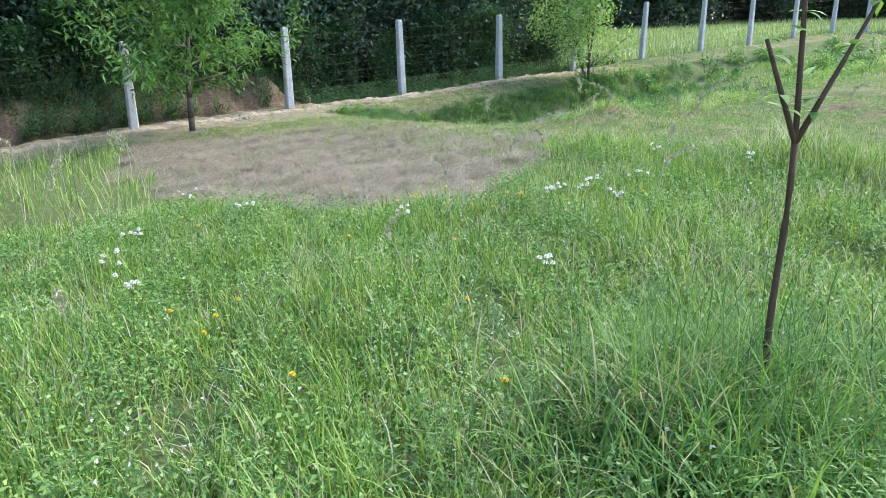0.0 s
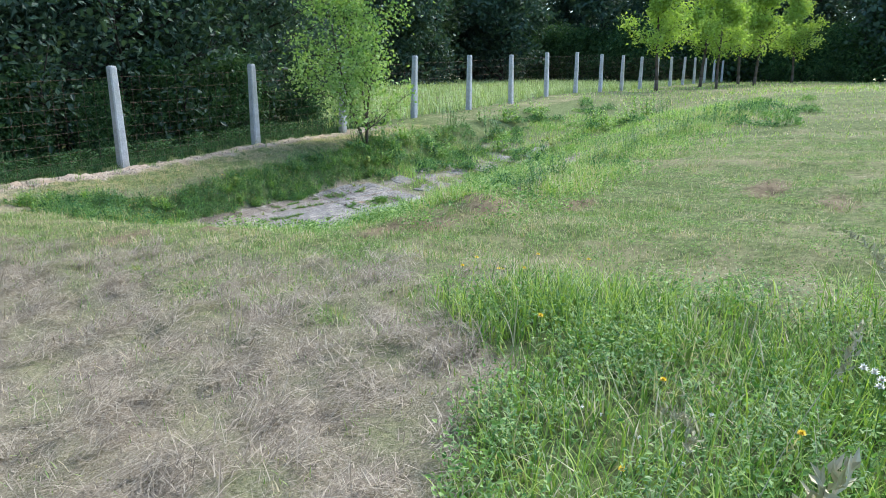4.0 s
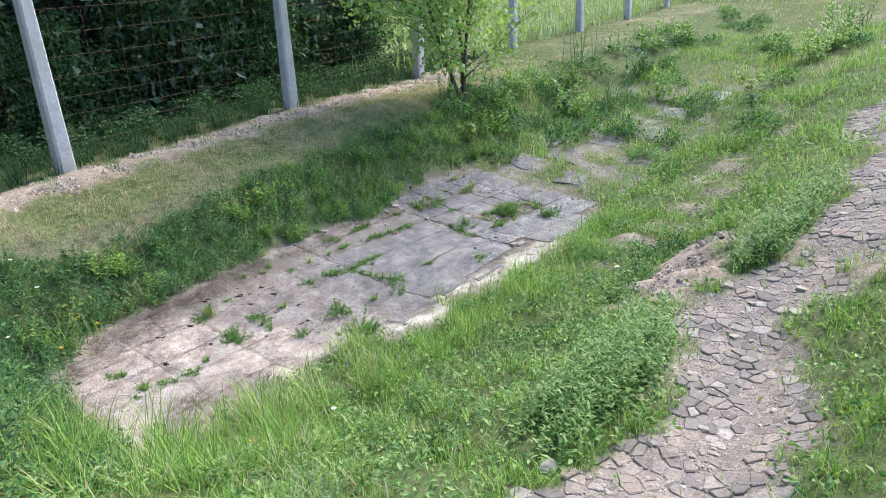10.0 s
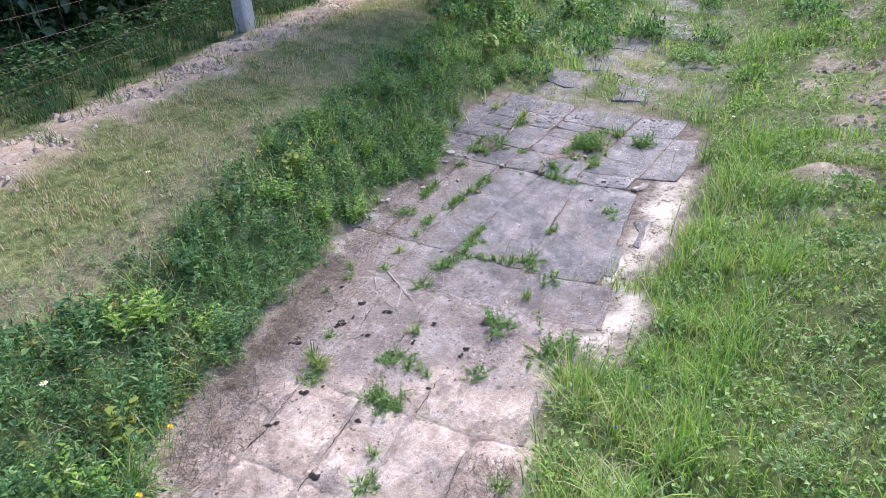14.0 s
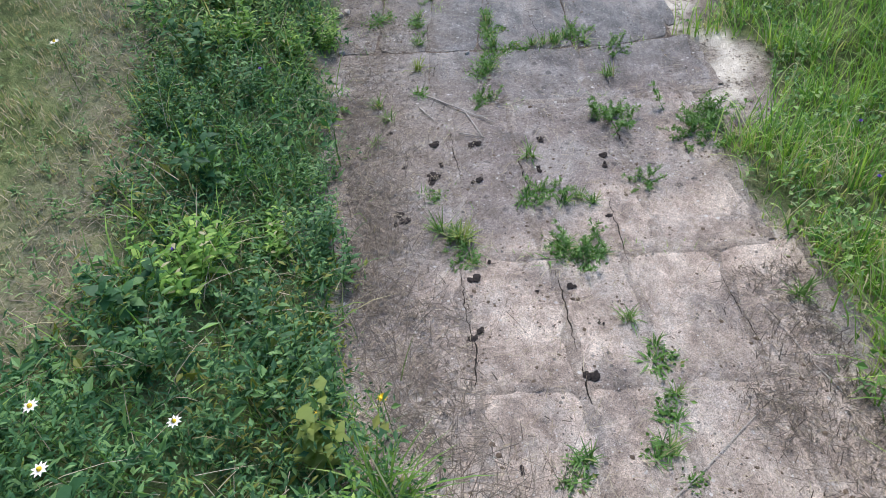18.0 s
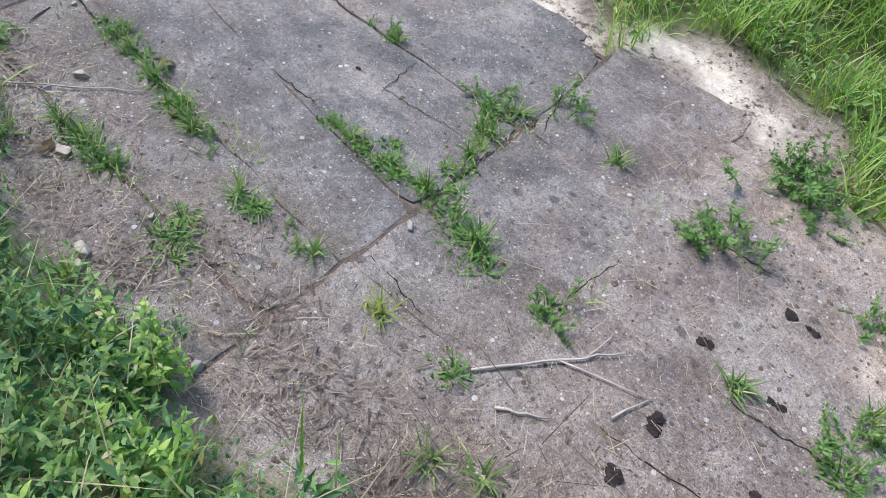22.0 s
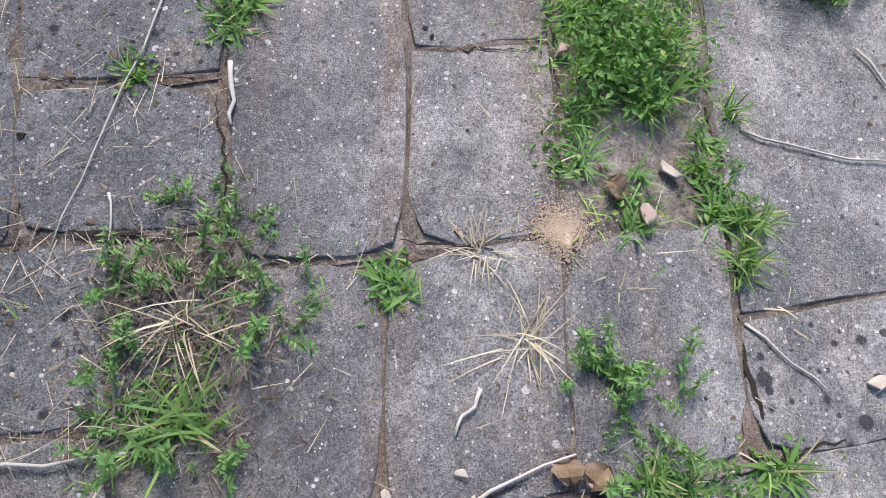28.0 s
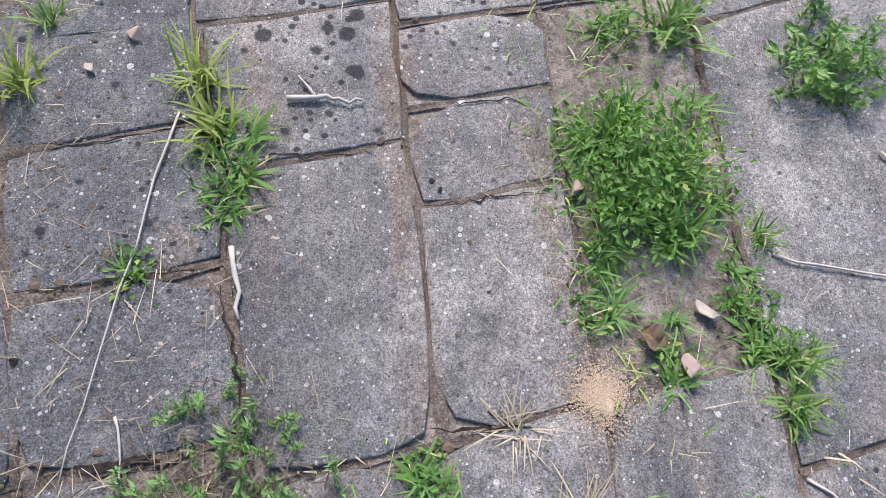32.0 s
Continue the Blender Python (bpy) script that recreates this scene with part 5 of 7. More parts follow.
# ---- trees ----
def grow(height, spread, first, limbs, twigs, r, bend=0.06, up=0.75, stems=1, stem_r=0.05):
    """A skeleton of rods and the places of twig ends; returns rods (a, b, ra, rb) and tips (place, way)."""
    rods, tips = [], []
    for s in range(stems):
        p = Vector((0.0, 0.0, -0.1))
        way = Vector((r.uniform(-bend, bend) * (1 + 2 * (stems > 1)), r.uniform(-bend, bend) * (1 + 2 * (stems > 1)), 1)).normalized()
        n = 9
        for k in range(n):
            q = p + way * height / n
            t0, t1 = k / n, (k + 1) / n
            rods.append((p, q, stem_r * (1 - 0.85 * t0), stem_r * (1 - 0.85 * t1)))
            if t1 > first:
                for _ in range(limbs):
                    ang = r.uniform(0, 2 * math.pi)
                    reach = spread * (1.15 - 0.75 * t1) * r.uniform(0.6, 1.1)
                    d = Vector((math.cos(ang), math.sin(ang), up * r.uniform(0.5, 1.3))).normalized()
                    a, ra = p.lerp(q, r.random()), stem_r * 0.42 * (1.05 - 0.7 * t1)
                    for j in range(3):
                        b = a + d * reach / 3
                        rods.append((a, b, ra * (1 - 0.28 * j), ra * (1 - 0.28 * (j + 1))))
                        for _ in range(twigs):
                            e = (d + Vector((r.uniform(-1, 1), r.uniform(-1, 1), r.uniform(-0.5, 0.8)))).normalized()
                            c = a.lerp(b, r.random())
                            f = c + e * reach * r.uniform(0.15, 0.38)
                            rods.append((c, f, ra * 0.35, ra * 0.1))
                            tips.append((c.lerp(f, 0.55), e)), tips.append((f, e))
                        d = (d + Vector((r.uniform(-0.3, 0.3), r.uniform(-0.3, 0.3), r.uniform(-0.25, 0.35)))).normalized()
                        a = b
                    tips.append((a, d))
            p = q
            way = (way + Vector((r.uniform(-bend, bend), r.uniform(-bend, bend), 0.1))).normalized()
        tips.append((p, way))
    return rods, tips


def tree_meshes(name, seed, mat, wood, per_tip, blob, leaf, slim=0.5, hang=0.0, **shape):
    r, g = random.Random(seed), np.random.default_rng(seed)
    rods, tips = grow(r=r, **shape)
    a, b = np.array([x[0] for x in rods]), np.array([x[1] for x in rods])
    trunk = sheet(name + "_trunk", *tubes(a, b, np.array([x[2] for x in rods]), np.array([x[3] for x in rods]), 6), wood, True)
    at = np.repeat(np.array([t[0] for t in tips]), per_tip, 0)
    out = np.repeat(np.array([t[1] for t in tips]), per_tip, 0)
    at = at + g.normal(0, blob, at.shape)
    way = out * 0.5 + g.normal(0, 0.7, at.shape) + np.array([0, 0, -hang])
    size = leaf * g.uniform(0.6, 1.25, len(at))
    crown = sheet(name + "_crown", *leaves(at, way, size, size * slim, 0.18, g), mat)
    return trunk, crown


def set_tree(name, meshes, where, turn, size, label, group="", category="tree"):
    base = tagged(new(name), label, category, group)
    base.matrix_world = Matrix.Translation(where) @ pose(0, 0, 0, 0, 0, turn) @ Matrix.Diagonal((*size, 1))
    child("trunk", meshes[0], base), child("crown", meshes[1], base)
    return base


def plant_trees():
    # young tree by the fence, several thin stems
    young = tree_meshes("young_tree", 11, G_YOUNG, BARK, 9, 0.16, 0.09, 0.8, 0.5, height=4.3, spread=1.75, first=0.14, limbs=2, twigs=3, bend=0.13, up=0.55, stems=3, stem_r=0.035)
    set_tree("young_tree", young, place(5.47, 1.98), 40, (1, 1, 1), "young light green leafy tree with thin stems by the fence")
    # tree with long pinnate leaves on the mown patch
    ash = tree_meshes("orchard_tree", 5, G_ASH, BARK, 26, 0.15, 0.17, 0.3, 0.45, height=3.5, spread=3.1, first=0.26, limbs=3, twigs=2, bend=0.05, up=0.22, stem_r=0.075)
    set_tree("orchard_tree", ash, place(-6.75, 2.6), 10, (1, 1, 1), "small tree with long drooping green leaves on the mown ground")
    # bright trees near the far end of the fence
    far = tree_meshes("far_tree", 8, G_BRIGHT, BARK, 26, 0.24, 0.20, 0.6, 0.3, height=6.2, spread=2.6, first=0.42, limbs=3, twigs=2, bend=0.04, up=0.5, stem_r=0.11)
    for u, v, s, turn in ((30.5, 2.2, 0.98, 0), (36, 4.2, 0.9, 70), (39, 2.6, 1.05, 140), (43, 5.2, 1.0, 200), (47, 3.5, 1.1, 20), (37, 19.5, 1.0, 260), (52, 6.5, 1.0, 300)):
        set_tree("far_tree", far, place(u, v), turn, (s, s, s), "bright yellow-green leafy tree near the fence's far end", "trees at the far end of the fence")
    # the wood behind the fence
    woods = [tree_meshes("wood_tree", 20 + k, G_WOOD, BARK_DARK, 30, 0.34, 0.17, 0.6, 0.2, height=h, spread=w, first=0.10, limbs=4, twigs=2, bend=0.05, up=0.35, stem_r=0.14) for k, (h, w) in enumerate(((8.5, 3.0), (9.5, 3.4), (7.5, 2.7)))]
    r = random.Random(3)
    for row, v in enumerate((-4.6, -7.8, -12.0)):
        u = -19.0 + row * 1.4
        while u < 9.5 - row * 1.5:
            s = r.uniform(0.85, 1.2)
            set_tree("wood_tree", woods[r.randrange(3)], place(u, v + r.uniform(-0.7, 0.5), -0.1), r.uniform(0, 360), (s, s, s * r.uniform(0.9, 1.15)), "dark dense broad-leaved tree of the wood behind the fence", "trees of the wood")
            u += r.uniform(1.9, 2.8)
    big = [tree_meshes("edge_tree", 30 + k, G_WOOD, BARK_DARK, 26, 0.6, 0.42, 0.65, 0.2, height=12, spread=4.4, first=0.06, limbs=3, twigs=2, bend=0.05, up=0.3, stem_r=0.2) for k in range(2)]
    spots = [(10 + k * 4.1, -22 - 3 * math.sin(k * 1.7)) for k in range(15)] + [(8 + k * 4.6, -29 - 2 * math.sin(k)) for k in range(16)]
    spots += [(66 + 3 * math.sin(k * 2.1), -22 + k * 4.2) for k in range(17)] + [(74 + 3 * math.sin(k * 1.3), -20 + k * 4.4) for k in range(16)]
    spots += [(-24 - 2 * math.sin(k), -14 + k * 4.5) for k in range(7)]
    for u, v in spots:
        s = r.uniform(0.85, 1.25)
        set_tree("edge_tree", big[r.randrange(2)], place(u + r.uniform(-1, 1), v + r.uniform(-1, 1), -0.2), r.uniform(0, 360), (s, s, s), "tall dark tree of the distant wood edge", "trees of the far wood edge")
    # shrubs in front of the wood
    bush = [tree_meshes("shrub", 40 + k, G_SHRUB, BARK_DARK, 18, 0.14, 0.085, 0.6, 0.1, height=1.7, spread=0.95, first=0.0, limbs=2, twigs=2, bend=0.15, up=0.7, stems=2, stem_r=0.025) for k in range(2)]
    for k in range(26):
        u = -14.5 + k * 0.92 + r.uniform(-0.3, 0.3)
        s = r.uniform(0.7, 1.25)
        set_tree("shrub", bush[k % 2], place(u, -2.35 - r.uniform(0, 1.0) - 0.35 * (u < -2), -0.05), r.uniform(0, 360), (s, s, s * r.uniform(0.8, 1.3)), "dark green shrub in front of the wood", "shrubs of the wood edge", "shrub")
    for k in range(30):
        s = r.uniform(2.2, 3.4)
        set_tree("hedge_shrub", bush[k % 2], place(61.5 + r.uniform(-1, 1), -20 + k * 2.2, -0.1), r.uniform(0, 360), (s, s, s), "dark undergrowth bush at the far wood edge", "bushes of the far wood edge", "shrub")
    # sapling at the start of the walk
    sap = tagged(new("fruit_sapling"), "slender fruit sapling with reddish bark and few leaves", "sapling")
    sap.matrix_world = Matrix.Translation(place(-8.55, 15.72))
    rods, p = [], Vector((0, 0, -0.05))
    for k in range(7):
        q = Vector((-0.003 * (k + 1), 0.008 * math.sin(k), 0.15 * (k + 1)))
        rods.append((p, q, 0.0165 - 0.0008 * k, 0.0165 - 0.0008 * (k + 1)))
        p = q
    ends = []
    for way, n, ra in ((Vector((-0.06, 0.02, 0.16)), 2, 0.010), (Vector((0.075, 0.0, 0.15)), 4, 0.010), (Vector((0.005, 0.03, 0.2)), 4, 0.011)):
        q = p
        for k in range(n):
            e = q + way * (1 + 0.1 * k)
            rods.append((q, e, ra * (1 - 0.15 * k), ra * (1 - 0.15 * (k + 1))))
            q = e
            ends += [(q.lerp(q - way, 0.3), way), (q, way)]
    rr = random.Random(6)
    for name, run in (("trunk", rods[:7]), ("branch", rods[7:9]), ("branch", rods[9:13]), ("branch", rods[13:])):
        child(name, sheet(name, *bent_rod([x[0] for x in run] + [run[-1][1]], run[0][2], run[-1][3], rr, 9), BARK_RED, True), sap)
    g = np.random.default_rng(2)
    at = np.repeat(np.array([e[0] for e in ends]), 3, 0)
    way = g.normal(0, 1, at.shape) + np.array([0, 0, 0.3])
    child("leaves", sheet("sapling_leaves", *ribbons(at, g.uniform(0.06, 0.11, len(at)), 0.036, np.arctan2(way[:, 1], way[:, 0]), g.uniform(-0.2, 0.8, len(at)), 0.9, 3, True), G_YOUNG), sap)


plant_trees()


# ---- the paving: concrete slabs, each a piece ----
def build_paving():
    paving = tagged(new("paving"), "old cracked concrete slabs sunk in the bank", "paving", kind="structure")
    base = on_slab(1.0, 3.6)
    paving.matrix_world = Matrix.Translation(base)

    def shear(u, v):
        """The long joints run askew to the fence."""
        if u > 2.425:
            return v + float(np.interp(v, [2.9, 3.3, 3.6, 4.0, 4.5], [0.0, 0.05, 0.15, 0.22, 0.22])) * (u - 3.1)
        if u > 0.865:
            return v + float(np.interp(v, [2.9, 3.3, 3.7, 4.0, 4.2], [0.04, 0.11, 0.17, 0.08, 0.03])) * (u - 1.65)
        return v

    def slab(u0, u1, v0, v1, mat, r, name="slab", lift=0.0, rough=0.0032, thick=0.06, level=on_slab):
        gap = r.uniform(0.0005, 0.0030) if u0 > 0.8 else r.uniform(0.0003, 0.0015)
        u0, u1, v0, v1 = u0 + gap, u1 - gap, v0 + gap, v1 - gap
        nu, nv = max(3, int((u1 - u0) / 0.09)), max(3, int((v1 - v0) / 0.09))
        edge = [(u0 + (u1 - u0) * k / nu, v0) for k in range(nu)] + [(u1, v0 + (v1 - v0) * k / nv) for k in range(nv)]
        edge += [(u1 - (u1 - u0) * k / nu, v1) for k in range(nu)] + [(u0, v1 - (v1 - v0) * k / nv) for k in range(nv)]
        if level == on_slab:
            edge = [(u, shear(u, v)) for u, v in edge]
        cu, cv = sum(p[0] for p in edge) / len(edge), sum(p[1] for p in edge) / len(edge)
        chips = {c: r.choice((0.003, 0.004, 0.006, 0.025)) for c in range(4)}
        ring = []
        for k, (u, v) in enumerate(edge):
            corner = {0: 0, nu: 1, nu + nv: 2, 2 * nu + nv: 3}.get(k)
            if corner is not None:
                d = chips[corner]
                u, v = u - d * math.copysign(1, u - cu), v - d * math.copysign(1, v - cv)
            ring.append((u + r.gauss(0, rough) + 0.006 * float(wave(u, v, 0.52, 1.0)) + 0.003 * float(wave(u, v, 0.17, 3.0)), v + r.gauss(0, rough) + 0.006 * float(wave(u, v, 0.43, 2.0)) + 0.003 * float(wave(u, v, 0.15, 5.0))))
        tu, tv = r.uniform(-0.0015, 0.0015), r.uniform(-0.002, 0.002)
        bm = bmesh.new()

        def loop(shrink, dz):
            out = []
            for u, v in ring:
                q = math.hypot(u - cu, v - cv) or 1
                a, b = u - (u - cu) / q * shrink, v - (v - cv) / q * shrink
                p = level(a, b, dz + lift + (a - cu) * tu + (b - cv) * tv + 0.003 * math.sin(a * 23 + b * 31)) - base
                out.append(bm.verts.new(p))
            return out

        loops = [loop(0, -thick), loop(0, -0.004), loop(0.0015, -0.0010), loop(0.004, 0.0)]
        inner = []
        for s in (0.45, 0.75):
            inner.append([bm.verts.new((level(u + (cu - u) * s, v + (cv - v) * s, lift + 0.002 * math.sin(u * 40) + ((u - cu) * tu + (v - cv) * tv) * (1 - s)) - base)) for u, v in ring])
        loops += inner
        n = len(ring)
        for a, b in zip(loops, loops[1:]):
            for k in range(n):
                bm.faces.new((a[k], a[(k + 1) % n], b[(k + 1) % n], b[k]))
        bm.faces.new(loops[-1])
        bmesh.ops.recalc_face_normals(bm, faces=bm.faces[:])
        for f in bm.faces:
            f.smooth = True
            if f.normal.z < -0.3:
                f.normal_flip()
        return part(name, bm, mat, paving)

    r = random.Random(12)
    bands = [  # from u, to u, long joints, material
        (-2.0, -1.38, [2.95, 3.36, 3.70, 3.98, 4.32, 4.68], CONCRETE),
        (-1.38, -0.77, [2.92, 3.34, 3.70, 3.98, 4.32, 4.66], CONCRETE),
        (-0.765, 0.337, [2.70, 3.02, 3.36, 3.66, 4.14, 4.55], CONCRETE_LICHEN),
        (0.343, 0.862, [2.70, 3.02, 3.28, 3.58, 4.10, 4.72], CONCRETE_LICHEN),
        (0.868, 2.422, [2.66, 3.05], CONCRETE),
        (0.868, 2.422, [3.055, 3.36, 3.68], CONCRETE),
        (0.868, 2.422, [3.685, 4.13], CONCRETE),
        (0.868, 2.422, [4.135, 4.66], CONCRETE),
        (2.428, 2.647, [2.72, 3.09], CONCRETE),
        (2.653, 2.957, [2.72, 3.09], CONCRETE_SPOTTED),
        (2.428, 2.867, [3.095, 3.56, 3.91, 4.24], CONCRETE),
        (2.428, 2.672, [4.25, 4.72], CONCRETE_SPOTTED),
        (2.678, 3.607, [4.25, 4.74, 5.06], CONCRETE),
        (2.963, 3.262, [2.94, 3.28], CONCRETE_SPOTTED),
        (3.268, 3.557, [2.94, 3.28], CONCRETE_SPOTTED),
        (3.563, 3.90, [2.94, 3.28], CONCRETE_SPOTTED),
        (2.963, 3.90, [2.66, 2.935], CONCRETE_SPOTTED),
        (2.874, 3.437, [3.286, 3.608], CONCRETE),
        (3.443, 3.787, [3.286, 3.608], CONCRETE_SPOTTED),
        (3.793, 4.20, [3.0, 3.286, 3.608], CONCRETE_SPOTTED),
        (2.873, 3.297, [3.613, 3.905], CONCRETE),
        (3.303, 3.512, [3.613, 3.905], CONCRETE),
        (3.518, 3.717, [3.613, 3.905], CONCRETE_SPOTTED),
        (3.723, 4.15, [3.613, 3.905, 4.24], CONCRETE_SPOTTED),
        (3.613, 4.10, [4.25, 4.74], CONCRETE_SPOTTED),
    ]
    for u0, u1, joints, mat in bands:
        for v0, v1 in zip(joints, joints[1:]):
            slab(u0 + r.gauss(0, 0.0025), u1 + r.gauss(0, 0.0025), v0 + r.gauss(0, 0.002), v1 + r.gauss(0, 0.002), mat, r, lift=abs(r.gauss(0, 0.0010)))
    # silt lying in the joints

    def warp(a, b):
        return a + 0.006 * float(wave(a, b, 0.52, 1.0)) + 0.003 * float(wave(a, b, 0.17, 3.0)), b + 0.006 * float(wave(a, b, 0.43, 2.0)) + 0.003 * float(wave(a, b, 0.15, 5.0))

    def silt(u0, v0, u1, v1, extra=0.004):
        n = max(3, int(math.hypot(u1 - u0, v1 - v0) / 0.025))
        du, dv = v1 - v0, -(u1 - u0)
        q = math.hypot(du, dv)
        for k in range(n + 1):
            a, b = u0 + (u1 - u0) * k / n, v0 + (v1 - v0) * k / n
            a, b = warp(a, shear(a, b))
            dirty = float(step(1.1, 0.3, a)) + 0.6 * float(step(3.3, 2.9, b))
            cover = float(wave(a, b, 0.55, 2.0)) + 0.5 * float(wave(a, b, 0.16, 1.0)) + 0.15 + 1.1 * dirty
            half = extra + (0.001 if a > 0.85 else 0.005) + 0.013 * dirty + 0.009 * max(0, cover) * r.uniform(0.4, 1.3)
            top = min(0.0032, -0.003 + 0.008 * cover) if a < 0.85 else min(0.0002, -0.0055 + 0.005 * cover)
            for s, z in ((-1, -0.003), (-0.45, top * 0.75), (0.1, top), (0.55, top * 0.7), (1, -0.003)):
                h = s * half * r.uniform(0.8, 1.2)
                co.append(tuple(on_slab(a + du / q * h, b + dv / q * h, z + r.gauss(0, 0.0005)) - base))
            if k:
                m = len(co) - 10
                for j in range(4):
                    quads.append((m + j, m + j + 1, m + j + 6, m + j + 5))

    for low_end, mat in ((True, SILT), (False, JOINT)):
        co, quads = [], []
        for u0, u1, joints, _ in bands:
            if (u0 < 0.8) == low_end:
                for v in joints:
                    silt(u0, v, u1, v)
                silt(u0 - 0.003, joints[0], u0 - 0.003, joints[-1], 0.006)
        tagged(child("joint_silt", sheet("joint_silt", co, quads, mat, True), paving), "pale silt drifted over the slab joints" if low_end else "brown silt washed into the slab joints", kind="stuff")
    # bleached edges of the lowest row, and half-buried slabs further along the ditch
    for u0, u1, v0, v1 in ((1.0, 1.43, 4.60, 4.72), (1.46, 1.9, 4.76, 4.84)):
        slab(u0, u1, v0, v1, CONCRETE, r, "edge_slab", -0.001, 0.014)
    for u, v, w, h in ((4.85, 3.45, 0.5, 0.35), (5.5, 3.85, 0.6, 0.4), (5.95, 3.35, 0.55, 0.3), (6.5, 4.0, 0.5, 0.4), (7.2, 4.5, 0.6, 0.35), (8.2, 4.4, 0.5, 0.35), (9.4, 4.9, 0.6, 0.4), (4.7, 4.3, 0.45, 0.35), (6.9, 3.5, 0.4, 0.3)):
        slab(u - w / 2, u + w / 2, v - h / 2, v + h / 2, CONCRETE, r, "sunken_slab", 0.008, 0.03, level=place)


    # dark open gaps where the joints have washed out
    for u0, v0, u1, v1, w in ((1.62, 4.13, 1.88, 4.13, 0.008), (2.08, 4.12, 2.36, 4.14, 0.007), (2.48, 4.13, 2.63, 4.15, 0.015), (2.18, 3.40, 2.43, 3.42, 0.009), (2.04, 3.06, 2.16, 3.07, 0.012), (1.38, 3.67, 1.64, 3.68, 0.008), (-1.40, 3.35, -1.10, 3.38, 0.009),
                              (-1.46, 3.71, -1.30, 3.72, 0.012), (2.29, 3.22, 2.35, 3.34, 0.015), (2.98, 3.28, 3.22, 3.28, 0.008), (2.97, 3.03, 2.95, 3.15, 0.018), (3.46, 3.38, 3.42, 3.60, 0.006), (3.30, 3.66, 3.28, 3.90, 0.006), (2.90, 3.56, 2.86, 3.74, 0.009), (2.42, 3.50, 2.46, 3.70, 0.006),
                              (2.41, 3.96, 2.44, 4.32, 0.009), (2.44, 4.34, 2.28, 4.49, 0.010), (3.28, 2.95, 3.26, 3.25, 0.006), (3.55, 3.0, 3.54, 3.22, 0.006), (1.30, 3.86, 1.35, 4.12, 0.006), (0.36, 3.60, 0.33, 3.86, 0.008), (-0.86, 3.98, -0.40, 4.0, 0.006), (0.80, 4.12, 0.88, 4.40, 0.007), (3.51, 3.76, 3.49, 3.94, 0.005), (2.42, 3.885, 2.14, 3.87, 0.006), (2.15, 3.872, 2.12, 3.81, 0.008), (1.36, 3.90, 0.95, 3.92, 0.005), (0.10, 3.36, -0.30, 3.38, 0.008), (-0.05, 3.66, -0.50, 3.67, 0.007), (0.30, 4.14, -0.10, 4.15, 0.006), (-0.80, 3.34, -1.20, 3.36, 0.007), (-0.85, 3.70, -1.25, 3.71, 0.009), (-0.9, 4.31, -1.3, 4.33, 0.006), (0.86, 3.35, 0.60, 3.30, 0.006)):
        bm = bmesh.new()
        n = max(4, int(math.hypot(u1 - u0, v1 - v0) / 0.018))
        du, dv = (v1 - v0), -(u1 - u0)
        q = math.hypot(du, dv)
        rows = []
        for k in range(n + 1):
            t = k / n
            a, b = u0 + (u1 - u0) * t + r.gauss(0, 0.003), v0 + (v1 - v0) * t + r.gauss(0, 0.003)
            a, b = warp(a, b)
            h = 0.8 * w * (0.15 + 0.85 * math.sin(math.pi * min(max(t, 0.04), 0.96))) * r.uniform(0.45, 1.2) / 2
            rows.append([bm.verts.new(on_slab(a + s * du / q * h, b + s * dv / q * h, 0.0035) - base) for s in (-1, 1)])
        for lo, hi in zip(rows, rows[1:]):
            bm.faces.new((lo[0], lo[1], hi[1], hi[0]))
        part("joint_gap", bm, GAP_SOIL, paving, "dark washed-out joint")


build_paving()


# ---- small plants, each a thing ----
def leaf_mesh(far, wide, droop):
    return ribbons(np.zeros((1, 3)), far, wide, 0.0, 0.0, droop, 4, True)


LEAF_SHAPES = [sheet("leaf", *leaf_mesh(1.0, 0.30, d), G_LEAFY) for d in (0.4, 0.8, 1.2)]
STALK_SHAPE = sheet("stalk", *tubes(np.zeros((1, 3)), np.array([[0, 0, 1.0]]), 0.010, 0.005, 4), STEM)


def spray(seed):
    """Leaflets all along a stalk one metre long."""
    g = np.random.default_rng(seed)
    n = 44
    t = g.uniform(0.12, 1.0, n)
    at = np.stack([g.normal(0, 0.02, n), g.normal(0, 0.02, n), t], 1)
    return sheet("foliage", *leaves(at, g.normal(0, 0.8, (n, 3)) + np.array([0, 0, 0.6]), g.uniform(0.10, 0.24, n), g.uniform(0.04, 0.08, n), 0.2, g), G_FEATHER)


SPRAYS = [spray(k) for k in range(4)]


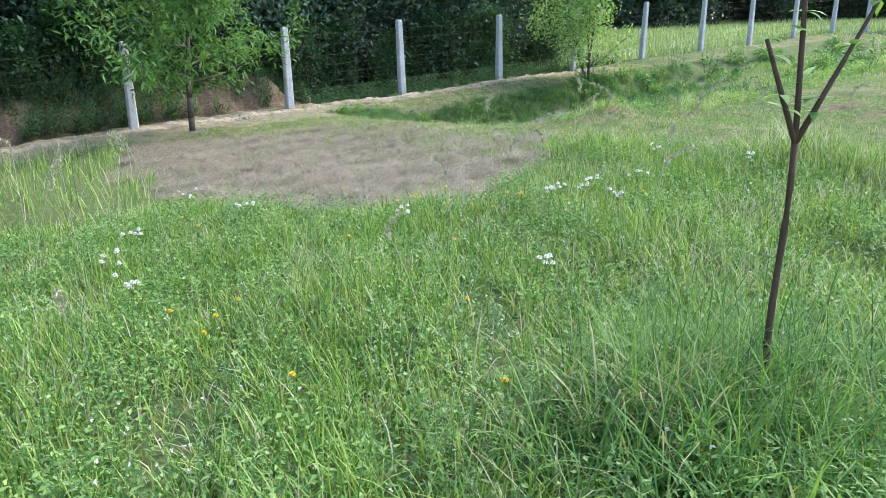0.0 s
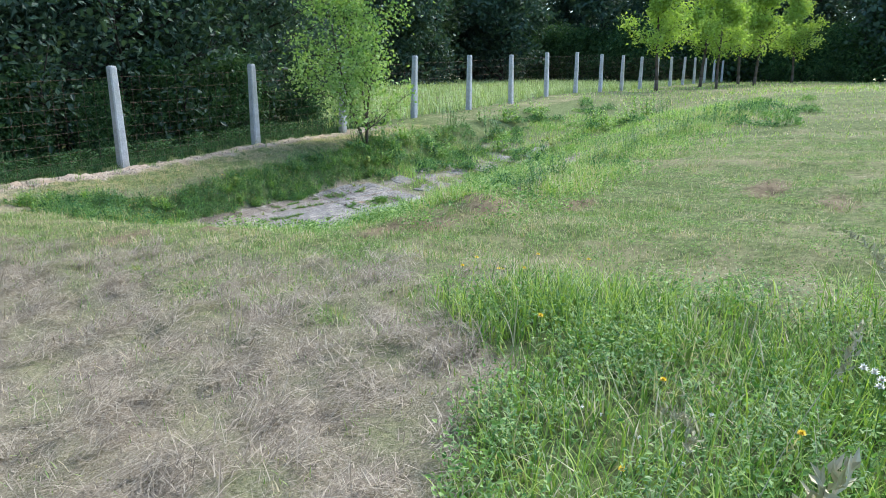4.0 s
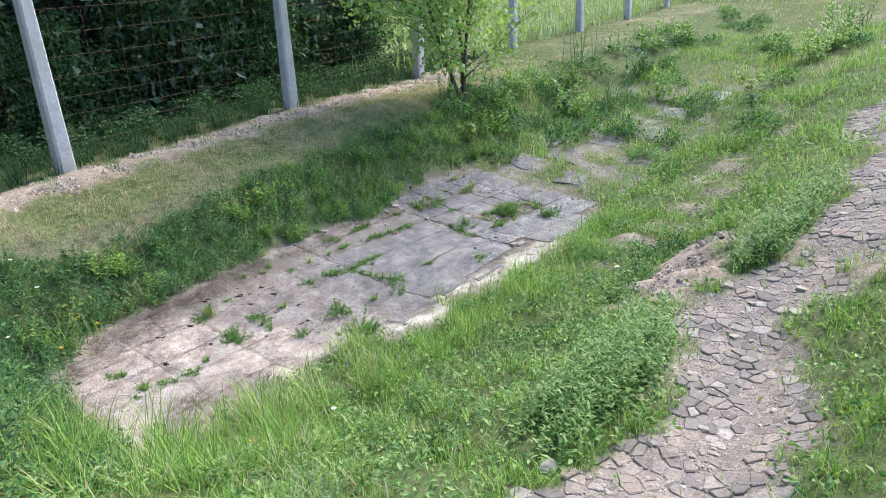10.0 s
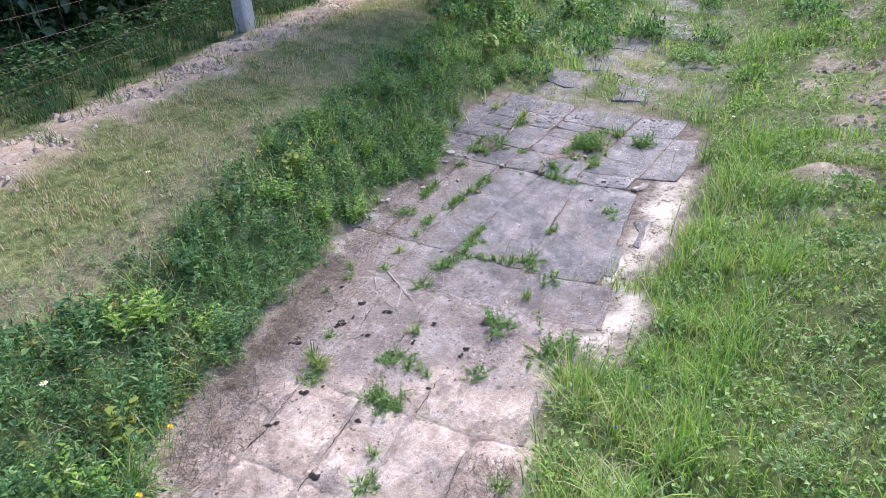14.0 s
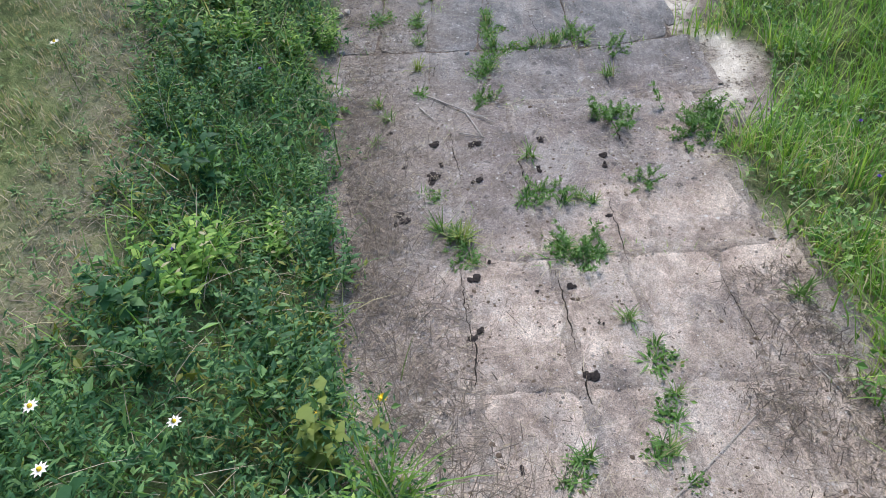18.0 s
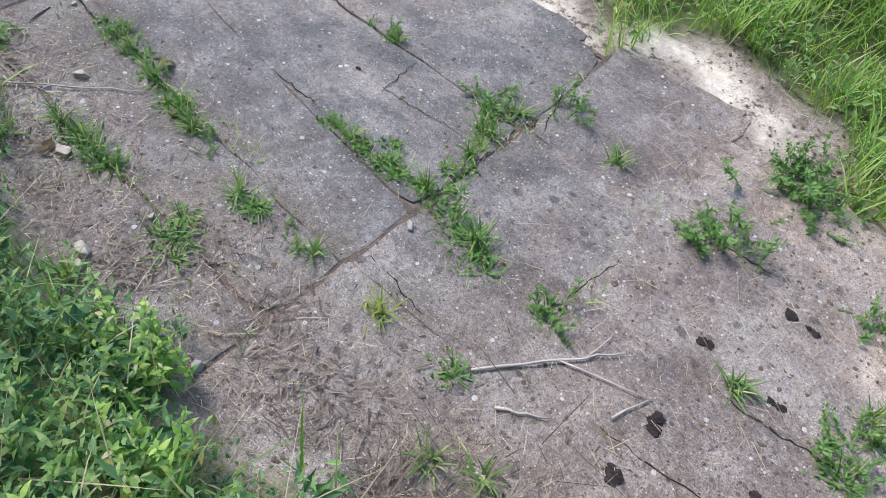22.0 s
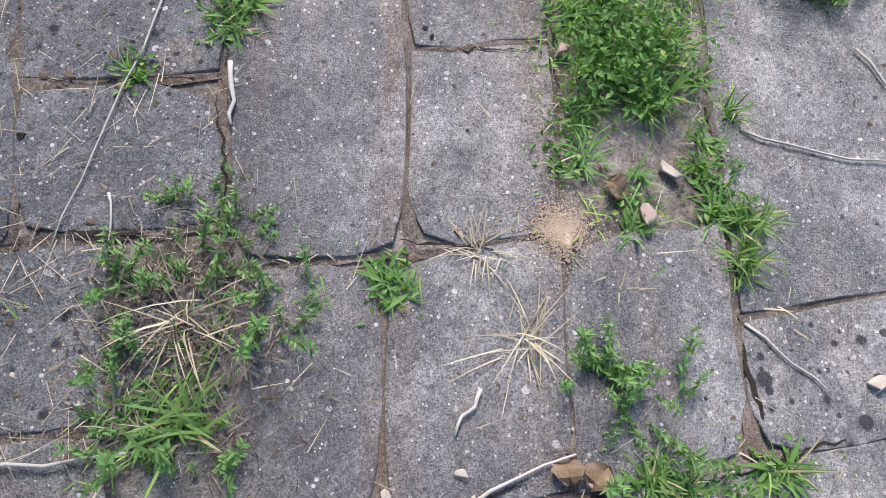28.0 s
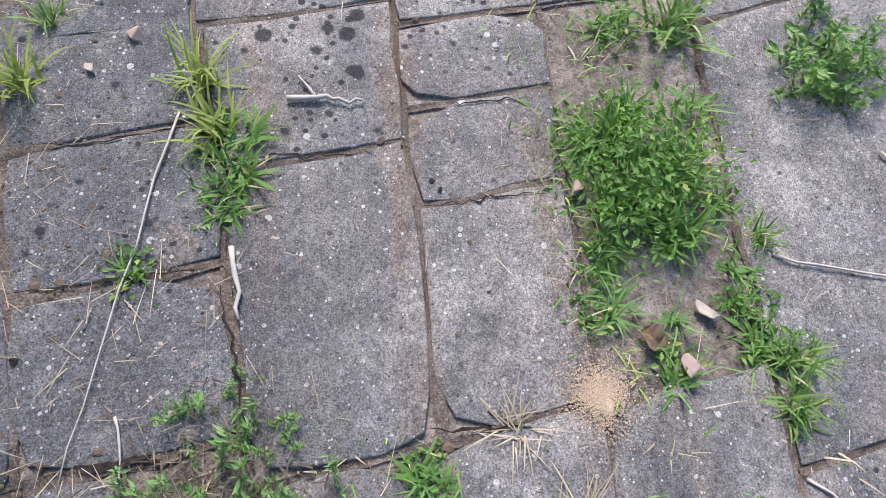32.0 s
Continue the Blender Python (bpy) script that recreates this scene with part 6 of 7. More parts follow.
def set_weed(kind, u, v, size, label, seed, name="weed", group="weeds in the joints of the paving", lift=-0.006, mat=None):
    """One small weed about size metres across."""
    g = np.random.default_rng(seed)
    thing = tagged(new(name), label, "plant", group)
    thing.matrix_world = Matrix.Translation(on_slab(u, v, lift))
    flat = np.array([1, 1, 0.0])
    if kind in ("grass", "dry"):
        n = int(22 + 130 * size) if kind == "grass" else 46
        at = g.normal(0, size * 0.11, (n, 3)) * flat
        long = size * g.uniform(0.45, 1.0, n) if kind == "grass" else size * g.uniform(0.5, 1.2, n)
        wide = size * 0.035 + 0.0025 if kind == "grass" else 0.003
        rise = g.normal(1.0, 0.28, n) if kind == "grass" else g.normal(0.5, 0.3, n)
        turn, bow = g.uniform(0, 6.3, n), g.uniform(0.3, 1.5, n)
        for k in range(3):
            child("foliage", sheet("foliage", *ribbons(at[k::3], long[k::3], wide, turn[k::3], rise[k::3], bow[k::3], 4), mat or (G_TUFT if kind == "grass" else G_STRAW)), thing)
    elif kind == "leafy":
        heads = 1 if size < 0.11 else 2 if size < 0.17 else int(size / 0.05)
        for _ in range(heads):
            c = g.normal(0, size * 0.20, 3) * flat if heads > 1 else np.zeros(3)
            reach = min(size, 0.15) if size < 0.24 else 0.13
            for _ in range(g.integers(12, 18)):
                far = reach * g.uniform(0.28, 0.6)
                leaf = child("leaf", LEAF_SHAPES[g.integers(3)], thing)
                leaf.matrix_basis = pose(*(c + g.normal(0, 0.004, 3) * flat), 0, -math.degrees(g.normal(0.38 if size < 0.24 else 0.75, 0.28)), g.uniform(0, 360)) @ Matrix.Diagonal((far, far * g.uniform(0.25, 0.55), far, 1))
            n = 12
            child("foliage", sheet("foliage", *ribbons(np.tile(c, (n, 1)) + g.normal(0, 0.012, (n, 3)) * flat, reach * g.uniform(0.3, 0.75, n), 0.0045, g.uniform(0, 6.3, n), g.normal(0.6, 0.35, n), g.uniform(0.2, 1.3, n), 4), G_BANK if g.random() < 0.6 else G_FEATHER), thing)
        n = int((60 if size < 0.24 else 260) * size / 0.1)
        at = g.normal(0, size * 0.22, (n, 3)) * flat + np.array([0, 0, 1.0]) * g.uniform(0.003, size * (0.12 if size < 0.24 else 0.34), n)[:, None]
        child("foliage", sheet("foliage", *leaves(at, g.normal(0, 1, (n, 3)) * np.array([1, 1, 0.6]) + np.array([0, 0, 0.3]), g.uniform(0.010, 0.026, n), g.uniform(0.006, 0.013, n), 0.2, g), G_LEAFY), thing)
    else:
        for _ in range(int((7 + size * 45) * (2.4 if size >= 0.28 else 1))):
            h = min(size, 0.10 + 0.28 * size) * g.uniform(0.35, 0.8)
            p = g.normal(0, size * 0.2, 3) * flat
            stalk = child("stalk", STALK_SHAPE, thing)
            stalk.matrix_basis = pose(*p, 0, math.degrees(g.uniform(0.35, 1.45)), g.uniform(0, 360)) @ Matrix.Diagonal((h, h, h, 1))
            child("foliage", SPRAYS[g.integers(4)], stalk)
    return thing


LEAFY_UPPER = [(3.29, 4.10, 0.34), (3.20, 4.05, 0.26), (3.38, 4.02, 0.22), (3.49, 3.33, 0.17), (3.28, 3.13, 0.10), (3.62, 4.18, 0.15), (3.10, 3.94, 0.13), (3.02, 3.89, 0.11), (2.91, 4.01, 0.13),
               (2.88, 4.20, 0.14), (2.82, 3.53, 0.12), (3.37, 3.30, 0.12), (2.69, 3.17, 0.14), (2.77, 3.24, 0.11), (2.42, 3.91, 0.14), (2.40, 4.08, 0.15), (2.36, 3.66, 0.07), (2.66, 3.12, 0.12), (2.28, 3.11, 0.16),
               (2.08, 3.41, 0.12), (1.95, 3.39, 0.10), (1.68, 3.34, 0.13), (1.76, 3.03, 0.12), (1.67, 3.04, 0.12), (1.58, 3.04, 0.12), (1.97, 4.51, 0.17), (2.98, 4.18, 0.12), (2.18, 2.83, 0.25), (2.02, 2.86, 0.24), (1.90, 2.84, 0.2), (2.30, 2.78, 0.22), (2.08, 2.74, 0.26), (1.78, 2.74, 0.2)]
LEAFY_LOWER = [(1.24, 3.00, 0.22), (1.27, 3.65, 0.08), (1.16, 3.64, 0.10), (1.10, 3.72, 0.08), (1.20, 3.22, 0.14), (1.05, 3.63, 0.13), (0.85, 3.69, 0.14), (0.71, 3.60, 0.16), (0.62, 3.53, 0.15), (0.97, 4.10, 0.20),
               (0.38, 3.56, 0.14), (0.45, 3.21, 0.14), (-0.38, 3.26, 0.15), (-0.41, 3.66, 0.18), (-0.75, 3.73, 0.20), (-0.77, 3.85, 0.16), (-0.78, 3.36, 0.17), (-1.31, 3.97, 0.18), (-1.48, 3.95, 0.16), (-1.64, 3.87, 0.14), (-1.68, 3.63, 0.14)]
GRASSY = [(3.65, 3.31, 0.14), (3.60, 4.31, 0.20), (2.78, 4.20, 0.11), (3.70, 2.99, 0.14), (3.84, 3.05, 0.10), (2.63, 3.19, 0.15), (2.41, 2.89, 0.10), (1.82, 3.36, 0.13), (2.45, 2.77, 0.22), (0.69, 3.22, 0.15), (0.55, 4.22, 0.16),
          (1.31, 2.75, 0.12), (-0.12, 3.71, 0.15), (-0.43, 3.87, 0.12), (-0.66, 3.36, 0.18), (0.02, 3.01, 0.12), (0.22, 3.07, 0.14), (-0.60, 3.27, 0.16), (0.33, 3.02, 0.14), (-1.07, 4.55, 0.17), (3.52, 3.32, 0.14), (2.85, 4.24, 0.1)]
FEATHERY = [(3.41, 4.59, 0.30), (3.01, 3.20, 0.10), (2.95, 3.28, 0.10), (3.04, 3.27, 0.07), (2.93, 3.34, 0.08), (2.87, 3.11, 0.13), (2.85, 3.23, 0.15), (2.79, 3.34, 0.14), (2.74, 3.10, 0.12), (2.53, 3.90, 0.24), (2.61, 3.89, 0.16),
            (2.61, 3.11, 0.14), (2.57, 3.22, 0.12), (1.50, 4.17, 0.09), (1.02, 4.14, 0.14), (0.81, 4.28, 0.14), (0.36, 3.55, 0.12), (0.19, 4.16, 0.20), (0.10, 4.14, 0.24), (-0.41, 3.72, 0.20), (-0.77, 3.83, 0.24), (0.04, 4.56, 0.36), (-0.35, 4.17, 0.14)]
for k, (u, v, s) in enumerate(LEAFY_UPPER + LEAFY_LOWER):
    set_weed("leafy", u, v, s * (0.85 if u < 1 else 1), "green broad-leaved weed rooted in a slab joint" if s < 0.2 else "large leafy green weed spreading over the slabs", 100 + k)
for k, (u, v, s) in enumerate(GRASSY):
    set_weed("grass", u, v, s * (0.72 if u < 1 else 1), "small tuft of green grass in a slab joint", 200 + k, "grass_tuft", mat=G_YELLOW if k in (0, 3, 9, 14, 20) else None)
for k, (u, v, s) in enumerate(FEATHERY):
    set_weed("feathery", u, v, s, "feathery grey-green weed rooted between slabs", 300 + k)
JOINT_RUNS = [  # u, v from, to, count, size
    (1.31, 3.63, 1.03, 3.63, 4, 0.09), (1.03, 3.63, 0.86, 3.64, 3, 0.11), (0.86, 3.63, 0.59, 3.57, 5, 0.12), (0.98, 4.08, 0.87, 3.79, 4, 0.10), (1.86, 3.05, 1.50, 3.03, 6, 0.10), (1.78, 3.35, 1.51, 3.29, 4, 0.10),
    (2.22, 3.40, 1.85, 3.38, 6, 0.08), (1.64, 3.33, 1.42, 3.29, 4, 0.09), (1.30, 3.24, 0.87, 3.24, 5, 0.09), (-1.11, 3.98, -1.41, 3.99, 4, 0.09), (-1.53, 3.93, -1.75, 3.87, 3, 0.10), (-0.40, 3.70, -0.46, 3.88, 3, 0.11),
    (-0.75, 3.72, -0.78, 3.90, 4, 0.11), (-0.56, 3.28, -0.80, 3.38, 4, 0.11), (-1.64, 3.64, -1.74, 3.68, 2, 0.10), (0.90, 3.58, 0.92, 4.10, 4, 0.09), (2.44, 3.84, 2.36, 4.10, 4, 0.10), (1.62, 4.14, 1.42, 4.13, 3, 0.07),
    (3.38, 3.31, 3.58, 3.32, 3, 0.09), (2.72, 4.18, 3.10, 4.28, 5, 0.09)]
rr = random.Random(55)
for run, (u0, v0, u1, v1, count, size) in enumerate(JOINT_RUNS):
    for k in range(count):
        t = (k + rr.uniform(0.1, 0.9)) / count
        kind = rr.choice(("grass", "leafy", "grass", "feathery"))
        loose = 0.03 if u0 < 0 else 0.008
        set_weed(kind, u0 + (u1 - u0) * t + rr.gauss(0, loose), v0 + (v1 - v0) * t + rr.gauss(0, loose), size * rr.uniform(0.6, 1.15), {"grass": "low tuft of grass in a slab joint", "leafy": "small leafy weed in a slab joint", "feathery": "small feathery weed in a slab joint"}[kind],
                 1200 + 20 * run + k, {"grass": "grass_tuft"}.get(kind, "weed"), mat=G_BANK if kind == "grass" and rr.random() < 0.5 else None)
for k, (u, v, s) in enumerate(((3.24, 4.16, 0.24), (3.36, 4.06, 0.24), (3.14, 4.12, 0.20), (3.22, 4.02, 0.20), (3.30, 4.18, 0.22), (3.42, 4.12, 0.20), (3.18, 4.22, 0.16))):
    set_weed("grass", u, v, s * 0.62, "green broad grass spreading over the slabs", 450 + k, "grass_tuft", mat=G_LEAFY)
set_weed("dry", 2.69, 3.75, 0.14, "withered straw-coloured plant lying on the slab", 401, "withered_plant")
set_weed("dry", 2.86, 3.70, 0.10, "withered straw-coloured tuft in a slab joint", 402, "withered_plant")
set_weed("dry", 2.80, 3.20, 0.16, "withered brown stems among green weeds", 403, "withered_plant")


def joint_growth():
    """Thin grass, moss and chaff along the joints, with straw and grit lying on the slabs."""
    spots_u, spots_v = [], []
    for v0, u0, u1, n in ((3.05, 0.9, 2.4, 380), (3.36, 1.3, 2.35, 330), (3.65, 0.3, 1.3, 230), (4.13, 1.2, 1.6, 90), (3.29, 3.3, 3.75, 170), (3.93, 2.65, 3.7, 330), (4.24, 2.65, 3.4, 280), (3.08, 2.45, 2.95, 160),
                          (4.6, -0.8, 0.1, 260), (3.36, -0.7, 0.3, 120), (2.9, 0.8, 2.5, 330), (4.75, 2.7, 4.2, 280), (4.1, 3.4, 4.3, 220), (3.5, 3.9, 4.5, 300), (2.95, -0.9, 0.6, 300), (4.62, -2.0, -0.8, 260)):
        u = rng.uniform(u0, u1, n)
        spots_u.append(u), spots_v.append(v0 + rng.normal(0, 0.035, n))
    for u0, u1, v0, v1, n in ((0.86, 0.86, 3.6, 4.5, 260), (2.42, 2.42, 3.0, 4.5, 240), (0.34, 0.34, 3.5, 4.2, 90), (-0.76, -0.76, 3.3, 4.6, 220), (2.87, 2.87, 2.9, 3.9, 120)):
        spots_u.append(u0 + rng.normal(0, 0.03, n)), spots_v.append(rng.uniform(v0, v1, n))
    u, v = np.concatenate(spots_u), np.concatenate(spots_v)
    keep = rng.random(len(u)) < np.clip(0.45 + wave(u, v, 0.33, 2.0), 0, 1)
    u, v = u[keep], v[keep]
    x, y = to_xy(u, v)
    at = np.stack([x, y, slab_z(x, y) - 0.012], 1)
    n = len(u)
    green = rng.random(n) < 0.6
    for pick, name, label, mat in ((green, "joint_grass", "sparse short grass along the slab joints", G_DITCH), (~green, "joint_straw", "withered grass along the slab joints", G_STRAW)):
        m = int(pick.sum())
        co, tri = ribbons(at[pick], rng.uniform(0.02, 0.075, m), rng.uniform(0.002, 0.005, m), rng.uniform(0, 6.3, m), rng.normal(0.8, 0.35, m), rng.uniform(0.2, 1.3, m), 3)
        tagged(new(name, sheet(name, co, tri, mat)), label, "grass", kind="stuff")
    # straw
    n = 17000
    u, v = rng.uniform(-2.0, 4.2, n), rng.uniform(2.65, 5.0, n)
    keep = rng.random(n) < np.clip(zone_paved(u, v) * (0.05 + 0.85 * step(3.35, 2.8, v) + 0.40 * step(1.0, 0.0, u) + 0.3 * wave(u, v, 0.9, 3.0) * step(3.9, 3.0, v)), 0, 1)
    u, v = u[keep], v[keep]
    x, y = to_xy(u, v)
    m = len(u)
    co, tri = ribbons(np.stack([x, y, slab_z(x, y) + rng.uniform(0.003, 0.010, m)], 1), rng.uniform(0.015, 0.10, m), rng.uniform(0.0009, 0.0022, m), rng.uniform(0, 6.3, m), rng.normal(0.03, 0.08, m), rng.uniform(-0.1, 0.25, m), 3)
    tagged(new("straw_litter", sheet("straw_litter", co, tri, G_STRAW)), "bits of dry straw scattered over the slabs", "straw", kind="stuff")
    # dark dead litter at the foot of the bank
    u = rng.uniform(-1.6, 2.4, 9000)
    v = np.interp(u, [-1.6, -1.2, 0, 1.4, 2.4], [3.15, 3.0, 2.85, 2.8, 2.95]) + np.abs(rng.normal(0, 0.17, 9000))
    keep = rng.random(9000) < np.clip(0.35 + 0.8 * wave(u, v, 0.45, 2.0), 0.05, 1)
    u, v = u[keep], v[keep]
    x, y = to_xy(u, v)
    m = len(u)
    co, tri = ribbons(np.stack([x, y, slab_z(x, y) + rng.uniform(0.002, 0.014, m)], 1), rng.uniform(0.012, 0.06, m), rng.uniform(0.0015, 0.006, m), rng.uniform(0, 6.3, m), rng.normal(0.08, 0.15, m), rng.uniform(-0.3, 0.5, m), 2)
    tagged(new("leaf_litter", sheet("leaf_litter", co, tri, LITTER)), "dark brown dead litter along the foot of the bank", "litter", kind="stuff")
    u, v = 2.78 + rng.normal(0, 0.12, 1300), 3.21 + rng.normal(0, 0.08, 1300)
    x, y = to_xy(u, v)
    co, tri = ribbons(np.stack([x, y, slab_z(x, y) + rng.uniform(0.002, 0.020, 1300)], 1), rng.uniform(0.010, 0.05, 1300), rng.uniform(0.001, 0.004, 1300), rng.uniform(0, 6.3, 1300), rng.normal(0.15, 0.2, 1300), rng.uniform(-0.3, 0.6, 1300), 2)
    tagged(new("leaf_litter", sheet("leaf_litter", co, tri, LITTER)), "reddish brown dead litter under a withered weed", "litter", kind="stuff")
    u = np.concatenate([-1.52 + rng.normal(0, 0.09, 500), rng.uniform(-2.0, -0.9, 2200)])
    v = np.concatenate([4.29 + rng.normal(0, 0.06, 500), 4.60 - np.abs(rng.normal(0, 0.14, 2200))])
    x, y = to_xy(u, v)
    m = len(u)
    co, tri = ribbons(np.stack([x, y, slab_z(x, y) + rng.uniform(0.002, 0.016, m)], 1), rng.uniform(0.012, 0.07, m), rng.uniform(0.001, 0.004, m), rng.uniform(0, 6.3, m), rng.normal(0.25, 0.3, m), rng.uniform(-0.3, 0.7, m), 2)
    tagged(new("leaf_litter", sheet("leaf_litter", co, tri, LITTER)), "withered brown litter along the paving's grassy edge", "litter", kind="stuff")
    # crumbs of earth, bark and leaf
    n = 42000
    u, v = rng.uniform(-2.1, 4.3, n), rng.uniform(2.6, 5.1, n)
    keep = rng.random(n) < np.clip(zone_paved(u, v) * (0.05 + 0.8 * step(3.3, 2.75, v) + 0.30 * step(1.0, 0.0, u) + 0.3 * wave(u, v, 0.5, 7.0) * step(3.7, 2.9, v)), 0, 1)
    u, v = u[keep], v[keep]
    grit("debris", "crumbs of earth and dead leaf on the slabs", u, v, np.minimum(0.011, 0.0012 + rng.exponential(0.0020, len(u))), slab_z, 0.001, DEBRIS, 0.4)
    # grit
    n = 9000
    u, v = rng.uniform(-2.0, 4.3, n), rng.uniform(2.65, 5.1, n)
    keep = rng.random(n) < zone_paved(u, v) * np.clip(0.5 + wave(u, v, 0.7, 5.0), 0.15, 1)
    u, v = u[keep], v[keep]
    grit("paving_grit", "small pale grit scattered on the slabs", u, v, np.minimum(0.006, 0.0012 + rng.exponential(0.0011, len(u))), slab_z, 0.0008, STONE, 0.6)
    n = 7000
    u = rng.uniform(-2.3, 9, n)
    v = path_line(u) + rng.normal(0, 0.27, n)
    keep = rng.random(n) < zone_path(u, v)
    u, v = u[keep], v[keep]
    grit("track_rubble", "rubble and small stones on the worn track", u, v, np.minimum(0.028, 0.003 + rng.exponential(0.004, len(u))), ground_z, 0.006, RUBBLE, 0.4)
    n = 9000
    u, v = rng.uniform(0.2, 7, n), rng.uniform(5.7, 7.3, n)
    keep = rng.random(n) < zone_clay(u, v)
    u, v = u[keep], v[keep]
    grit("clay_clods", "crumbled clay and small stones on the bare slope above the ditch", u, v, np.minimum(0.05, 0.005 + rng.exponential(0.008, len(u))), ground_z, 0.0, CLOD)
    n = 11000
    u, v = rng.uniform(-6, 9, n), rng.uniform(0.0, 1.1, n)
    keep = rng.random(n) < zone_clay(u, v)
    u, v = u[keep], v[keep]
    grit("clay_clods", "crumbled clay clods along the fence", u, v, np.minimum(0.045, 0.005 + rng.exponential(0.008, len(u))), ground_z, 0.0, CLOD)


def grit(name, label, u, v, size, level, lift, mat, tall=1.0):
    x, y = to_xy(u, v)
    n = len(u)
    c = np.stack([x, y, level(x, y) + lift], 1)
    base = np.array([(1, 0, 0), (0.3, 0.95, 0), (-0.8, 0.6, 0), (-0.8, -0.6, 0), (0.3, -0.95, 0), (0.35, 0.25, 0.75), (-0.4, 0.1, 0.65), (0.1, -0.45, 0.7)], float)
    tri = np.array([(0, 1, 5), (1, 2, 6), (1, 6, 5), (2, 3, 6), (3, 4, 7), (3, 7, 6), (4, 0, 7), (0, 5, 7), (5, 6, 7)])
    a = rng.uniform(0, 6.3, n)
    p = base[None] * (1 + rng.normal(0, 0.22, (n, 8, 3)))
    q = np.stack([p[..., 0] * np.cos(a)[:, None] - p[..., 1] * np.sin(a)[:, None], p[..., 0] * np.sin(a)[:, None] + p[..., 1] * np.cos(a)[:, None], p[..., 2] * tall - 0.12], 2)
    q = q * size[:, None, None] + c[:, None]
    tagged(new(name, sheet(name, q.reshape(-1, 3), (tri[None] + (np.arange(n) * 8)[:, None, None]).reshape(-1, 3), mat)), label, "stones", kind="stuff")


def build_track():
    """Worn track set with flat irregular stones, packed close with dark joints between them."""
    r = random.Random(77)
    pitch = 0.088
    seeds = {}
    for i in range(120):
        for j in range(-9, 10):
            a = -2.2 + i * pitch
            c = float(path_line(a)) + (j + 0.5 * (i % 2)) * pitch * 0.86
            seeds[i, j] = (a + r.gauss(0, 0.021), c + r.gauss(0, 0.021))
    track = tagged(new("stone_track"), "worn track set with small flat grey stones", "paving", kind="structure")
    base = place(1.0, 7.6)
    track.matrix_world = Matrix.Translation(base)
    rest_co, rest_faces, made = [], [], 0
    for (i, j), (a, c) in seeds.items():
        if float(zone_path(a, c)) < 0.45 or r.random() < 0.10:
            continue
        cell = [(a - 0.12, c - 0.12), (a + 0.12, c - 0.12), (a + 0.12, c + 0.12), (a - 0.12, c + 0.12)]
        for p in range(-2, 3):
            for q in range(-2, 3):
                other = seeds.get((i + p, j + q))
                if other is None or (p == 0 and q == 0):
                    continue
                nu, nv = other[0] - a, other[1] - c
                far = math.hypot(nu, nv)
                reach = far / 2 - 0.0028
                out = []
                for k, here in enumerate(cell):
                    after = cell[(k + 1) % len(cell)]
                    d0 = ((here[0] - a) * nu + (here[1] - c) * nv) / far - reach
                    d1 = ((after[0] - a) * nu + (after[1] - c) * nv) / far - reach
                    if d0 <= 0:
                        out.append(here)
                    if d0 * d1 < 0:
                        t = d0 / (d0 - d1)
                        out.append((here[0] + (after[0] - here[0]) * t, here[1] + (after[1] - here[1]) * t))
                cell = out or cell
        n = len(cell)
        lift, tu, tv = r.uniform(-0.001, 0.009) + 0.009 * float(wave(a, c, 0.55, 3.0)), r.gauss(0, 0.05), r.gauss(0, 0.05)
        mid = place(a, c)
        co = []
        for shrink, dz in ((1.0, -0.03), (0.99, lift - 0.004), (0.88, lift + 0.001)):
            for p, q in cell:
                p, q = a + (p - a) * shrink * r.uniform(0.97, 1.0), c + (q - c) * shrink * r.uniform(0.97, 1.0)
                x, y = to_xy(p, q)
                co.append((float(x), float(y), float(ground_z(x, y)) + dz + (p - a) * tu + (q - c) * tv))
        x, y = to_xy(a, c)
        co.append((float(x), float(y), mid.z + lift + r.uniform(0.0, 0.003)))
        faces = [(b * n + k, b * n + (k + 1) % n, (b + 1) * n + (k + 1) % n) for b in (0, 1) for k in range(n)] + [(b * n + k, (b + 1) * n + (k + 1) % n, (b + 1) * n + k) for b in (0, 1) for k in range(n)]
        faces += [(2 * n + k, 2 * n + (k + 1) % n, 3 * n) for k in range(n)]
        local = np.array(co) - np.array(base)
        if made < 270 and -1.95 < a < 2.6:
            child("paving_stone", sheet("paving_stone", local, faces, TRACK_STONE), track)
            made += 1
        else:
            m = len(rest_co)
            rest_co += [tuple(p) for p in local]
            rest_faces += [tuple(m + k for k in f) for f in faces]
    tagged(child("far_stones", sheet("far_stones", np.array(rest_co), rest_faces, TRACK_STONE), track), "small flat stones further along the track", kind="stuff")


CLOD = plain("clay clod", (0.29, 0.235, 0.18), (0.50, 0.43, 0.345), 40)
joint_growth()
build_track()


# ---- stones, dung, sticks, ant hills ----
def lump(size, flat, r, jag=0.25, subdiv=1):
    bm = bmesh.new()
    bmesh.ops.create_icosphere(bm, subdivisions=subdiv, radius=size / 2)
    stretch = r.uniform(0.65, 0.95)
    for p in bm.verts:
        k = 1 + r.uniform(-jag, jag)
        p.co = Vector((p.co.x * k, p.co.y * k * stretch, p.co.z * flat * (1 + r.uniform(-jag, jag))))
    return bm


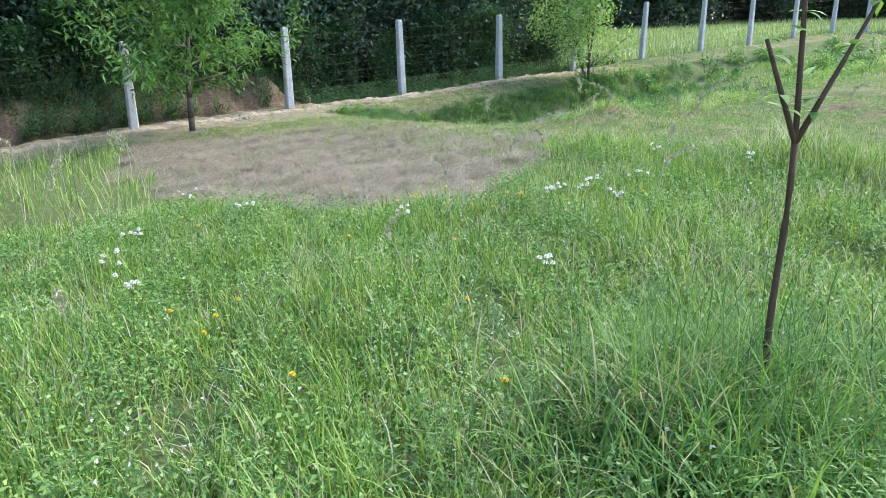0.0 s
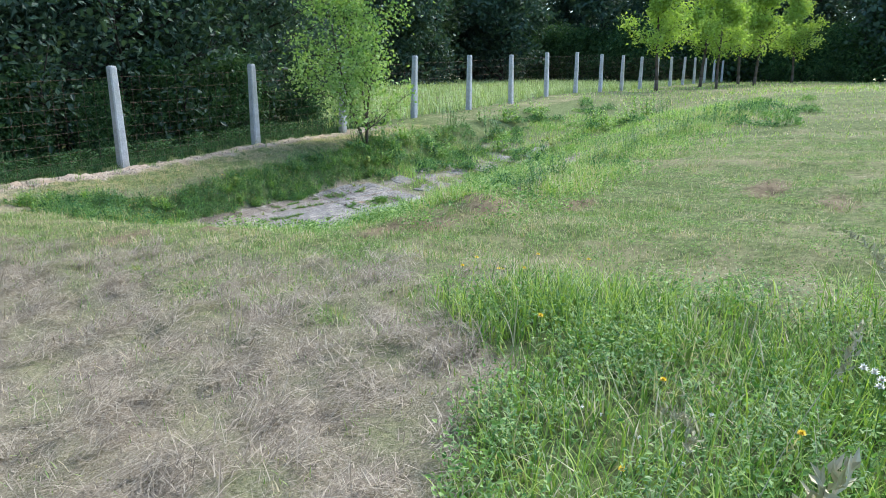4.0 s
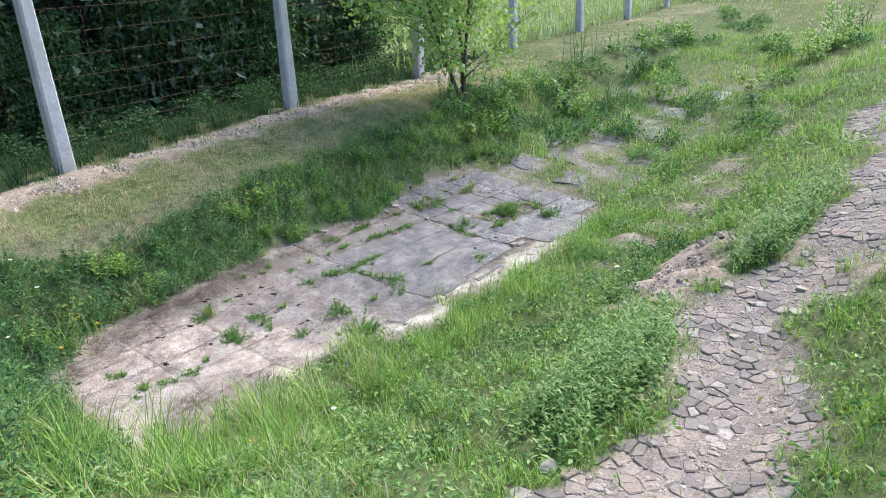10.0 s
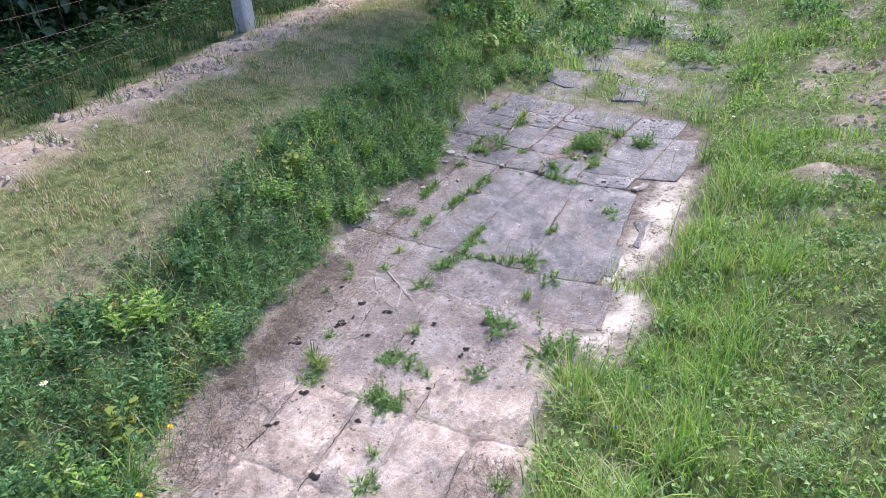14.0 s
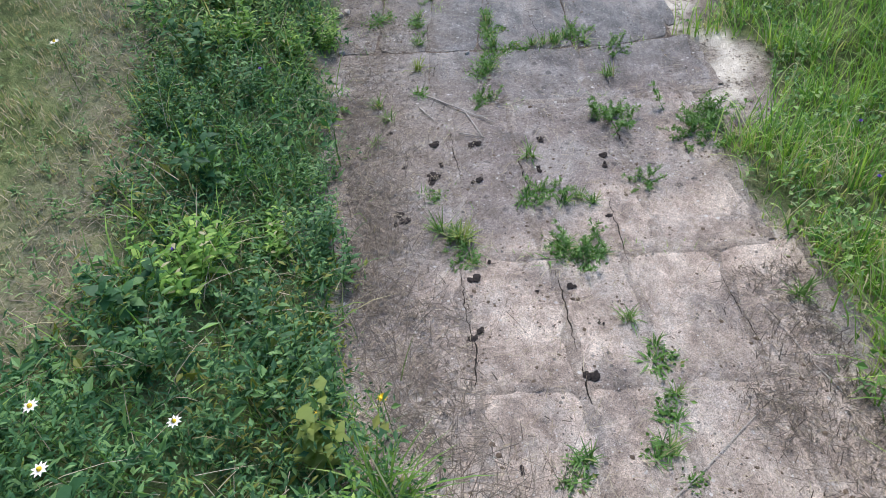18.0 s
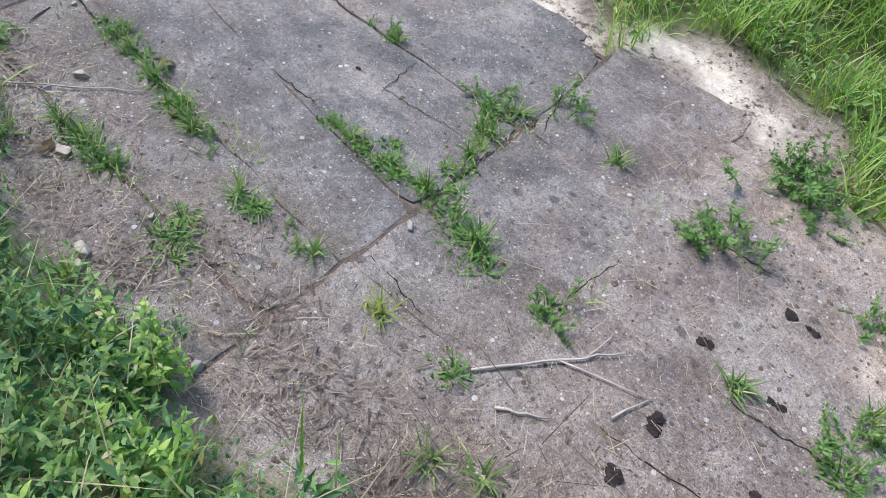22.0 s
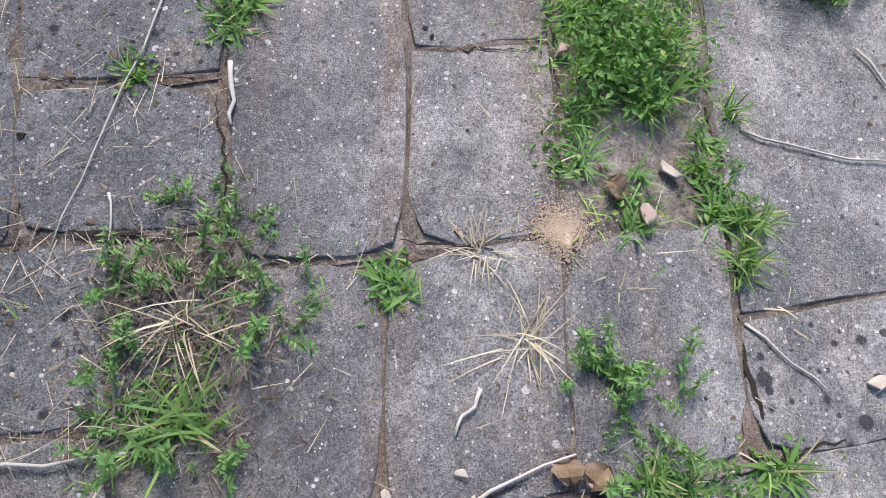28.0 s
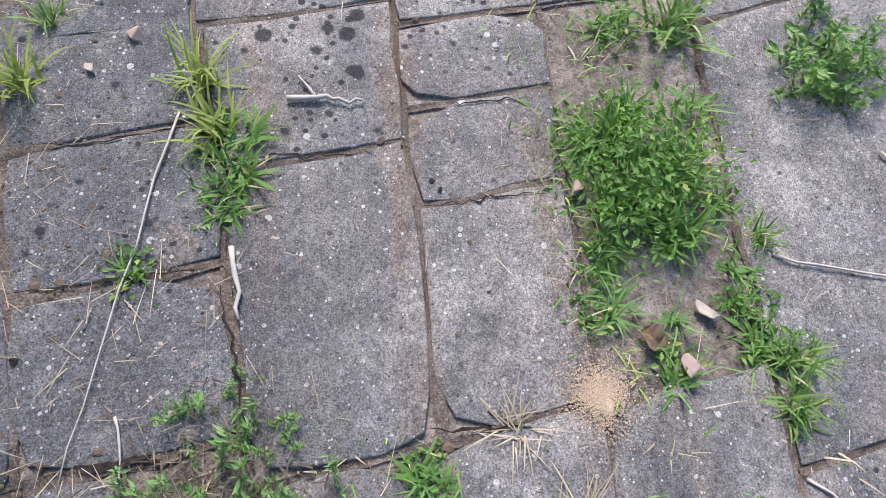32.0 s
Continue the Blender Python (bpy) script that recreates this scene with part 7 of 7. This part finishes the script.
def set_stone(u, v, size, mat, label, r, flat=0.55, level=on_slab):
    """A broken, angular stone: the hull of a few scattered corners."""
    bm = bmesh.new()
    stretch = r.uniform(0.55, 0.9)
    for k in range(11):
        a = 2 * math.pi * k / 11 * 1.9 + r.uniform(-0.4, 0.4)
        q = r.uniform(0.7, 1.0)
        bm.verts.new((size / 2 * q * math.cos(a), size / 2 * stretch * q * math.sin(a), size / 2 * flat * r.choice((-1, 1)) * r.uniform(0.7, 1.0)))
    bmesh.ops.convex_hull(bm, input=bm.verts[:])
    bmesh.ops.delete(bm, geom=[p for p in bm.verts if not p.link_faces], context="VERTS")
    bmesh.ops.bevel(bm, geom=bm.edges[:], offset=size * 0.025, segments=1, affect="EDGES")
    ob = part("stone", bm, mat, None)
    ob.matrix_world = Matrix.Translation(level(u, v, size * flat * 0.28)) @ pose(0, 0, 0, r.uniform(-8, 8), r.uniform(-8, 8), r.uniform(0, 360))
    return tagged(ob, label, "stone", "loose stones")


r = random.Random(21)
for u, v, s in ((1.96, 3.20, 0.055), (2.46, 3.10, 0.055), (2.42, 3.46, 0.066), (2.52, 4.37, 0.05), (2.25, 2.98, 0.05), (2.44, 3.03, 0.035), (1.97, 3.09, 0.03), (2.12, 4.54, 0.04), (2.49, 3.16, 0.035), (2.31, 3.39, 0.026), (2.43, 3.12, 0.045),
                (2.48, 3.48, 0.028), (2.49, 3.60, 0.026), (2.41, 3.36, 0.02), (2.52, 3.04, 0.026), (2.38, 3.08, 0.035), (3.02, 3.17, 0.02), (3.87, 3.14, 0.028), (3.71, 3.11, 0.03), (1.35, 2.82, 0.064), (1.32, 2.78, 0.055), (0.93, 2.66, 0.067)):
    set_stone(u, v, s, STONE, "pale yellowish stone lying on the slabs", r)
for u, v, s in ((2.46, 2.94, 0.11), (2.50, 4.72, 0.15), (2.44, 4.66, 0.10), (2.98, 4.11, 0.06), (1.70, 2.98, 0.075)):
    set_stone(u, v, s, STONE, "flat pale stone slab fragment", r, 0.28)
for u, v, s in ((2.89, 4.035, 0.058), (3.27, 3.96, 0.048), (2.25, 2.95, 0.05), (2.44, 3.81, 0.032), (3.78, 3.20, 0.05)):
    set_stone(u, v, s, STONE_PINK, "rounded pinkish stone among the weeds", r, 0.5)
for u, v, s in ((1.34, 3.01, 0.04), (0.83, 3.50, 0.042), (0.88, 2.81, 0.045), (2.14, 4.33, 0.045), (3.70, 3.81, 0.016), (3.11, 3.73, 0.012)):
    set_stone(u, v, s, STONE_GREY, "small light grey stone on the paving", r)
for u, v, s in ((-1.50, 7.11, 0.17), (-0.80, 7.60, 0.13), (-1.17, 8.05, 0.10), (-0.70, 7.24, 0.11), (0.23, 7.49, 0.12), (0.68, 7.49, 0.10), (0.97, 7.73, 0.13), (1.50, 7.67, 0.14), (-1.06, 7.44, 0.10), (-1.3, 7.6, 0.09), (-0.3, 7.4, 0.10), (2.2, 7.8, 0.12), (3.0, 7.9, 0.1)):
    set_stone(u, v, s * 0.75, STONE, "pale stone half sunk in the worn track", r, 0.26, place)

for u, v, s in ((0.02, 3.28, 0.075), (-0.02, 3.46, 0.07), (0.00, 3.77, 0.047), (-0.22, 3.735, 0.045), (-0.14, 4.03, 0.05), (-0.20, 4.03, 0.04), (-0.27, 3.26, 0.075), (-0.29, 3.45, 0.06), (-0.57, 3.97, 0.04), (-0.88, 3.39, 0.07), (-1.12, 3.82, 0.03),
                (-0.94, 3.75, 0.045), (-0.95, 3.62, 0.03), (-0.54, 3.12, 0.10), (-0.17, 3.14, 0.04), (0.10, 3.08, 0.05), (1.44, 3.90, 0.035), (-0.16, 3.30, 0.035), (-0.80, 3.45, 0.03), (-1.15, 3.37, 0.055), (-1.35, 3.73, 0.06), (-1.67, 3.47, 0.04), (3.33, 3.69, 0.036), (3.17, 2.955, 0.022)):
    thing = tagged(new("animal_dropping"), "small crumbled black dropping on the concrete", "dropping", "droppings on the paving")
    thing.matrix_world = Matrix.Translation(on_slab(u, v, 0.002))
    for k in range(4 if s > 0.04 else 2):
        bit = part("lump", lump(s * r.uniform(0.3, 0.62), 0.22, r, 0.42, 2), DUNG, thing)
        bit.location = (r.uniform(-0.42, 0.42) * s, r.uniform(-0.3, 0.3) * s, 0.002)


def set_stick(ends, thick, label, forks=(), level=on_slab, mat=TWIG, lift=0.006):
    """A bent twig lying along the given places (u, v)."""
    rr = random.Random(len(ends) + int(ends[0][0] * 100))
    pts = []
    for (u0, v0), (u1, v1) in zip(ends, ends[1:]):
        for k in range(5):
            t = k / 5
            pts.append(level(u0 + (u1 - u0) * t + rr.gauss(0, 0.003), v0 + (v1 - v0) * t + rr.gauss(0, 0.003), lift + thick))
    pts.append(level(*ends[-1], lift + thick))
    o = pts[0].copy()
    ob = new("stick", sheet("stick", *bent_rod([p - o for p in pts], thick, thick * 0.5, rr), mat, True))
    ob.location = o
    for at, to in forks:
        a, b = pts[at] - o, level(*to, lift + thick) - o
        way = [a.lerp(b, k / 4) + Vector((rr.gauss(0, 0.002), rr.gauss(0, 0.002), 0)) * (0 < k < 4) for k in range(5)]
        child("fork", sheet("fork", *bent_rod(way, thick * 0.6, thick * 0.3, rr), mat, True), ob)
    return tagged(ob, label, "stick", "dry sticks on the paving")


set_stick([(3.57, 3.46), (3.56, 3.53), (3.54, 3.60)], 0.006, "short bleached forked stick on the slabs", [(4, (3.62, 3.49))])
set_stick([(3.28, 3.31), (3.15, 3.30)], 0.006, "straight bleached stick lying in a slab joint")
set_stick([(3.58, 3.26), (3.25, 3.12), (2.94, 3.0)], 0.0022, "long thin dry grass stalk across the slabs")
set_stick([(3.04, 3.09), (2.92, 3.09)], 0.0025, "thin dry stalk on the slabs")
set_stick([(3.05, 4.28), (2.95, 4.48), (2.93, 4.6)], 0.003, "thin bleached root across a slab")
set_stick([(3.2, 4.6), (3.0, 4.66), (2.9, 4.7)], 0.003, "thin bleached root across a slab")
set_stick([(0.41, 3.26), (0.26, 3.44), (0.15, 3.58)], 0.0045, "pale forked dead twig on the slabs", [(5, (0.03, 3.51)), (7, (0.2, 3.6))])
set_stick([(0.08, 3.40), (0.03, 3.52)], 0.003, "short dry twig on the slabs")
set_stick([(0.30, 3.22), (0.19, 3.29)], 0.004, "dark short twig on the slabs")
set_stick([(2.11, 2.97), (1.95, 3.13), (1.78, 3.30)], 0.003, "thin dry stalk lying across the slabs")
set_stick([(2.43, 3.54), (2.49, 3.79)], 0.004, "straight pale stick beside a weed")
set_stick([(1.85, 3.84), (1.88, 3.86)], 0.003, "tiny bleached twig on the slab")
set_stick([(2.61, 2.90), (2.60, 3.14)], 0.004, "bent grey stick among stones")
set_stick([(2.22, 2.66), (2.15, 2.74)], 0.004, "short grey stick at the paving's edge")
set_stick([(2.62, 3.66), (2.55, 3.60)], 0.004, "broken pale twig on the slab")
set_stick([(2.66, 4.16), (2.52, 4.27)], 0.003, "thin dark stalk on the slab")
set_stick([(-1.6, 3.25), (-1.2, 3.0)], 0.0018, "dry stalk hanging over from the weeds")
set_stick([(-0.3, 2.95), (-0.45, 3.3)], 0.0018, "dry stalk hanging over from the weeds")
set_stick([(-1.5, 4.5), (-1.1, 4.4)], 0.0018, "dry stalk on the sandy slab")
set_stick([(-1.85, 3.8), (-1.5, 4.25)], 0.0018, "long dry stalk on the sandy slab")

for u, v, s in ((2.88, 3.86, 0.115),):
    bm = bmesh.new()
    rows = []
    for q in (0.03, 0.10, 0.18, 0.28, 0.42, 0.58, 0.74, 0.88, 1.0):
        ring = []
        for k in range(40):
            a = 2 * math.pi * k / 40
            wob = 1 + 0.16 * math.sin(2 * a + u * 9) + 0.10 * math.sin(5 * a + 1) + 0.06 * math.sin(9 * a) + r.gauss(0, 0.03)
            z = 0.0045 * (1 - q * q) - 0.006 * math.exp(-(q / 0.13) ** 2) + r.gauss(0, 0.00035) - (0.004 if q == 1.0 else 0)
            ring.append(bm.verts.new((s * 0.27 * q * wob * math.cos(a), s * 0.27 * q * wob * math.sin(a), z - 0.001)))
        rows.append(ring)
    bm.faces.new(rows[0])
    for lo, hi in zip(rows, rows[1:]):
        for k in range(40):
            bm.faces.new((lo[k], hi[k], hi[(k + 1) % 40], lo[(k + 1) % 40]))
    for f in bm.faces:
        f.smooth = True
    hill = part("ant_hill", bm, SAND, None)
    hill.matrix_world = Matrix.Translation(on_slab(u, v, 0.003))
    tagged(hill, "small crater of yellow sand heaped by ants", "ant hill")
    n = 5000
    g = np.random.default_rng(int(u * 100))
    rad, ang = np.abs(g.normal(0, s * 0.34, n)), g.uniform(0, 6.3, n)
    heap = 0.0045 * np.clip(1 - (rad / (s / 2)) ** 2, 0, 1)
    grit("sand_grains", "loose yellow sand grains round the ant hill", u + rad * np.cos(ang), v + rad * np.sin(ang), g.uniform(0.0007, 0.0018, n), slab_z, 0.0025 + heap, SAND)

for u, v in ((1.85, 3.43), (1.63, 3.31), (2.47, 3.77), (2.45, 3.82), (1.73, 2.95), (2.95, 3.99), (-1.6, 2.75)):
    bm = bmesh.new()
    rows = [[bm.verts.new((0.05 * (a - 0.5), 0.028 * b * math.sin(math.pi * min(max(a, 0.08), 0.95)), 0.010 * abs(b) + 0.012 * math.sin(5 * a))) for b in (-1, 0, 1)] for a in (0, 0.25, 0.5, 0.75, 1)]
    for p, q in zip(rows, rows[1:]):
        for k in range(2):
            bm.faces.new((p[k], q[k], q[k + 1], p[k + 1]))
    bmesh.ops.solidify(bm, geom=bm.faces[:], thickness=0.0008)
    leaf = part("dead_leaf", bm, DEADLEAF, None)
    leaf.matrix_world = Matrix.Translation(on_slab(u, v, 0.006)) @ pose(0, 0, 0, r.uniform(-12, 12), r.uniform(-12, 12), r.uniform(0, 360))
    tagged(leaf, "curled brown dead leaf on the paving", "leaf", "dead leaves")


# ---- flowers and tall stalks of the meadow ----
def flower_head(at, size, petals, g, tilt=0.25):
    ang = np.arange(petals) * 2 * math.pi / petals + g.uniform(0, 1)
    return ribbons(np.tile(at, (petals, 1)), size, size * 0.55, ang, tilt, 0.4, 3, True)


def set_flower(kind, u, v, h, seed):
    g = np.random.default_rng(seed)
    name, label, mat = {"yellow": ("hawkbit_flower", "single yellow flower on a thin stem in the grass", GOLD), "white": ("white_flower", "white flower cluster on a tall green stem", PETAL),
                        "daisy": ("white_flower", "single white flower among the weeds", PETAL), "violet": ("violet_flower", "small violet flower among the weeds", VIOLET)}[kind]
    thing = tagged(new(name), label, "flower", kind + " flowers")
    thing.matrix_world = Matrix.Translation(place(u, v))
    top = np.array([g.normal(0, 0.03), g.normal(0, 0.03), h])
    rods_a, rods_b, heads = [np.zeros(3)], [top * np.array([0.4, 0.4, 0.55])], []
    rods_a.append(rods_b[0]), rods_b.append(top)
    if kind == "white":
        for _ in range(5):
            e = top + np.array([g.normal(0, 0.035), g.normal(0, 0.035), g.uniform(-0.02, 0.04)])
            rods_a.append(top - np.array([0, 0, 0.05])), rods_b.append(e)
            for tilt in (0.1, 0.6, 1.1):
                heads.append(flower_head(e, 0.019, 6, g, tilt))
    else:
        size = {"yellow": 0.017, "daisy": 0.021, "violet": 0.010}[kind]
        for tilt in (0.2, 0.6, 1.0):
            heads.append(flower_head(top, size, 9, g, tilt))
    child("stem", sheet("stem", *tubes(np.array(rods_a), np.array(rods_b), 0.0018, 0.0012, 4), STEM), thing)
    if kind == "daisy":
        eye = bmesh.new()
        bmesh.ops.create_uvsphere(eye, u_segments=8, v_segments=5, radius=0.006)
        part("flower_eye", eye, GOLD, thing, "yellow flower centre").location = top + np.array([0, 0, 0.003])
        heads = heads[:1]
    child("petals", sheet("petals", *join(*heads), mat), thing)


YELLOW = [(-10.1, 13.34), (-9.92, 13.67), (-10.02, 13.66), (-8.85, 13.0), (-8.83, 14.26), (-9.46, 11.7), (-9.75, 13.41), (-9.41, 11.21), (-8.02, 11.3), (-7.87, 12.08), (-7.87, 12.36), (-7.55, 12.42), (-7.37, 12.42), (-7.59, 12.73), (-7.25, 12.78),
          (-7.21, 12.89), (-7.56, 12.9), (-7.31, 13.02), (-6.96, 13.21), (-5.49, 11.78), (-5.05, 13.5), (-7.47, 12.2), (-7.79, 12.2), (-4.53, 11.0), (-4.62, 10.95), (-4.49, 11.1), (-4.4, 11.3), (-4.5, 11.2), (-4.67, 10.84), (-4.4, 11.6), (-9.3, 15.1), (-9.9, 14.6),
          (-6.4, 12.5), (-6.1, 13.0), (-5.8, 12.4), (-6.6, 13.6), (-8.3, 13.4), (-8.2, 12.9)]
for k, (u, v) in enumerate(YELLOW):
    set_flower("yellow", u, v, 0.20 + 0.05 * math.sin(k * 2.7), 500 + k)
for k, (u, v) in enumerate(((-7.58, 13.7), (-7.5, 13.78), (-6.9, 13.75), (-7.44, 14.09), (-10.21, 12.96), (-10.29, 13.41), (-8.69, 14.69), (-8.6, 13.32), (-9.4, 11.37), (-9.29, 12.31), (-7.23, 13.56), (-10.1, 12.48), (-7.62, 13.6), (-6.2, 14.2), (-5.9, 13.2))):
    set_flower("white", u, v, 0.42 + 0.04 * math.sin(k * 3.1), 600 + k)
for k, (u, v) in enumerate(((-1.72, 2.36), (-1.68, 2.58), (-1.84, 2.42), (-0.2, 1.95), (-2.1, 3.0), (2.8, 4.9), (-1.4, 5.6), (0.9, 6.4), (3.2, 5.4))):
    set_flower("daisy", u, v, 0.24, 700 + k)
for k, (u, v) in enumerate(((-1.5, 2.88), (-1.56, 3.1), (0.9, 2.25), (1.1, 2.3), (0.7, 2.15), (1.3, 2.4), (-1.75, 5.3), (-1.9, 3.2))):
    set_flower("yellow", u, v, 0.16, 720 + k)
for k, (u, v) in enumerate(((-1.0, 2.4), (0.2, 2.5), (-0.7, 5.0), (2.3, 2.7), (-0.3, 5.1))):
    set_flower("violet", u, v, 0.14, 740 + k)


def set_stalk(u, v, h, seed):
    g = np.random.default_rng(seed)
    thing = tagged(new("grass_stalk"), "tall flowering grass stalk with a pale seed head", "grass stalk", "tall grass stalks")
    thing.matrix_world = Matrix.Translation(place(u, v))
    lean = g.normal(0, 0.22, 2)
    pts = [np.array([lean[0] * t * t * h, lean[1] * t * t * h, h * t]) for t in np.linspace(0, 1, 7)]
    child("stem", sheet("stem", *tubes(np.array(pts[:-1]), np.array(pts[1:]), 0.0016, 0.0012, 4), STALK), thing)
    n = 84
    t = g.uniform(0.0, 1.0, n)
    nod = g.normal(0, 0.07, 2)
    at = pts[-1][None] + np.stack([lean[0] * 0.25 * t + nod[0] * t * t, lean[1] * 0.25 * t + nod[1] * t * t, (t - 0.2) * 0.17 - 0.05 * t * t], 1) + g.normal(0, 0.007, (n, 3)) * (1.1 - 0.7 * t)[:, None]
    way = g.normal(0, 0.6, (n, 3)) + np.array([0.2, 0, 0.9])
    child("seed_head", sheet("seed_head", *leaves(at, way, g.uniform(0.014, 0.034, n), 0.008, 0.3, g), STALK), thing)


for k, (u, v, h) in enumerate(((-10.69, 13.14, 0.95), (-9.75, 12.08, 0.95), (-7.49, 12.9, 0.95), (-6.82, 13.48, 0.95), (-7.33, 14.18, 0.95), (-8.49, 13.69, 0.7), (-6.7, 12.9, 0.7), (-10.62, 14.0, 0.7), (-5.53, 13.33, 0.7), (-6.56, 13.71, 0.6), (-7.36, 12.92, 0.6),
                               (-6.82, 12.68, 0.6), (-9.2, 14.4, 0.6), (-10.3, 12.0, 0.9), (-10.9, 12.4, 0.85), (-9.9, 11.2, 0.8), (-7.1, 13.7, 0.9), (-7.0, 13.2, 1.0), (-6.4, 14.3, 0.9), (-5.9, 14.0, 0.85), (-7.9, 14.6, 0.8), (-10.5, 11.0, 0.9), (-11.0, 11.5, 0.8), (-6.0, 13.6, 0.9), (-5.2, 14.4, 0.8))):
    set_stalk(u, v, h, 800 + k)


# clover in flower, low in the meadow
u, v = scatter(1500, (-11.5, -5.5), (12.2, 17.5), lambda a, b: zone_tall(a, b) * np.clip(0.15 + wave(a, b, 1.3, 4.0), 0, 1))
n, k = len(u), 12
at = np.repeat(rooted(u, v) + np.stack([np.zeros(n), np.zeros(n), rng.uniform(0.10, 0.22, n)], 1), k, 0)
tagged(new("clover_heads", sheet("clover_heads", *leaves(at, rng.normal(size=(n * k, 3)) + np.array([0, 0, 0.4]), 0.010, 0.005), PETAL)), "small white clover heads among the meadow herbs", "flowers", kind="stuff")


# larger leafy weeds of the bank
def set_bank_weed(u, v, size, mat, label, seed):
    g = np.random.default_rng(seed)
    thing = tagged(new("bank_weed"), label, "plant", "larger weeds of the bank")
    thing.matrix_world = Matrix.Translation(place(u, v))
    for _ in range(5):
        ang, lean = g.uniform(0, 6.3), g.uniform(0.1, 0.6)
        e = np.array([math.cos(ang) * math.sin(lean), math.sin(ang) * math.sin(lean), math.cos(lean)]) * size * g.uniform(0.7, 1.1)
        n = 11
        t = np.linspace(0.25, 1, n)[:, None]
        far = size * g.uniform(0.14, 0.26, n)
        stem = child("stem", sheet("stem", *tubes(np.zeros((1, 3)), e[None], 0.004, 0.002, 5), STEM), thing)
        child("foliage", sheet("foliage", *ribbons(e[None] * t, far, far * 0.66, g.uniform(0, 6.3, n), g.normal(0.35, 0.3, n), 0.8, 5, True), mat), stem)


for k, (u, v, s, yellow) in enumerate(((-1.64, 2.88, 0.28, 1), (-2.3, 2.9, 0.34, 0), (-2.5, 3.2, 0.30, 1), (-2.0, 2.5, 0.28, 0), (-1.2, 2.35, 0.26, 0), (0.75, 2.35, 0.28, 1), (0.2, 2.3, 0.26, 0), (1.6, 2.3, 0.24, 0), (-0.5, 2.45, 0.26, 0), (2.4, 2.35, 0.28, 0), (3.3, 2.3, 0.3, 0), (-2.7, 2.6, 0.36, 0),
                                       (4.6, 2.6, 0.4, 1), (5.5, 2.9, 0.4, 0), (7.0, 3.0, 0.5, 0), (8.2, 2.6, 0.5, 1), (6.3, 2.3, 0.45, 0), (9.0, 5.6, 0.5, 1), (7.6, 5.9, 0.45, 0), (10.4, 3.2, 0.5, 0))):
    set_bank_weed(u, v, s, G_YELLOW if yellow else G_WEED, "broad-leaved weed with yellowish leaves on the bank" if yellow else "leafy dark green weed on the bank", 900 + k)
